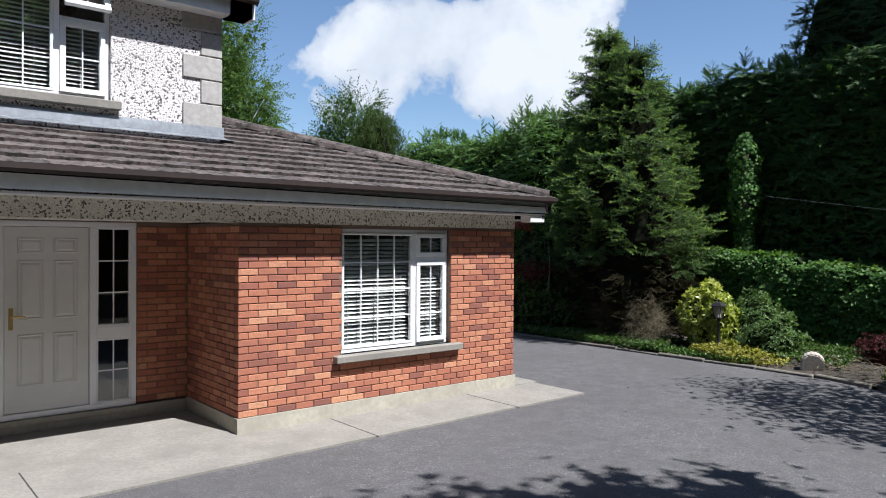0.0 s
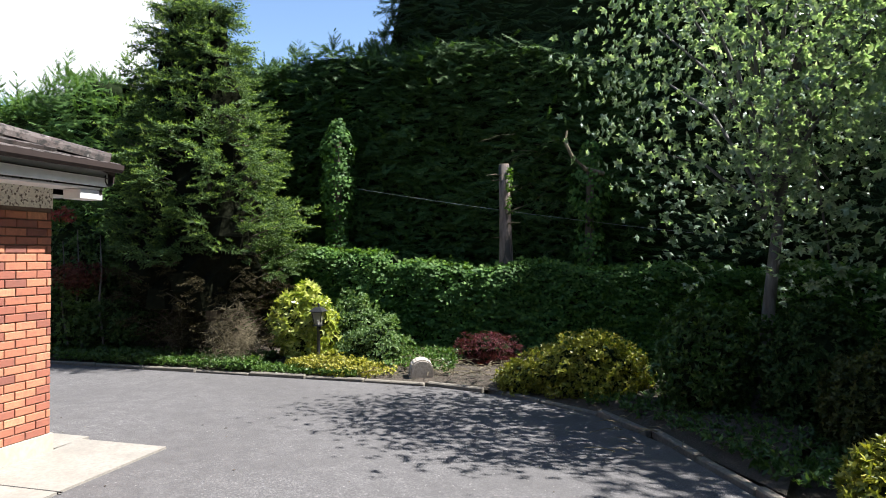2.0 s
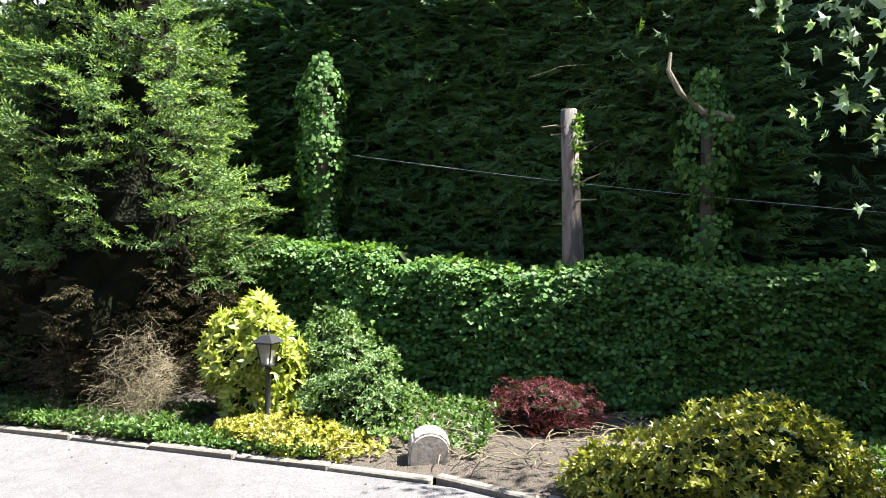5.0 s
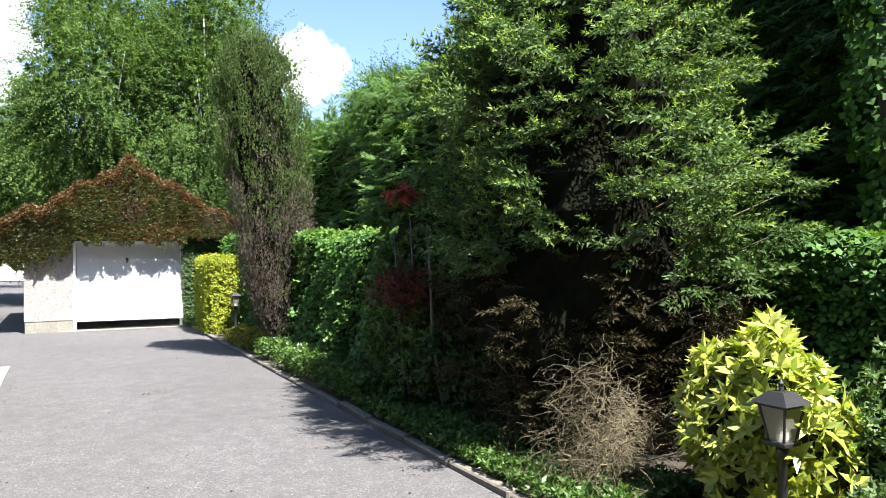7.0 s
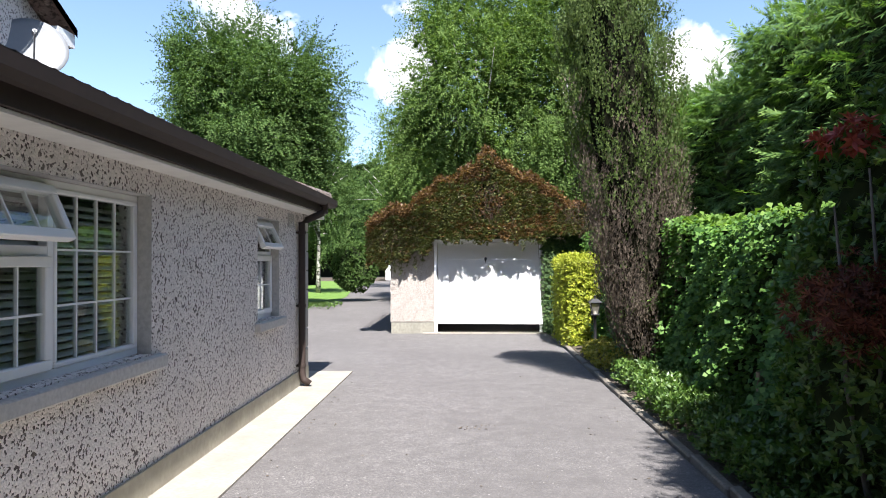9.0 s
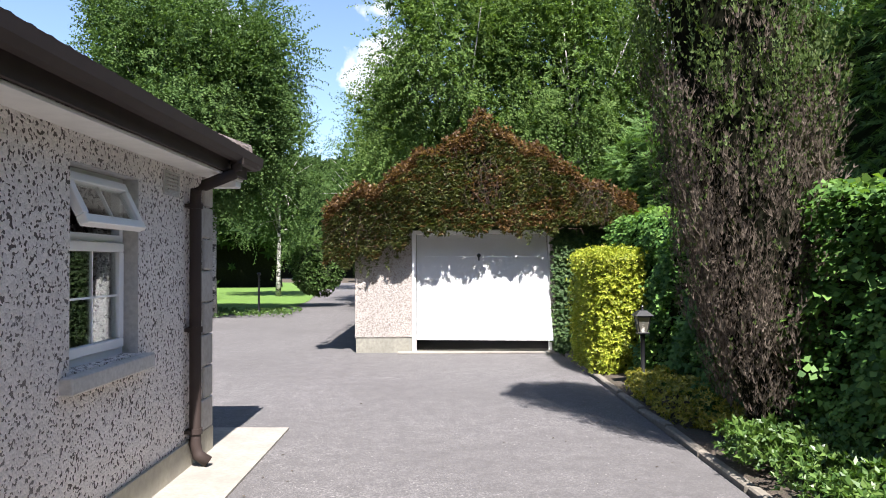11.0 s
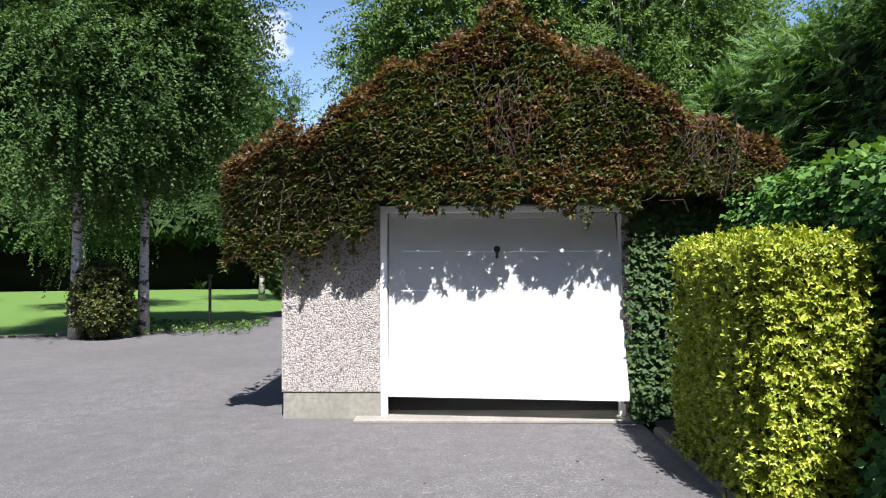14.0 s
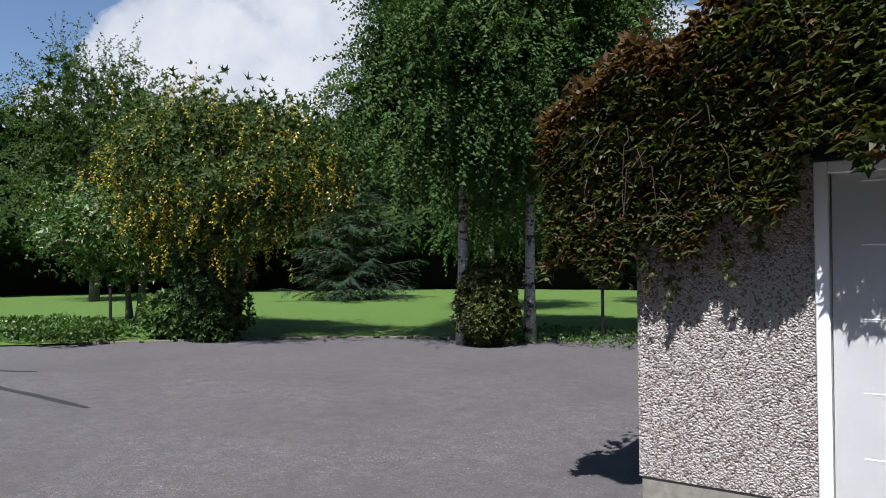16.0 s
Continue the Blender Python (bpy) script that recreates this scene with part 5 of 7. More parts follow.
for x0, ln in ((2.74, 0.14), (3.55, 0.26), (0.58, 0.55), (0.72, 0.62), (0.9, 0.4), (1.08, 0.5), (1.25, 0.28), (2.1, 0.1), (3.3, 0.08), (2.45, 0.1), (3.75, 0.12), (1.8, 0.1)):
    zz = 2.2 if x0 > 1.4 else 2.0
    m = int(60 * ln) + 6
    pp = np.stack([x0 + rng.normal(0, 0.03, m), GF - (0.46 if x0 > 1.4 else 0.14) + rng.normal(0, 0.02, m), zz - ln * rng.random(m)], -1)
    hang.append(scatter(TUFT, pp, rand_dirs(m) + np.array([0, -0.5, -1.0]), rand_dirs(m) + np.array([0, -1.0, 0]), 0.045))
part("hanging_growth", leaves_mesh("hanging_growth", *hang), L_CREEP, creep)


# ---- ivy walls ----
def ivy_wall(name, face_x, y0, y1, top, n, label, thick=0.3, swell=0.06, slant=0.09):
    structure("wall_boundary", boxes([(face_x + 0.06, y0, 0.0, face_x + 0.06 + thick, y1, float(min(top(np.array(y0)), top(np.array(y1)))) - 0.12)]), PLINTH, "rendered boundary wall hidden under ivy", "wall")
    t = thing(name, (face_x, (y0 + y1) / 2, 0), label, "climbing plant")
    y = rng.uniform(y0, y1, n)
    z = 0.05 + (top(y) - 0.05) * rng.random(n)
    b = swell * lumps(np.stack([0 * y, y, z], -1), 2.4, 2) + 0.16 * rng.random(n) ** 2 + 0.6 * (swell - 0.06) + slant * np.clip(1.7 - z, 0, 2)
    p = np.stack([face_x - 0.02 - b, y, z], -1)
    o = np.tile(np.array([-0.8, -0.25, 0.65]), (n, 1)) + rng.normal(size=p.shape) * 0.38
    v1 = scatter(IVY_PATCH * np.array([1, 1, -1]), p, o, np.tile(np.array([0, 0, 1.0]), (n, 1)) + rng.normal(size=p.shape) * 0.35, rng.uniform(0.1, 0.165, n))
    part("foliage", leaves_mesh("foliage", v1), L_IVY, t)
    m = int((y1 - y0) * 90)
    y = rng.uniform(y0, y1, m)
    p = np.stack([face_x - 0.08 + 0.5 * rng.random(m), y, top(y) + 0.07 * rng.random(m) - 0.05 + 0.04 * lumps(np.stack([0 * y, y, 0 * y], -1), 3.5, 5)], -1)
    part("young_growth", leaves_mesh("young_growth", scatter(IVY_PATCH, p, np.tile(np.array([-0.35, 0, 1.0]), (m, 1)) + rng.normal(size=p.shape) * 0.5, rand_dirs(m) + np.array([0, 0, 0.4]), rng.uniform(0.1, 0.19, m))), L_IVYL, t, "fresh bright green leaves along the top")
    # dark sheet behind the ivy, its colour standing for shade in the gaps
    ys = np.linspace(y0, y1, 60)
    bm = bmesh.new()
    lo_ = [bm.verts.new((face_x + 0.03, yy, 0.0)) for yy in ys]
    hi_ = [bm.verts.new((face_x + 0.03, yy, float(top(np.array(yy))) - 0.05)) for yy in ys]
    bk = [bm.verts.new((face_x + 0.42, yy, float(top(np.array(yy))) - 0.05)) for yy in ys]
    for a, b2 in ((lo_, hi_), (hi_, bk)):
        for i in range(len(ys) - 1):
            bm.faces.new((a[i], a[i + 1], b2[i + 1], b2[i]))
    part("dark_backing", bm, CORE, t)


ivy_wall("ivy", 6.6, -9.5, 1.2, lambda y: np.where(y > -1.0, 1.87, 1.64) + 0.05 * np.sin(3 * y), 11000, "dense glossy green ivy covering the boundary wall")
ivy_wall("ivy", 5.15, 4.6, 16.3, lambda y: 2.02 + 0.03 * (y - 5) + 0.06 * np.sin(2.3 * y), 9500, "tall sunlit ivy covering the wall beside the drive", 0.3, 0.16, 0.14)


# ---- conifer hedges ----
def hedge(name, face, y0, y1, top, n, label, size=0.36, deep=1.6, mat=None, rough=1.0):
    t = thing(name, (face(0.5 * (y0 + y1)) + 0.5, (y0 + y1) / 2, 0), label, "hedge")
    y = rng.uniform(y0, y1, n)
    z = 0.3 + (top(y) - 0.3) * rng.random(n) ** 0.85
    pl = np.stack([0 * y, y, z], -1)
    lean = 0.1 * rough * np.clip(z - 2.5, 0, 9)
    b = rough * (0.28 * lumps(pl, 1.1, 3) + 0.16 * lumps(pl, 3.2, 6))
    p = np.stack([face(y) + lean - b - 0.25 * rng.random(n), y, z], -1)
    d = np.tile(np.array([-0.45, -0.1, -0.05]), (n, 1)) + rng.normal(size=p.shape) * np.array([0.2, 0.9, 0.22])
    v1 = scatter(CYP, p, d, np.tile(np.array([-0.75, 0, 0.7]), (n, 1)) + rng.normal(size=p.shape) * 0.35, size * rng.uniform(0.6, 1.3, n))
    m = int((y1 - y0) * 260)
    y = rng.uniform(y0, y1, m)
    u = rng.random(m) ** 1.5
    crest = top(y) + 0.35 * lumps(np.stack([0 * y, y, 0 * y], -1), 2.6, 9)
    p = np.stack([face(y) + 0.1 * rough * np.clip(top(y) - 2.5, 0, 9) - 0.15 + deep * u, y, crest - 0.1 - 0.5 * rng.random(m) * (u < 0.4)], -1)
    d = np.stack([-0.35 + 0 * y, 0 * y, 0.8 + 0 * y], -1) + rng.normal(size=p.shape) * 0.45
    v2 = scatter(CYP, p, d, rand_dirs(m), size * rng.uniform(0.4, 0.95, m))
    # leading shoots that stand above the crest
    tops = [y0 + (y1 - y0) * (i + rng.random()) / int((y1 - y0) * 1.6) for i in range(int((y1 - y0) * 1.6))]
    sp = []
    for yy in tops:
        hh, kk = rng.uniform(0.35, 0.85), 16
        w = rng.random(kk)
        x0 = float(face(yy)) + 0.1 * max(0, float(top(np.array(yy))) - 2.5) + rng.uniform(0, 0.8)
        q = np.stack([x0 + 0 * w, yy + 0 * w, float(top(np.array(yy))) + hh * w], -1)
        a = rng.uniform(0, 6.28, kk)
        sp.append(scatter(CYP, q, np.stack([np.cos(a), np.sin(a), 0.9 + 0 * a], -1), rand_dirs(kk), 0.34 * (1.15 - 0.8 * w)))
    v2 = np.concatenate([v2] + sp)
    part("foliage", small_leaves("foliage", v1, v2), mat or L_LEY, t)
    # dark core sheet: the hedge's inner shade is in its colour
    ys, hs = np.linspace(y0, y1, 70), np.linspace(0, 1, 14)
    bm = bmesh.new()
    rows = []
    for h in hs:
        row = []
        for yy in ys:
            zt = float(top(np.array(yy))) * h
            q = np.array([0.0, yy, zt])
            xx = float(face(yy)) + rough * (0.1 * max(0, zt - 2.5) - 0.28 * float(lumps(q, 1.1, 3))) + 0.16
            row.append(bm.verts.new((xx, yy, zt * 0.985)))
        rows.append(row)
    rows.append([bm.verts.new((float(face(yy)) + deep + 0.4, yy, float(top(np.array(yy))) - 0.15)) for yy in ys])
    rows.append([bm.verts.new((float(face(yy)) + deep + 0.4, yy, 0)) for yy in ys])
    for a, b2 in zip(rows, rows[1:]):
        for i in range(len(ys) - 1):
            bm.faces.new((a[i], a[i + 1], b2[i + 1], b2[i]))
    part("dark_core", bm, CORE, t, smooth=True)
    return t


hedge("conifer_hedge", lambda y: 7.75 + 0 * y, -5.2, 5.0, lambda y: 5.75 + 0.1 * np.sin(2.1 * y) - 0.9 * np.clip((-3.6 - y) / 1.6, 0, 1), 13200, "tall dark green clipped cypress hedge behind the ivy wall", 0.33, 1.6, L_HEDGE, 0.4)
hedge("conifer_hedge", lambda y: 6.75 + 0 * y, 5.0, 24.0, lambda y: 5.3 - 0.035 * (y - 5) + 0.15 * np.sin(1.3 * y), 8800, "tall green cypress hedge along the drive")
# south end bulges forward to shade the ivy; shade also in its colour
hedge("conifer_hedge", lambda y: 8.15 - 1.3 * np.clip((-9.2 - y) / 1.5, 0, 1), -13.0, 0.0, lambda y: 12.3 + 0.7 * np.sin(1.1 * y) - 6.8 * np.clip((y + 2.3) / 2.3, 0, 1) ** 2, 8500, "very tall cypress trees grown together, coloured as in shade", 0.42, 1.6, L_CYPRESS_SHADE)


# ---- trees ----
def crown_tree(name, base, height, centre, radii, template, size, n, mat, bark, label, trunk_r=0.12, limbs=14, clusters=70, spread=0.42, droop=0.0, seed=0, extra=(), stems=1, category="tree", group="", inner=0, inner_size=0.3):
    """A trunk with limbs to many clumps, each clump a cloud of leafy twigs."""
    r = np.random.default_rng(seed + 40)
    t = thing(name, base, label, category, group)
    b, c_, rad = np.array(base, float), np.array(centre, float), np.array(radii, float)
    bm = bmesh.new()
    fork = b + np.array([0, 0, max(0.8, (c_[2] - rad[2] * 0.75) - b[2])])
    for s in range(stems):
        off = np.array([0.22 * s - 0.11 * (stems - 1), 0.1 * (s % 2), 0])
        top_ = c_ + np.array([0, 0, rad[2] * 0.75]) + off * 4
        pts = [b + off + (top_ - b - off) * u + np.array([0.06 * math.sin(5 * u + s), 0.05 * math.cos(4 * u + s), 0]) * (height * 0.2) * u for u in np.linspace(0, 1, 8)]
        tube(bm, pts, [trunk_r * (1.25 if i == 0 else 1) * (1 - 0.85 * i / 7) for i in range(8)], 10)
    d = unit(r.normal(size=(clusters, 3)))
    k = r.random(clusters) ** 0.45
    cl = c_ + d * rad * (0.16 + 0.8 * k)[:, None] * (1 + 0.14 * lumps(d * 2, 1.5, seed))[:, None]
    for i in range(min(limbs, clusters)):
        u = r.uniform(0.0, 0.6)
        st = fork + (c_ + np.array([0, 0, rad[2] * 0.5]) - fork) * u
        md = (st + cl[i]) / 2 + np.array([0, 0, 0.12 * np.linalg.norm(cl[i] - st)])
        tube(bm, [st, md, cl[i]], [trunk_r * 0.38, trunk_r * 0.22, 0.012], 6)
    part("trunk", bm, bark, t, smooth=True)
    per = max(1, n // clusters)
    at = np.repeat(cl, per, 0) + r.normal(size=(clusters * per, 3)) * rad * spread * 0.45
    way = unit(at - c_) + r.normal(size=at.shape) * 0.45 + np.array([0, 0, 0.3 - droop])
    upv = r.normal(size=at.shape) * 0.6 + np.array([0, 0, 1.0])
    sets = [scatter(template, at, way, upv, size * r.uniform(0.65, 1.3, len(at)))]
    if inner:
        deep = np.repeat(c_ + (cl - c_) * 0.88, inner, 0) + r.normal(size=(clusters * inner, 3)) * rad * spread * 0.4
        sets.append(scatter(CLUMP, deep, r.normal(size=deep.shape), r.normal(size=deep.shape), inner_size * r.uniform(0.6, 1.3, len(deep))))
    part("crown", (leaves_mesh if size < 0.135 else small_leaves)("crown", *sets), mat, t)
    for nm, share, m2, tpl, sz in extra:
        q = r.random(len(at)) < share
        part(nm, small_leaves(nm, scatter(tpl, at[q] + r.normal(size=(q.sum(), 3)) * 0.06, r.normal(size=(q.sum(), 3)) * 0.3 + np.array([0, 0, -1.0]), r.normal(size=(q.sum(), 3)), sz)), m2, t)
    return t


def birch(base, height, radius, seed, n=3200, low=0.2, inner=10, mat=None, label="tall silver birch with hanging green foliage and white bark"):
    mid = base[2] + height * (low + 1) / 2
    return crown_tree("birch_tree", base, height, (base[0], base[1], mid), (radius, radius, height * (1 - low) / 2), STRAND, 0.55, n, mat or L_BIRCH, BIRCH, label, 0.12, 20, 140, 0.23, 0.8, seed, group="birches", inner=inner, inner_size=0.17)


birch((-5.95, 24.25, 0), 10.2, 2.6, 1, 9200, 0.27, 24)
birch((-4.85, 25.1, 0), 10.2, 2.5, 2, 8800, 0.27, 24)
birch((-5.9, 38.5, 0), 9.5, 2.6, 3, 3000, 0.2)
# four birches with the leaf copy toned as sunlit
birch((2.7, 27.0, 0), 14.0, 3.3, 4, 10500, 0.1, 36, L_BIRCH_LIT)
birch((6.3, 26.0, 0), 13.5, 3.0, 5, 8500, 0.1, 32, L_BIRCH_LIT)
birch((0.4, 33.0, 0), 10.0, 2.6, 6, 4000, 0.1, 20, L_BIRCH_LIT)
birch((8.5, 30.0, 0), 13.0, 3.4, 7, 6500, 0.1, 16, L_BIRCH_LIT)
birch((-10.5, 33.0, 0), 10.0, 2.8, 8, 2800, 0.15)
birch((14.5, 27.0, 0), 10.5, 2.6, 9, 4500, 0.2)
birch((-2.6, 48.0, 0), 11.0, 3.2, 10, 2000, 0.1)

# whitebeam at the bend of the drive
crown_tree("whitebeam_tree", (3.2, -6.5, 0), 7.0, (3.4, -7.1, 4.1), (2.15, 2.4, 2.75), OVAL, 0.066, 7600, L_BROAD, GREY_BARK, "broadleaf tree with pale grey-green leaves and a slim trunk", 0.085, 34, 150, 0.3, 0.15, 21)
# the first garden tree is added out of view; its crown shades the bed
crown_tree("garden_tree", (3.2, -11.1, 0), 8.6, (2.9, -10.7, 6.5), (2.3, 1.6, 1.6), ROSE_WIDE, 0.13, 2400, L_BROAD, GREY_BARK, "leafy garden tree added out of view to shade the bed", 0.14, 16, 80, 0.36, 0.3, 22)
crown_tree("garden_tree", (-3.0, -10.4, 0), 9.0, (-2.6, -9.3, 6.4), (2.8, 2.4, 1.9), ROSE_WIDE, 0.13, 3900, L_BROAD, GREY_BARK, "leafy garden tree beside the drive", 0.17, 16, 80, 0.36, 0.3, 23, inner=20, inner_size=0.24)

# laburnum and the shrubs by the lawn
crown_tree("laburnum_tree", (-11.2, 22.3, 0), 5.8, (-11.3, 22.3, 3.75), (3.2, 2.3, 1.75), TUFT, 0.14, 10500, L_LABUR, GREY_BARK, "spreading laburnum with green leaves and yellow flower chains", 0.13, 24, 100, 0.36, 0.2, 31, [("flower_growth", 0.2, L_LABFL, STRAND, 0.42)], 4, inner=12, inner_size=0.15)
crown_tree("flowering_shrub", (-16.2, 23.4, 0), 4.2, (-16.0, 23.4, 2.7), (3.0, 2.0, 1.5), TUFT, 0.14, 5200, L_COVER, GREY_BARK, "wide pale-flowered shrub beyond the lawn edge", 0.1, 14, 80, 0.4, 0.2, 32, [("blossom", 0.22, L_BLOSSOM, TUFT, 0.09)], 3, inner=5, inner_size=0.25)
crown_tree("far_willow", (-30, 30, 0), 12.0, (-30, 30, 7.5), (3.6, 3.6, 4.6), STRAND, 0.8, 2600, L_LABUR, GREY_BARK, "tall pale willow beyond the garden", 0.2, 20, 110, 0.3, 0.6, 33, inner=10, inner_size=0.3)


def layered_fir(name, base, height, radius, whorls, per, mat, label, twig=FAN_FINE, size=0.36, sag=0.3, seed=0, bare=0.0, step=0.16, tilt=0.15):
    """A conifer: whorls of boughs, each lined with twigs."""
    r = np.random.default_rng(seed + 70)
    t = thing(name, base, label, "tree")
    bx = np.array(base, float)
    bm = bmesh.new()
    tube(bm, [bx, bx + (0, 0, height * 0.5), bx + (0, 0, height * 0.98)], [0.13 * height / 7, 0.075 * height / 7, 0.01], 8)
    P, D, U, S = [], [], [], []
    for i in range(whorls):
        h = bare + (height - bare - 0.15) * (i + r.random() * 0.7) / whorls
        full = radius * min(1 - h / height, 0.86) ** 0.85 + 0.12
        for j in range(per):
            a = 2 * math.pi * (j + r.random()) / per + i * 1.3
            ln = full * r.uniform(0.6, 1.15)
            out = np.array([math.cos(a), math.sin(a), 0])
            sidev = np.array([-math.sin(a), math.cos(a), 0])
            bend = sag * r.uniform(0.3, 1.3)
            m = max(3, int(ln / step))
            spine = []
            for k in range(m + 1):
                u = k / m
                q = bx + out * ln * u + np.array([0, 0, h + tilt * ln * u - bend * ln * u * (1.35 - 0.9 * u)])
                spine.append(q)
                for sg in (-1, 1, 0):
                    if k == 0 or (sg == 0 and k < m):
                        continue
                    P.append(q), D.append(out * (0.75 if sg else 1.0) + sidev * sg * (0.85 - 0.3 * u) + np.array([0, 0, -0.22 * abs(sg) + r.normal() * 0.14]))
                    U.append(np.array([0, 0, 1.0]) + r.normal(size=3) * 0.3), S.append(size * r.uniform(0.7, 1.25) * (1.05 - 0.35 * u))
            if ln > 0.4:
                tube(bm, [spine[0], spine[len(spine) // 2], spine[-1]], [0.022, 0.014, 0.005], 4, False)
    part("trunk", bm, BARK, t)
    part("needle_growth", small_leaves("needle_growth", scatter(twig, np.array(P), np.array(D), np.array(U), np.array(S))), mat, t)
    return t


def needle_shoot(base, way, length, count, needle, width):
    """Needles all round a shoot."""
    base, way = np.asarray(base, float), unit(way)
    a = unit(np.cross(way, (0.1, 0.3, 1.0)))
    b = np.cross(way, a)
    out = []
    for i in range(count):
        t = 2.4 * i
        rad = math.cos(t) * a + math.sin(t) * b
        out.append(leaf(base + way * length * (i + 0.3) / count, way * 0.95 + rad * 0.75, rad - way * 0.5, needle, width, 0.1))
    return out


def spruce_spray(pairs, needle, width, count):
    """A branchlet of length 1 along x: a leading shoot and paired side shoots, tips a little raised."""
    out = needle_shoot((0, 0, 0), (1, 0, 0.0), 1.0, count + 3, needle, width)
    for i in range(pairs):
        u = 0.12 + 0.7 * i / (pairs - 1)
        for sg in (-1, 1):
            out += needle_shoot((u, 0, 0), (0.8, sg * 0.75, 0.16 * ((i + sg) % 3 - 1)), 0.5 - 0.32 * u, count, needle, width)
    return np.array(out)


SPRUCE_SPRAY = spruce_spray(4, 0.2, 0.085, 4)
TIP_SPRAY = spruce_spray(2, 0.3, 0.11, 3)


def spruce(base, height, profile, whorls, per, label, seed=0):
    """A broad spruce: tiers of boughs with hanging branchlets; profile gives heights and radii."""
    r = np.random.default_rng(seed + 70)
    t = thing("spruce_tree", base, label, "tree")
    bx = np.array(base, float)
    bm = bmesh.new()
    tube(bm, [bx, bx + (0, 0, height * 0.5), bx + (0, 0, height * 0.99)], [0.15, 0.085, 0.008], 10)
    P, D, U, S, tip = [], [], [], [], []
    for i in range(whorls):
        h = 0.35 + (height - 0.5) * (i + r.uniform(-0.12, 0.12)) / whorls
        full = float(np.interp(h, *profile))
        count = max(5, int(per * min(1.0, 0.45 + full / 2)))
        for j in range(count):
            a = 2 * math.pi * (j + r.random() * 0.8) / count + i * 1.3
            ln = full * r.uniform(0.72, 1.08) * (0.64 if math.cos(a) < -0.3 and h < 3 else 1.0)
            hh = h + r.normal() * 0.07
            out, sidev = np.array([math.cos(a), math.sin(a), 0]), np.array([-math.sin(a), math.cos(a), 0])
            m = max(3, int(ln / 0.16))
            sag = 0.34 if h < 4.5 else 0.12
            spine = []
            for k in range(m + 1):
                u = k / m
                q = bx + out * ln * u + sidev * 0.05 * math.sin(6 * u + j) + np.array([0, 0, hh - ln * sag * math.sin(u * 2.5) * 0.75 + 0.16 * ln * u * u])
                spine.append(q)
                if u < 0.3 and h < 5.5:
                    continue
                for sg in (-1, 1, 0):
                    if r.random() < (0.45 if u < 0.6 else 0.1) or (sg == 0 and k < m and r.random() < 0.4):
                        continue
                    dd = out * (0.7 if sg else 1.0) + sidev * sg * r.uniform(0.5, 1.0) + np.array([0, 0, (-0.5 if sg else 0.1) * (1 - 0.5 * u)]) + r.normal(size=3) * 0.2
                    P.append(q + r.normal(size=3) * 0.03), D.append(dd), U.append(np.array([0, 0, 1.0]) + r.normal(size=3) * 0.35)
                    S.append(r.uniform(0.22, 0.36) * (1.1 - 0.25 * u)), tip.append(u)
            # a full fist of branchlets at the bough's end
            for _ in range(8):
                P.append(spine[-1] + r.normal(size=3) * np.array([0.09, 0.09, 0.05]) - out * 0.1), D.append(out + r.normal(size=3) * np.array([0.7, 0.7, 0.35]) + np.array([0, 0, 0.1]))
                U.append(np.array([0, 0, 1.0]) + r.normal(size=3) * 0.4), S.append(r.uniform(0.18, 0.3)), tip.append(1.0)
            if ln > 0.4:
                tube(bm, [spine[0], spine[len(spine) // 2], spine[-1]], [0.02, 0.012, 0.004], 4, False)
    P, D, U, S, tip = (np.array(v) for v in (P, D, U, S, tip))
    part("trunk", bm, BARK, t)
    # near-black core that stops light; the spruce's inner shade is painted on it
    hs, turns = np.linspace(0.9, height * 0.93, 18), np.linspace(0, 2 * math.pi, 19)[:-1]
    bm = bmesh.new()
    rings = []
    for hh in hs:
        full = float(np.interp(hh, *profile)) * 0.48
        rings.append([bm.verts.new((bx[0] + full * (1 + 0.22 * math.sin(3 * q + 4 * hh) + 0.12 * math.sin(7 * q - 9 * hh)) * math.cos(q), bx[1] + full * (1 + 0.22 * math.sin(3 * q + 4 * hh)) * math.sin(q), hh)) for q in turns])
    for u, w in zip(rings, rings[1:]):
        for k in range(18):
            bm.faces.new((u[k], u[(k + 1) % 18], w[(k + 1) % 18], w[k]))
    part("dark_core", bm, DIM, t)
    old = P[:, 2] < 1.7 + 0.4 * lumps(P, 1.6, 77)
    some = old & (r.random(len(P)) < 0.75)
    part("needle_growth", small_leaves("needle_growth", scatter(SPRUCE_SPRAY, P[~old], D[~old], U[~old], S[~old])), L_SPRUCE, t)
    part("dry_growth", small_leaves("dry_growth", scatter(SPRUCE_SPRAY, P[some], D[some] - np.array([0, 0, 0.3]), U[some], S[some] * 0.75)), L_BROWN, t, "withered brown lower twigs")
    q = (tip > 0.45) & ~old & (P[:, 2] > 1.95) & (r.random(len(P)) < 0.8)
    ends = P[q] + unit(D[q]) * (S[q] * 0.8)[:, None]
    part("young_growth", small_leaves("young_growth", scatter(TIP_SPRAY, ends, D[q] + np.array([0, 0, 0.15]), U[q], S[q] * 0.5)), L_SHOOT, t, "pale yellow-green new shoots")
    return t


spruce((5.5, 2.55, 0), 6.95, ([0.0, 0.9, 2.1, 3.6, 5.4, 6.5, 6.95], [1.2, 1.55, 1.7, 1.1, 0.58, 0.2, 0.04]), 17, 14, "broad green spruce with bright new tips, brown and bare low down", 1)
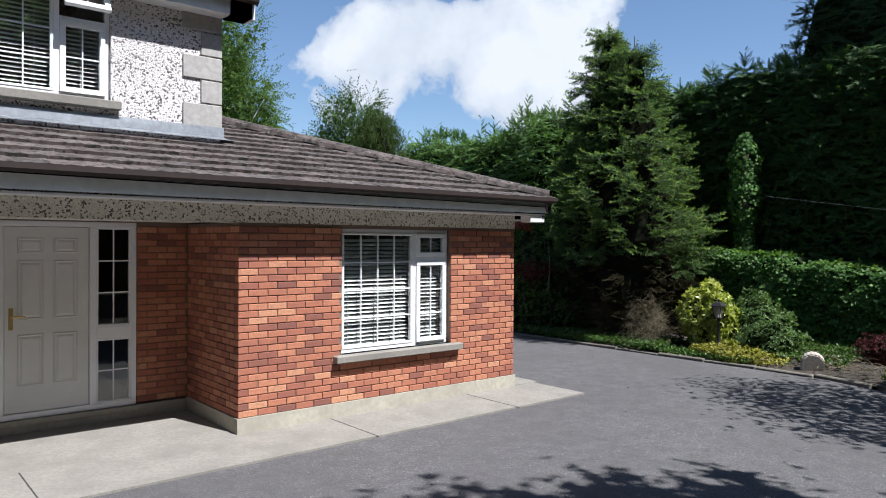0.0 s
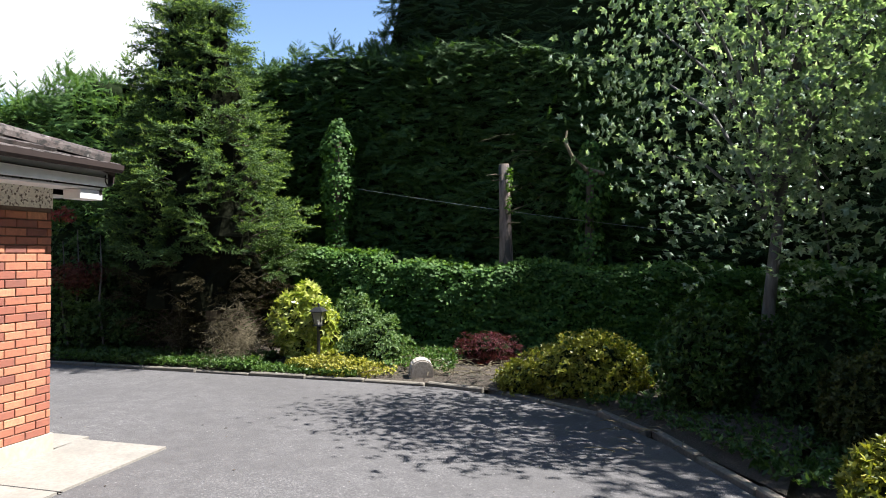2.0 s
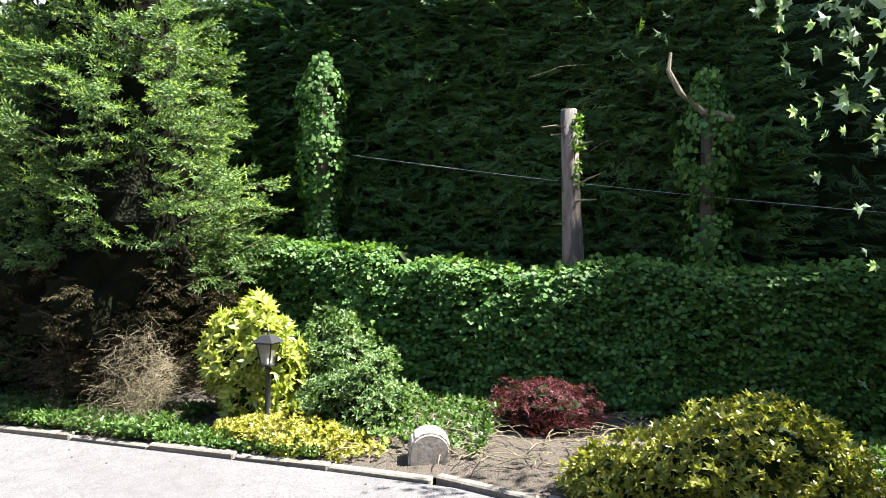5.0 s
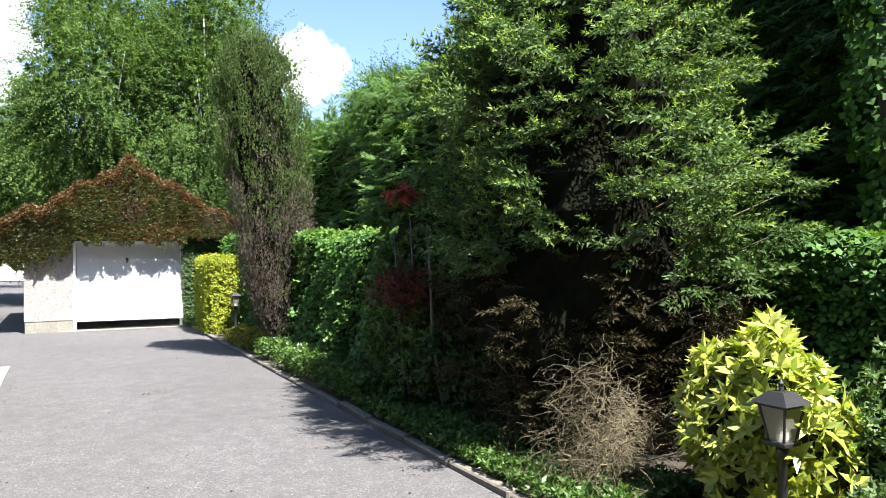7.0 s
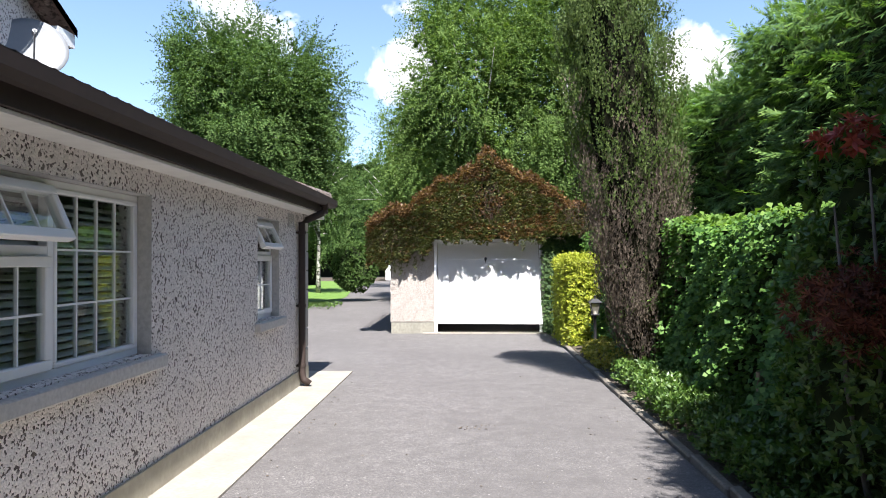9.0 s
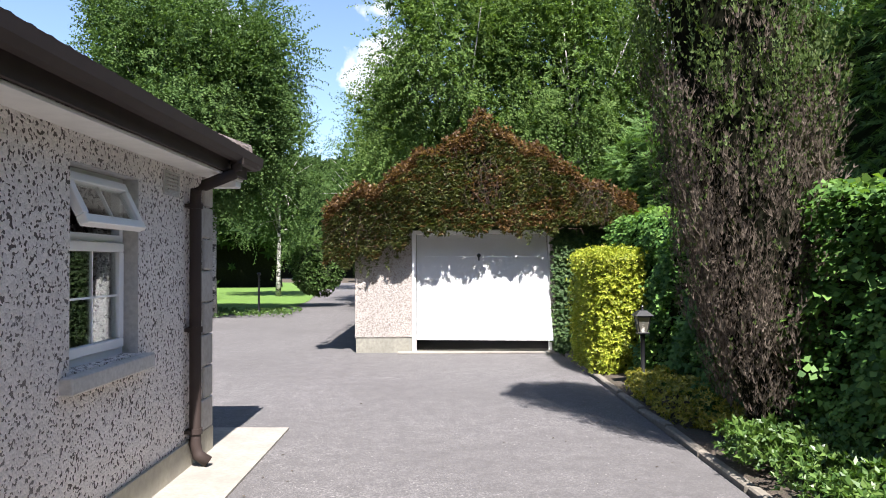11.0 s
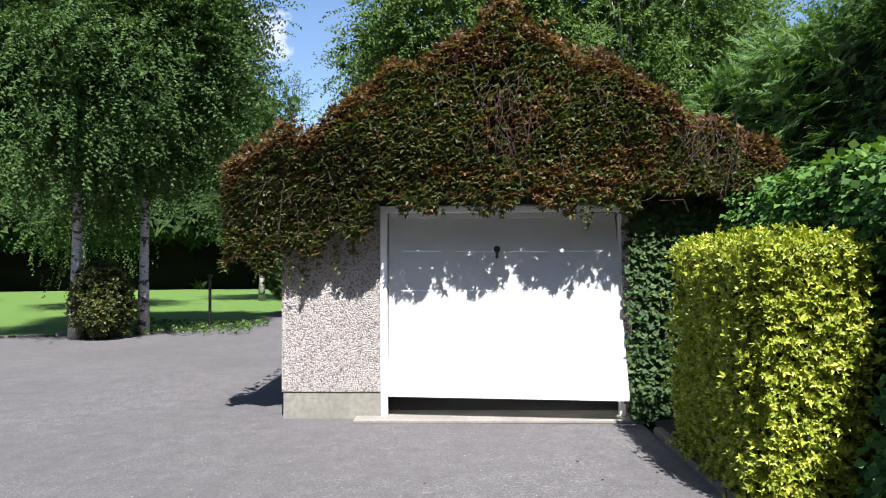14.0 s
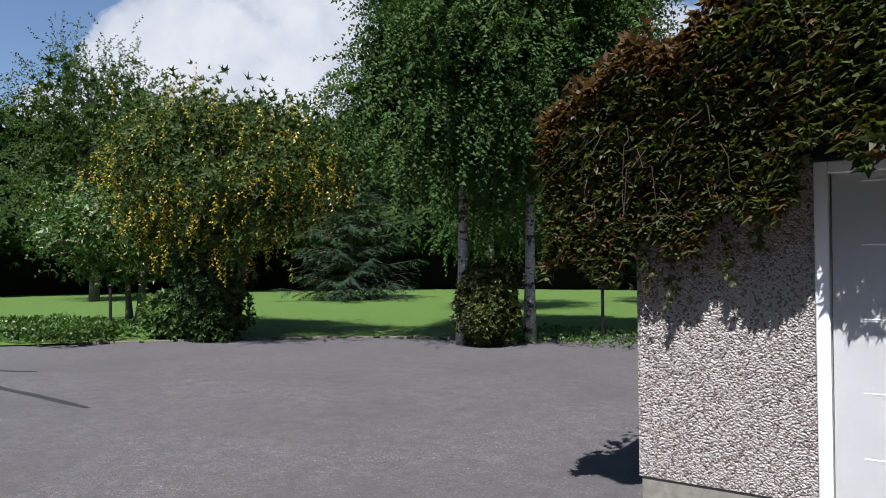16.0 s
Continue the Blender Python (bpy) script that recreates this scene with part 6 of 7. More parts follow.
spruce((5.3, 1.75, 0), 6.4, ([0.0, 0.9, 2.1, 3.6, 5.0, 6.0, 6.4], [1.0, 1.35, 1.6, 1.1, 0.56, 0.2, 0.04]), 15, 12, "green spruce with bright tips grown into its neighbour", 2)
layered_fir("fir_tree", (-20, 36.5, 0), 7.5, 3.4, 17, 10, L_FIR, "layered blue-green fir standing on the lawn", FAN, 0.75, 0.42, 3, 0.3, 0.4)

# dead lower growth of the spruce
def dead_shrub(cx, cy, wide, high, count, seed, label):
    bm = bmesh.new()
    pr = random.Random(seed)
    for i in range(count):
        a, e = pr.uniform(0, 6.28), pr.uniform(0.1, 1.5)
        k = pr.uniform(0.3, 0.95) * (1 + 0.3 * math.sin(3 * a + seed) + 0.2 * math.sin(5 * a))
        q = Vector((cx + wide * k * math.cos(a) * math.cos(e), cy + wide * k * math.sin(a) * math.cos(e), max(0.05, high * k * math.sin(e))))
        d = Vector((math.cos(a) + pr.gauss(0, 0.7), math.sin(a) + pr.gauss(0, 0.7), pr.gauss(0.1, 0.6))).normalized()
        pts = [q]
        for n_ in range(4):
            d = (d + Vector((pr.gauss(0, 0.6), pr.gauss(0, 0.6), pr.gauss(-0.14, 0.5)))).normalized()
            q = q + d * pr.uniform(0.035, 0.095)
            q.z = max(q.z, 0.04)
            pts.append(q.copy())
        tube(bm, pts, [0.0021, 0.002, 0.0017, 0.0013, 0.0009], 3, False)
    t = thing("dead_shrub", (cx, cy, 0), label, "shrub")
    part("dead_growth", bm, TWIG, t)
    for i in range(14):
        a = pr.uniform(0, 6.28)
        k = pr.uniform(0.5, 0.9)
        top_ = Vector((cx + wide * k * math.cos(a), cy + wide * k * math.sin(a), high * pr.uniform(0.2, 0.8)))
        foot = Vector((cx + pr.gauss(0, 0.08), cy + pr.gauss(0, 0.08), 0.02))
        bm = bmesh.new()
        tube(bm, [foot, foot.lerp(top_, 0.5) + Vector((0, 0, 0.15 * high)), top_], [0.012, 0.008, 0.004], 5, False)
        part("stem", bm, TWIG, t)


dead_shrub(4.72, 0.95, 0.48, 0.95, 1300, 1, "dome of bare brown dead twigs under the spruce")
dead_shrub(5.0, 2.1, 0.6, 1.3, 700, 2, "tangle of bare brown dead twigs under the spruce")

# columnar conifer beside the drive
t = thing("columnar_conifer", (4.75, 9.5, 0), "tall columnar conifer, green above and dead brown below", "tree")
bm = bmesh.new()
tube(bm, [(4.75, 9.5, 0), (4.62, 9.5, 1.4), (4.4, 9.5, 4.5)], [0.13, 0.11, 0.04], 8)
tube(bm, [(4.85, 9.55, 0), (4.8, 9.55, 2.0), (4.6, 9.5, 4.5)], [0.08, 0.06, 0.03], 8)
part("trunk", bm, BARK, t, smooth=True)


def column_radius(z):
    return np.interp(z, [0.0, 0.5, 1.2, 2.2, 3.3, 4.3, 5.0, 5.5, 5.8], [0.2, 0.34, 0.46, 0.56, 0.66, 0.7, 0.58, 0.34, 0.05])


plumes, per = 600, 44
z0 = rng.uniform(0.25, 5.2, plumes)
a0 = rng.uniform(0, 2 * math.pi, plumes)
r0 = rng.uniform(0.72, 1.12, plumes)
high = rng.uniform(0.3, 0.65, plumes)
u = rng.random((plumes, per))
spin = rng.uniform(0, 2 * math.pi, (plumes, per))
fat = 0.1 * np.sin(np.clip(u, 0.03, 1) * 2.9) ** 0.7 + 0.012
zc = z0[:, None] + high[:, None] * u
flare = r0[:, None] * column_radius(zc) * (1 + 0.1 * u)
p = np.stack([4.78 - 0.1 * zc + flare * np.cos(a0)[:, None] + fat * np.cos(spin), 9.5 + flare * np.sin(a0)[:, None] + fat * np.sin(spin), zc], -1).reshape(-1, 3)
dr = np.stack([np.cos(spin), np.sin(spin), 0 * spin], -1).reshape(-1, 3)
d = dr * 0.4 + np.array([0, 0, 1.0]) + rng.normal(size=p.shape) * 0.22
dead = np.repeat(z0 < 2.75 + 0.9 * rng.normal(size=plumes) * 0.6, per) & (rng.random(len(p)) < 0.95)
part("green_growth", small_leaves("green_growth", scatter(feather(2, 38, 0.5, 0.22, 0.0, 0.17), p[~dead], d[~dead], dr[~dead] + rng.normal(size=((~dead).sum(), 3)) * 0.4, rng.uniform(0.05, 0.105, (~dead).sum()))), L_JUN, t)
part("dry_growth", small_leaves("dry_growth", scatter(feather(2, 30, 0.45, 0.085, 0.0, 0.075), p[dead], d[dead] * np.array([1, 1, 1.2]), dr[dead] + rng.normal(size=(dead.sum(), 3)) * 0.4, rng.uniform(0.06, 0.15, dead.sum()))), L_DEAD, t, "dry brown-grey dead sprays")
# near-black core: shade inside the column put into its colour
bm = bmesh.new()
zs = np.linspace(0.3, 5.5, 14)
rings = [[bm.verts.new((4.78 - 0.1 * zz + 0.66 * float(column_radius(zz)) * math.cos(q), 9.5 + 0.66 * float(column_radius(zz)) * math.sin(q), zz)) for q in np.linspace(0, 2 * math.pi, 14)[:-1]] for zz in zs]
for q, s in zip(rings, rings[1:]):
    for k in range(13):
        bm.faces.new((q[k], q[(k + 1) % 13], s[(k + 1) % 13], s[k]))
part("dark_core", bm, DIM, t)

# ---- shrubs and ground plants ----
bush("spotted_laurel", (5.2, -0.02, 0.62), (0.42, 0.5, 0.62), ROSE, 0.112, 850, L_LAUREL, "bright yellow-green spotted laurel with large leaves", seed=3, shell=0.5, bump=0.3)
bush("variegated_shrub", (5.7, -0.72, 0.55), (0.42, 0.42, 0.62), TUFT, 0.055, 2200, L_VARIEG, "pale variegated shrub with small leaves", seed=4, bump=0.4, shell=0.5)
bush("variegated_shrub", (5.2, -1.25, 0.32), (0.5, 0.5, 0.45), TUFT, 0.05, 2800, L_VARIEG, "low spreading pale green shrub", seed=5, bump=0.42, shell=0.5)
bush("golden_shrub", (4.05, -4.6, 0.27), (0.62, 0.78, 0.5), TUFT, 0.055, 3400, L_EUON, "rounded golden-yellow evergreen shrub at the drive edge", seed=6, bump=0.25)
bush("golden_shrub", (4.1, -3.85, 0.15), (0.35, 0.5, 0.26), TUFT, 0.055, 1300, L_EUON, "low golden-yellow evergreen shrub at the drive edge", seed=7, bump=0.25)
bush("red_maple", (5.6, -2.95, 0.33), (0.34, 0.48, 0.25), rosette(7, 1.0, 0.16, 1.5), 0.05, 1500, L_RED, "low dark red cut-leaved maple", "shrub", seed=8, bump=0.3, up_lean=-0.1)
pieris = bush("pieris_shrub", (5.0, 4.3, 1.2), (0.55, 0.85, 1.3), TUFT, 0.075, 3000, L_COVER, "tall evergreen shrub with red young shoots and bare stems", seed=9, bump=0.3)
p, o = ball_points(38, (4.72, 4.32, 2.46), (0.2, 0.22, 0.1), seed=42, shell=0.9)
part("red_growth", leaves_mesh("red_growth", scatter(ROSE, p, o + np.array([0, 0, 0.6]), rand_dirs(len(p)), 0.085)), L_PIERIS, pieris, "bright red young shoots")
for px, py, pz in ((4.55, 3.4, 2.1), (4.6, 3.9, 2.2), (4.5, 4.1, 2.0)):
    bm = bmesh.new()
    tube(bm, [(px + 0.25, py + 0.1, 0.1), (px + 0.12, py + 0.12, 0.9), (px + 0.04, py, 1.5), (px, py, pz)], [0.022, 0.018, 0.013, 0.006], 7, False)
    part("stem", bm, GREY_BARK, pieris, "pale bare stem")
bush("red_maple", (4.5, 3.8, 1.42), (0.32, 0.4, 0.24), rosette(7, 1.0, 0.22, 1.5), 0.06, 520, L_RUST, "dark red cut-leaved maple beside the evergreen shrub", seed=41, bump=0.4, up_lean=-0.2, core=False, shell=0.7)
bush("dark_shrub", (5.3, 3.6, 0.7), (0.7, 0.8, 0.8), TUFT, 0.09, 1800, L_DARK, "dark evergreen shrub in the shade of the spruce", seed=10)
bush("dark_shrub", (3.2, -5.95, 0.62), (0.46, 0.5, 0.74), TUFT, 0.07, 2200, L_COVER, "dark evergreen shrub under the trees", seed=11)
bush("dark_shrub", (2.95, -7.0, 0.62), (0.6, 0.6, 0.72), TUFT, 0.07, 2400, L_DARK, "dark evergreen shrub under the trees", seed=12)
bush("clipped_bush", (1.9, -7.3, 0.45), (0.45, 0.45, 0.55), TUFT, 0.06, 1900, L_YEW, "clipped dark green bush at the edge of the bed", seed=13)
bush("golden_shrub", (-0.05, -7.0, 0.26), (0.5, 0.45, 0.34), TUFT, 0.06, 1600, L_EUON, "golden-yellow evergreen shrub beside the drive", seed=14)
bush("clipped_bush", (-5.35, 24.2, 0.75), (0.62, 0.62, 0.85), TUFT, 0.09, 2200, L_YEW, "rounded clipped bush between two birch trunks", seed=15)
bush("dark_shrub", (-11.1, 22.0, 1.0), (0.8, 0.7, 1.3), TUFT, 0.11, 2200, L_DARK, "tall dark shrub round the laburnum stems", seed=46, bump=0.35)
bush("dark_shrub", (-12.0, 21.9, 0.5), (1.0, 0.7, 0.6), TUFT, 0.12, 1500, L_COVER, "low dark shrub at the foot of the laburnum", seed=16)
bush("lawn_shrub", (-2.6, 30.5, 1.5), (1.0, 1.0, 1.1), TUFT, 0.12, 1700, L_BIRCH, "light green leafy shrub on the lawn", seed=17)
bush("yellow_heather", (4.58, -0.85, 0.1), (0.36, 0.85, 0.16), TUFT, 0.045, 2200, L_YCOV, "low yellow ground-cover mound at the kerb", seed=18, core=False, bump=0.45, shell=0.6)
bush("yellow_heather", (4.62, 11.3, 0.14), (0.38, 1.5, 0.24), TUFT, 0.05, 2600, L_YCOV, "low yellow-green heather mound along the kerb", seed=19, core=False)

# box-shaped golden privet
t = thing("privet_hedge", (4.55, 13.95, 0), "clipped golden privet block beside the garage", "hedge")
X0, X1, Y0, Y1, ZT = 4.21, 4.88, 13.65, 15.3, 1.74
# dark box inside the block, shade between leaves put into its colour
part("dark_core", boxes([(X0 + 0.07, Y0 + 0.07, 0, X1 - 0.07, Y1 - 0.07, ZT - 0.08)]), CORE, t)
v = []
for cnt, fx in ((3300, "s"), (3600, "w"), (1300, "t"), (300, "n")):
    a, b = rng.random(cnt), rng.random(cnt)
    if fx == "s":
        p, o_ = np.stack([X0 + (X1 - X0) * a, Y0 + 0.06 * rng.normal(size=cnt), 0.05 + (ZT - 0.05) * b], -1), (0, -1.0, 0)
    elif fx == "w":
        p, o_ = np.stack([X0 + 0.05 * rng.normal(size=cnt), Y0 + (Y1 - Y0) * a, 0.05 + (ZT - 0.05) * b], -1), (-1.0, 0, 0)
    elif fx == "t":
        p, o_ = np.stack([X0 + (X1 - X0) * a, Y0 + (Y1 - Y0) * b, ZT + 0.04 * rng.normal(size=cnt)], -1), (0, 0, 1.0)
    else:
        p, o_ = np.stack([X1 + 0.05 * rng.normal(size=cnt), Y0 + (Y1 - Y0) * a, 0.05 + (ZT - 0.05) * b], -1), (1.0, 0, 0)
    v.append(scatter(TUFT, p, np.array(o_) + np.array([0, 0, 0.5]) + rng.normal(size=p.shape) * 0.45, rand_dirs(cnt) + np.array([0, 0, 0.8]), rng.uniform(0.034, 0.058, cnt)))
part("foliage", leaves_mesh("foliage", *v), L_PRIVET, t)


def cover(name, x0, x1, y0, y1, n, mat, size, label, z=0.1, wob=0.06):
    x, y = rng.uniform(x0, x1, n), rng.uniform(y0, y1, n)
    k = lumps(np.stack([x, y, 0 * x], -1), 2.2, 31) + rng.random(n) > -0.1
    k &= (x > 4.2) | (y > 0) | (y < np.interp(x, [0.2, 1.98, 3.06, 3.83, 4.2], [-6.32, -5.53, -4.77, -3.64, -2.6]) - 0.22)
    x, y = x[k], y[k]
    zz = z + 0.06 * np.clip((x - 4.2), 0, 1.5) + wob * rng.random(len(x))
    p = np.stack([x, y, zz], -1)
    t = part(name, leaves_mesh(name, scatter(TUFT, p, rng.normal(size=p.shape) * 0.6 + np.array([-0.2, 0, 0.8]), rand_dirs(len(p)) + np.array([0, 0, 1.0]), size * rng.uniform(0.6, 1.3, len(p)))), mat)
    return tagged(t, label, "ground cover", kind="stuff")


cover("ground_cover", 4.2, 5.1, 4.6, 9.3, 6200, L_COVER, 0.062, "thick bright green ground cover along the kerb", 0.1, 0.26)
cover("ground_cover", 4.2, 5.1, 0.4, 4.6, 5200, L_COVER, 0.055, "green ground cover in the shaded bed", 0.06, 0.12)
cover("ground_cover", 4.22, 4.6, -1.3, 0.8, 1300, L_COVER, 0.05, "small green plants along the kerb", 0.05, 0.06)
cover("ground_cover", 4.6, 6.4, -2.6, -0.9, 1100, L_COVER, 0.06, "small green weeds in the bed", 0.1, 0.08)
cover("ground_cover", 0.6, 6.0, -8.5, -4.6, 6000, L_COVER, 0.065, "patchy green ground cover under the trees", 0.08, 0.06)
cover("border_plants", -16.5, -12.3, 19.2, 21.5, 2200, L_COVER, 0.11, "low green border plants at the lawn edge", 0.1, 0.3)
cover("border_plants", -6.2, -2.5, 24.7, 27.5, 900, L_COVER, 0.07, "low plants and litter under the birches", 0.05, 0.1)

# litter and dry twigs in the bed
bm = bmesh.new()
pr = random.Random(17)
for i in range(700):
    if i < 380:
        q = Vector((pr.uniform(4.4, 6.4), pr.uniform(-4.0, -1.2), 0))
    else:
        q = Vector((pr.uniform(1.2, 5.5), pr.uniform(-8.2, -5.0), 0))
    q.z = 0.08 + 0.1 * max(0, min(1, (q.x - 4.2) / 1.0)) + pr.uniform(0, 0.04)
    a, ln = pr.uniform(0, 6.28), pr.uniform(0.08, 0.35)
    d = Vector((math.cos(a), math.sin(a), pr.uniform(-0.1, 0.3)))
    tube(bm, [q, q + d * ln * 0.5 + Vector((0, 0, 0.02)), q + d * ln], [0.006, 0.005, 0.002], 4, False)
tagged(part("dry_twigs", bm, TWIG), "scattered dry brown twigs on the soil", "twigs", kind="stuff")

# fallen leaves and bits on the drive
n = 420
x, y = rng.uniform(-5.5, 4.0, n), rng.uniform(-6.0, 16.0, n)
x[:90], y[:90] = 3.95 - np.abs(rng.normal(0, 0.25, 90)), rng.uniform(-2.0, 16.0, 90)
x[90:120], y[90:120] = 2.31 + rng.normal(0, 0.12, 30), 7.0 + rng.normal(0, 0.07, 30)
x[120:190], y[120:190] = 0.62 + np.abs(rng.normal(0, 0.12, 70)), rng.uniform(0.0, 10.0, 70)
ok = ~((x < 0.55) & (y > -1.0))
x, y = x[ok], y[ok]
p = np.stack([x, y, 0.006 + 0 * x], -1)
d = rng.normal(size=p.shape) * np.array([1, 1, 0.08])
litter = scatter(np.array([leaf((0, 0, 0), (1, 0, 0.05), (0, 0, 1), 1.0, 0.55)]), p, d, rng.normal(size=p.shape) * 0.15 + np.array([0, 0, 1.0]), rng.uniform(0.012, 0.04, len(p)))
tagged(part("leaf_litter", leaves_mesh("leaf_litter", litter), L_DEAD), "scattered dry brown leaves and bits on the tarmac", "leaf litter", kind="stuff")

# woods round the garden
def woods(name, centre, radius, a0, a1, height, n, label, depth=3.0, seed=0, mat=None, size=0.55):
    a = rng.uniform(a0, a1, n)
    z = height * rng.random(n) ** 0.8
    w = np.stack([np.cos(a) * 9, np.sin(a) * 9, 0 * a], -1)
    z = np.where((z < 2.8) & (rng.random(n) < 0.97), 2.8 + 3 * rng.random(n), z)
    zt = z * (1 + 0.18 * lumps(w, 1.3, seed))
    rr = radius + 2.6 * np.clip((3.4 - z) / 1.4, 0, 1) + 0.12 * z + 1.3 * lumps(np.stack([w[:, 0], w[:, 1], z * 0.6], -1), 0.9, seed + 1) + rng.random(n)
    p = np.stack([centre[0] + np.cos(a) * rr, centre[1] + np.sin(a) * rr, zt], -1)
    o = np.stack([-np.cos(a), -np.sin(a), 0.4 + 0 * a], -1)
    t = thing(name, (centre[0], centre[1], 0), label, "woodland")
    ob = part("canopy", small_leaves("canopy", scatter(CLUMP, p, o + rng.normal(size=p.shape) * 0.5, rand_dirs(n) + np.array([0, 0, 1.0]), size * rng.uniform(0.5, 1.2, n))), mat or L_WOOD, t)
    tagged(ob, kind="stuff")
    # near-black sheet behind the canopy; the wood's shade is put into its colour
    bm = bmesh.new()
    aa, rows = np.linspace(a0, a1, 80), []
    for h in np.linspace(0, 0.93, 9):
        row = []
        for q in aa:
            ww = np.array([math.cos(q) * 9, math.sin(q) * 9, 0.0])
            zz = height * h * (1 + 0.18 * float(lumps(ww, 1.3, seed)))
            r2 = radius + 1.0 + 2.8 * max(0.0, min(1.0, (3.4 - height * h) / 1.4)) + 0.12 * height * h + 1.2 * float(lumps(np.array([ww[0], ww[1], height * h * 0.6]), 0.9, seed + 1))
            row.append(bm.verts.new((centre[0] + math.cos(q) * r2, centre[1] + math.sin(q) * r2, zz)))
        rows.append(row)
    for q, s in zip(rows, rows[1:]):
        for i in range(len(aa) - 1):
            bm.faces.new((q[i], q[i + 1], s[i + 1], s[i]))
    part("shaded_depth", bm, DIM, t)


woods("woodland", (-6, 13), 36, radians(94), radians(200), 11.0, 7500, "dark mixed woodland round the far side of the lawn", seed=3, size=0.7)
# added mostly out of view; height chosen to cut sky light on the front
woods("woodland", (-4, 2), 19, radians(193), radians(322), 13.5, 2600, "tall trees round the front garden, mostly unseen, cutting sky light", seed=5, size=1.0)
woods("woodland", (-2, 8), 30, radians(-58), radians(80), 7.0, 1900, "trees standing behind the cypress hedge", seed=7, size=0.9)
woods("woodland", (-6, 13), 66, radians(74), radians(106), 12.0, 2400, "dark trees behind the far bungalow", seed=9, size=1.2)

# cut trunk, ivy pillars and the wire
t = thing("tree_stump", (6.95, -2.95, 0), "tall cut tree trunk with pale sawn top", "tree stump")
bm = bmesh.new()
tube(bm, [(6.9, -3.08, 0.1), (6.92, -3.03, 1.0), (6.94, -2.99, 1.7), (6.96, -2.97, 2.2), (6.98, -2.95, 2.7), (6.97, -2.93, 3.4)], [0.15, 0.135, 0.125, 0.11, 0.1, 0.092], 14)
part("trunk", bm, STUMP_BARK, t, smooth=True)
bm = bmesh.new()
tube(bm, [(6.97, -2.93, 3.395), (6.97, -2.93, 3.412)], 0.09, 14)
part("sawn_top", bm, CUT, t, "pale freshly sawn wood")
pr = random.Random(31)
for z, side, ln in ((3.2, 1, 0.32), (3.1, 1, 0.22), (2.95, -1, 0.3), (2.5, -1, 0.5), (2.35, -1, 0.35), (2.1, 1, 0.2)):
    bm = bmesh.new()
    q = Vector((6.92, -2.95, z))
    way = Vector((-0.35, side * 0.8, pr.uniform(0.0, 0.5))).normalized()
    tube(bm, [q, q + way * ln * 0.5 + Vector((0, 0, 0.02)), q + way * ln], [0.016, 0.011, 0.004], 6, False)
    part("branch_stub", bm, TWIG, t)
m = 46
pp = np.stack([6.86 + 0.03 * rng.normal(size=m), -3.04 + 0.03 * rng.normal(size=m), 3.3 - 0.8 * rng.random(m) ** 1.6], -1)
part("ivy_growth", leaves_mesh("ivy_growth", scatter(TUFT, pp, rand_dirs(m) + np.array([-0.8, -0.3, 0]), rand_dirs(m), 0.06)), L_IVYL, t)
for (px, py, zt, wd, nn) in ((7.05, 0.25, 4.35, 0.31, 1000), (7.15, -4.4, 3.8, 0.36, 650)):
    t = thing("ivy_pillar", (px, py, 0), "dead trunk wrapped in green ivy", "climbing plant")
    bm = bmesh.new()
    tube(bm, [(px, py, 0), (px, py, zt * 0.95)], [0.12, 0.06], 8)
    part("trunk", bm, BARK, t)
    zz = rng.uniform(0.8, zt, nn)
    a = rng.uniform(0, 6.28, nn)
    rr = wd * (0.72 + 0.3 * np.clip((zz - 2.4) / 1.2, -0.6, 1) + 0.4 * lumps(np.stack([0 * zz, 0 * zz, zz], -1), 3, 5)) * np.clip((zt + 0.1 - zz) / 0.7, 0.15, 1)
    pp = np.stack([px + rr * np.cos(a), py + rr * np.sin(a), zz], -1)
    oo = np.stack([np.cos(a), np.sin(a), 0 * a], -1)
    part("foliage", leaves_mesh("foliage", scatter(IVY_PATCH * np.array([1, 1, -1]), pp, oo + rng.normal(size=pp.shape) * 0.3, rng.normal(size=pp.shape) * 0.3 + np.array([0, 0, 1.0]), rng.uniform(0.12, 0.2, nn))), L_IVY, t)
bm = bmesh.new()
wire = [(7.0, -0.2 - 6.4 * u, 3.02 - 0.87 * u - 0.05 * 4 * u * (1 - u)) for u in np.linspace(0, 1, 14)]
tube(bm, wire, 0.0026, 5)
t = tagged(part("wire", bm, plain("wire_grey", (0.35, 0.35, 0.34), 0.5, 0.6, 10, 0.1, 0.0)), "thin grey wire strung between the trunks", "wire")
bm = bmesh.new()
pr = random.Random(23)
for i in range(30):
    q = Vector((7.3 + pr.uniform(-0.1, 0.35), pr.uniform(-4.6, -3.1), pr.uniform(1.9, 4.1)))
    d = Vector((pr.uniform(-0.6, 0.1), pr.choice((-1, 1)) * pr.uniform(0.3, 1), pr.uniform(-0.5, 0.35))).normalized()
    pts = [q]
    for k in range(4):
        d = (d + Vector((pr.gauss(0, 0.3), pr.gauss(0, 0.35), pr.gauss(-0.08, 0.3)))).normalized()
        pts.append(pts[-1] + d * pr.uniform(0.08, 0.22))
    tube(bm, pts, [0.004, 0.0035, 0.003, 0.002, 0.0015], 4, False)
tube(bm, [(6.95, -4.02, 3.95), (6.9, -4.0, 3.75), (6.85, -4.12, 3.5), (6.87, -4.35, 3.28), (6.95, -4.65, 3.2)], [0.018, 0.028, 0.035, 0.038, 0.04], 8)
tagged(part("dead_branches", bm, TWIG), "bare grey dead branches in the gap of the hedge", "branches", kind="stuff")


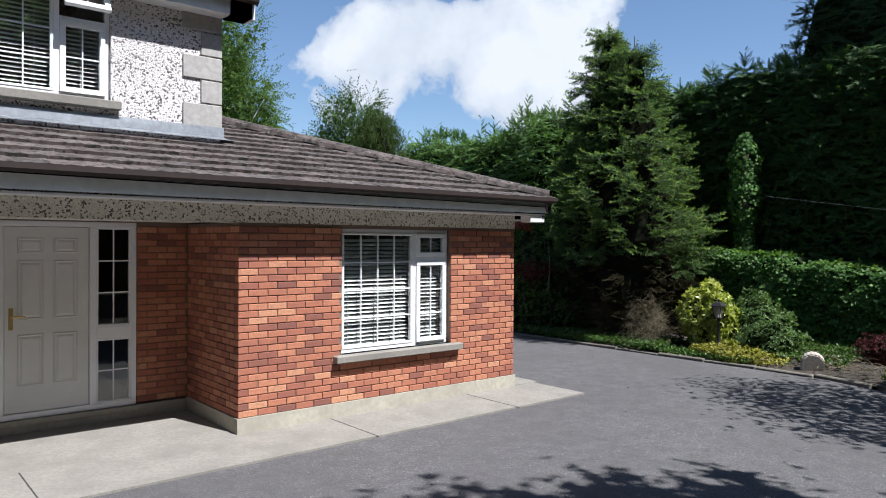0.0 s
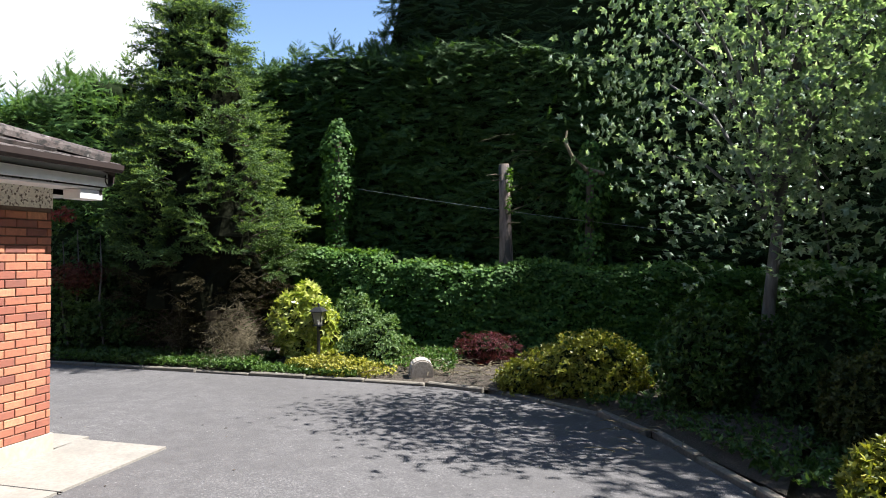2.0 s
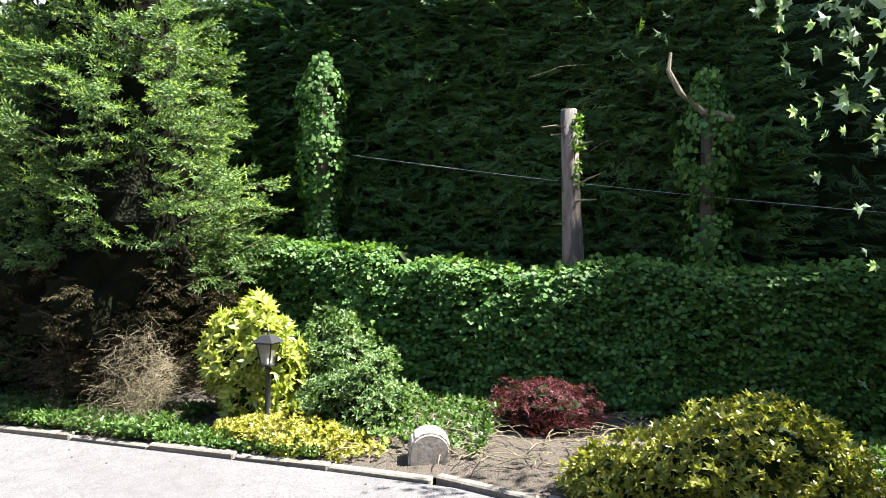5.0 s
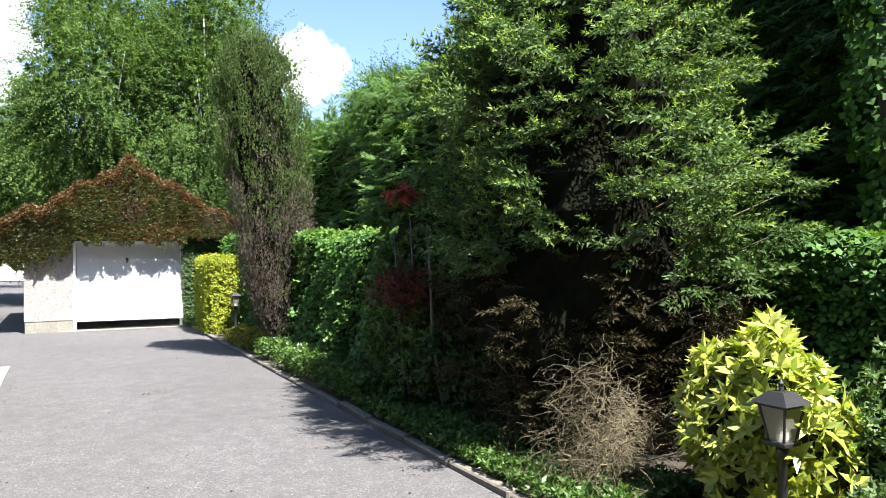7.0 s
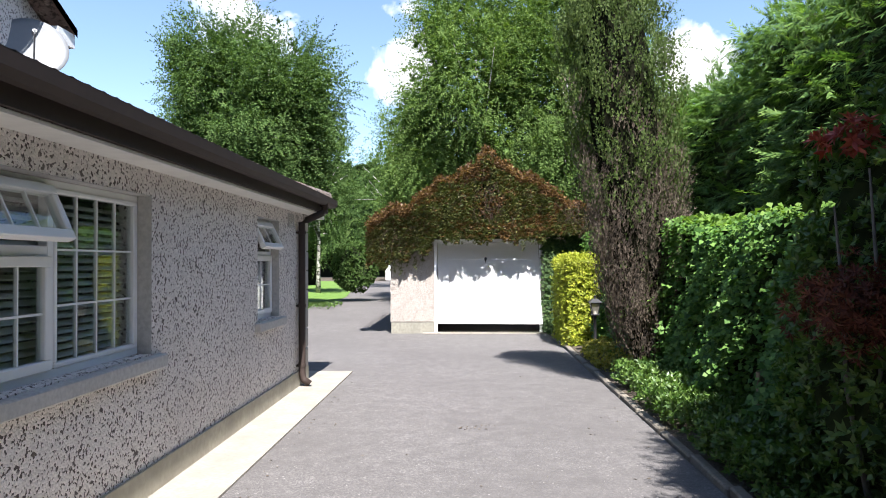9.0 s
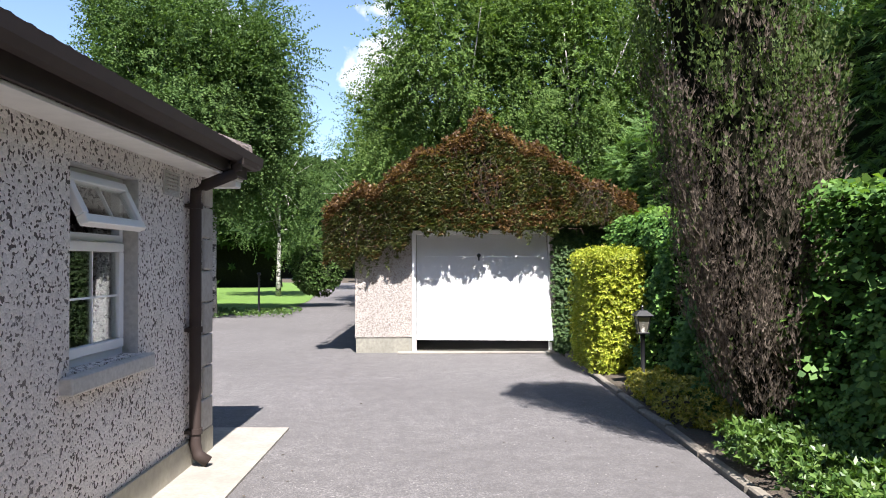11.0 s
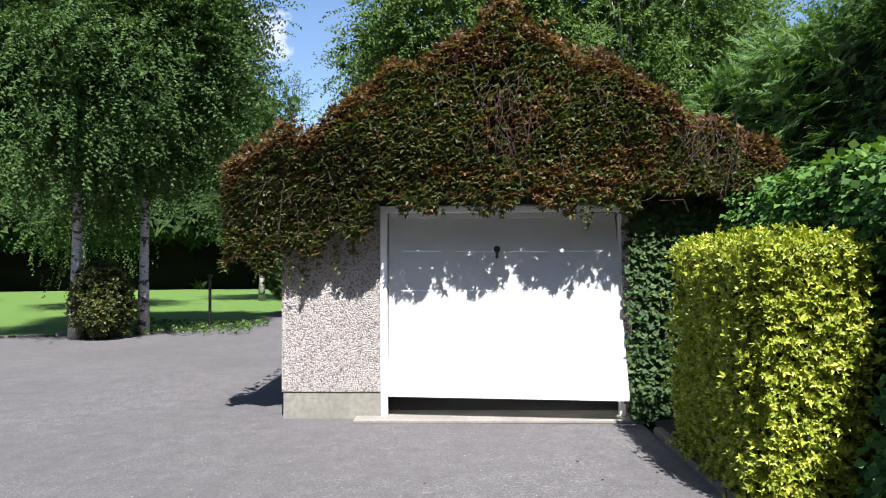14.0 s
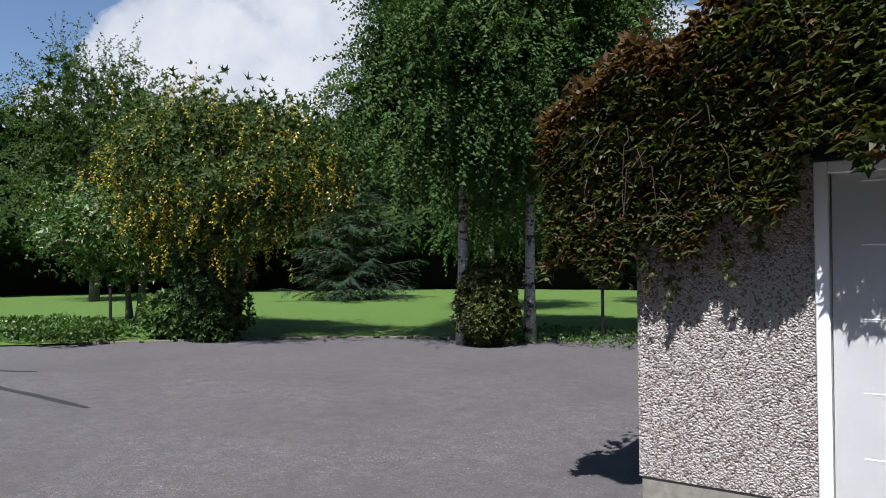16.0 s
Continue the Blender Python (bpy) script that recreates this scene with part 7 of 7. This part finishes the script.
# ---- lamps, stone, kerb, posts ----
def lantern(x, y, z, label):
    t = thing("garden_lamp", (x, y, z), label, "garden lamp", "post lamps")
    bm = bmesh.new()
    tube(bm, [(x, y, z), (x, y, z + 0.05), (x, y, z + 0.06), (x, y, z + 0.7), (x, y, z + 0.71), (x, y, z + 0.76)], [0.05, 0.05, 0.028, 0.026, 0.036, 0.03], 12)
    part("post", bm, BLACK, t, smooth=True)
    bm = bmesh.new()
    zb, zt_ = z + 0.77, z + 0.98
    rb, rt = 0.05, 0.09
    for k in range(4):
        a = math.pi / 4 + k * math.pi / 2
        ca, sa = math.cos(a), math.sin(a)
        tube(bm, [(x + rb * ca * 1.3, y + rb * sa * 1.3, zb), (x + rt * ca * 1.3, y + rt * sa * 1.3, zt_)], 0.008, 5)
    box(bm, x - 0.07, y - 0.07, zb - 0.012, x + 0.07, y + 0.07, zb + 0.012, 0.004)
    box(bm, x - 0.1, y - 0.1, zt_ - 0.005, x + 0.1, y + 0.1, zt_ + 0.015, 0.004)
    part("lantern_frame", bm, BLACK, t)
    for k in range(4):
        a0, a1 = math.pi / 4 + k * math.pi / 2, math.pi / 4 + (k + 1) * math.pi / 2
        bm = bmesh.new()
        q = [bm.verts.new((x + r * 1.25 * math.cos(a), y + r * 1.25 * math.sin(a), h)) for r, a, h in ((rb, a0, zb), (rb, a1, zb), (rt, a1, zt_), (rt, a0, zt_))]
        bm.faces.new(q)
        pane = part("pane", bm, LAMP_GLASS, t)
        pane.visible_shadow = False
    bm = bmesh.new()
    tube(bm, [(x, y, zb), (x, y, zb + 0.06), (x, y, zb + 0.12), (x, y, zb + 0.14)], [0.02, 0.025, 0.028, 0.01], 8)
    part("bulb", bm, UPVC, t)
    bm = bmesh.new()
    c0 = [bm.verts.new((x + sx * 0.115, y + sy * 0.115, zt_ + 0.012)) for sx, sy in ((-1, -1), (1, -1), (1, 1), (-1, 1))]
    c1 = [bm.verts.new((x + sx * 0.045, y + sy * 0.045, zt_ + 0.075)) for sx, sy in ((-1, -1), (1, -1), (1, 1), (-1, 1))]
    for k in range(4):
        bm.faces.new((c0[k], c0[(k + 1) % 4], c1[(k + 1) % 4], c1[k]))
    bm.faces.new(c0[::-1])
    bm.faces.new(c1)
    tube(bm, [(x, y, zt_ + 0.07), (x, y, zt_ + 0.1), (x, y, zt_ + 0.12), (x, y, zt_ + 0.14)], [0.02, 0.012, 0.018, 0.004], 8)
    part("cap", bm, BLACK, t)
    return t


LAMP_GLASS, nt, b = material("lamp_glass")
b.inputs["Base Color"].default_value = (0.32, 0.3, 0.25, 1)
b.inputs["Roughness"].default_value, b.inputs["Transmission Weight"].default_value = 0.35, 0.7
lantern(4.83, -0.42, -0.06, "black metal post lamp in front of the laurel")
lantern(4.56, 12.62, -0.05, "black metal post lamp beside the privet hedge")

t = thing("milestone", (4.5, -2.2, 0.05), "weathered round-topped stone standing in the bed", "stone")
bm = bmesh.new()
prof = [(-0.17, 0.0), (0.17, 0.0), (0.17, 0.18)] + [(0.17 * math.cos(a), 0.18 + 0.15 * math.sin(a)) for a in np.linspace(0.2, math.pi - 0.2, 9)] + [(-0.17, 0.18)]
f = bm.faces.new([bm.verts.new((0, a, h)) for a, h in prof])
bmesh.ops.translate(bm, verts=[v for v in bmesh.ops.extrude_face_region(bm, geom=[f])["geom"] if isinstance(v, bmesh.types.BMVert)], vec=(0.24, 0, 0))
bmesh.ops.recalc_face_normals(bm, faces=bm.faces[:])
bmesh.ops.bevel(bm, geom=bm.edges[:], offset=0.02, segments=2, affect="EDGES")
bmesh.ops.transform(bm, matrix=pose(4.42, -2.22, -0.01, 4, -5, 24), verts=bm.verts[:])
part("stone_block", bm, STONE, t, smooth=False)

kerb = thing("kerb", (0, 0, 0), "weathered concrete edging blocks along the drive", "kerb", kind="structure")
kb = boxes([(-0.45, -0.045, -0.05, 0.45, 0.045, 0.042)], 0.014)
kerb_me = bpy.data.meshes.new("kerb_block")
kb.to_mesh(kerb_me)
kb.free()
kerb_me.materials.append(KERB)
line = [(-1.05, -6.82), (0.2, -6.32), (1.98, -5.53), (3.06, -4.77), (3.83, -3.64), (4.17, -2.56), (4.19, -1.5), (4.19, 16.4)]
pr = random.Random(4)
seg, pos = 0, 0.46
while seg < len(line) - 1:
    a, b = Vector(line[seg]), Vector(line[seg + 1])
    ln = (b - a).length
    if pos > ln:
        pos -= ln
        seg += 1
        continue
    q = a.lerp(b, pos / ln)
    ang = math.degrees(math.atan2(b.y - a.y, b.x - a.x))
    piece("kerb_block", kerb_me, pose(q.x + pr.gauss(0, 0.008), q.y, pr.gauss(0, 0.011), pr.gauss(0, 3.0), pr.gauss(0, 0.6), ang + pr.gauss(0, 0.8)), kerb)
    pos += 0.915
lk = boxes([(-0.3, -0.05, -0.05, 0.3, 0.05, 0.045)], 0.015)
lawn_me = bpy.data.meshes.new("edging_stone")
lk.to_mesh(lawn_me)
lk.free()
lawn_me.materials.append(KERB)
edging = thing("lawn_edging", (0, 0, 0), "pale edging stones between lawn and drive", "kerb", kind="structure")
line = [(-12.9, 19.95), (-10.6, 22.45), (-8.2, 24.25), (-5.3, 25.25)]
for a, b in zip(line, line[1:]):
    a, b = Vector(a), Vector(b)
    k = int((b - a).length / 0.63)
    for i in range(k):
        q = a.lerp(b, (i + 0.5) / k)
        piece("edging_stone", lawn_me, pose(q.x, q.y, pr.gauss(0, 0.012), 0, 0, math.degrees(math.atan2(b.y - a.y, b.x - a.x)) + pr.gauss(0, 2)), edging)

for px, py, hh, lab in ((-3.75, 26.3, 1.25, "thin dark post standing at the lawn edge"), (-13.3, 21.0, 1.15, "dark garden post with a small lamp head")):
    t = thing("garden_post", (px, py, 0), lab, "post")
    bm = bmesh.new()
    tube(bm, [(px, py, 0), (px, py, hh)], 0.035, 8)
    part("post", bm, BLACK, t)
    bm = bmesh.new()
    tube(bm, [(px, py, hh), (px, py, hh + 0.05), (px, py, hh + 0.09)], [0.04, 0.07, 0.02], 8)
    part("head", bm, BLACK, t)
t = thing("wooden_stake", (4.85, 6.1, 0.1), "short weathered wooden stake in the ground cover", "post")
part("stake", boxes([(4.82, 6.07, 0.0, 4.88, 6.13, 0.7)], 0.008), TWIG, t)

# far bungalow at the end of the lane
t = thing("bungalow", (-4, 66, 0), "small white bungalow with a brown roof down the lane", "house")
part("wall", boxes([(-5.4, 66, 0, 3, 72, 2.6)]), UPVC, t)
bm = bmesh.new()
q = [bm.verts.new(p) for p in ((-5.9, 65.5, 2.5), (3.5, 65.5, 2.5), (3.5, 69, 4.6), (-5.9, 69, 4.6))]
bm.faces.new(q)
bmesh.ops.solidify(bm, geom=bm.faces[:], thickness=0.1)
part("roof", bm, plain("brown_roof", (0.16, 0.09, 0.06), 0.9, 0, 6, 0.3, 0.1), t)
# dark block in place of glass; the unlit room is in its colour
w_ = part("window", boxes([(-4.9, 65.94, 0.9, -3.7, 66.0, 2.1)]), VOID, t)
part("frame", boxes([(-4.95, 65.92, 0.85, -3.65, 65.95, 0.92), (-4.95, 65.92, 2.08, -3.65, 65.95, 2.15), (-4.95, 65.92, 0.92, -4.88, 65.95, 2.08), (-3.72, 65.92, 0.92, -3.65, 65.95, 2.08)]), UPVC, w_)

# thin dark strips laid on the drive
bm = bmesh.new()
for rowp in ([(-9.6, 16.75), (-8.4, 16.58), (-7.5, 16.57), (-6.6, 16.52), (-6.1, 16.5)], [(-11.5, 17.1), (-10.4, 17.25), (-9.6, 17.6)]):
    prev = None
    for i, (px, py) in enumerate(rowp):
        w_half = 0.055 if 0 < i < len(rowp) - 1 else 0.03
        cur = (bm.verts.new((px, py - w_half, 0.004)), bm.verts.new((px, py + w_half, 0.004)))
        if prev:
            bm.faces.new((prev[0], cur[0], cur[1], prev[1]))
        prev = cur
structure("dark_strip", bm, plain("strip_black", (0.03, 0.03, 0.03), 0.7, 0, 60, 0.3, 0.3), "thin dark strips across the drive", "seam")

# ---- bricks of the front ----
lay_bricks(wall_front, sorted(brick_rows(AX + 0.002, SX, 0.18, 2.24, [(FW[0] - 0.0, FW[1], FW[2], FW[3])]), key=lambda r: abs(r[1] - 1.4)), lambda a, z, j: Matrix.Translation((a, j, z)))
lay_bricks(wall_return, brick_rows(0.0, RY, 0.18, 2.24), lambda a, z, j: Matrix.Translation((AX + j, a, z)) @ Euler((0, 0, radians(-90))).to_matrix().to_4x4())
lay_bricks(wall_porch, brick_rows(DOOR[1], AX, 0.18, 2.24), lambda a, z, j: Matrix.Translation((a, RY + j, z)))
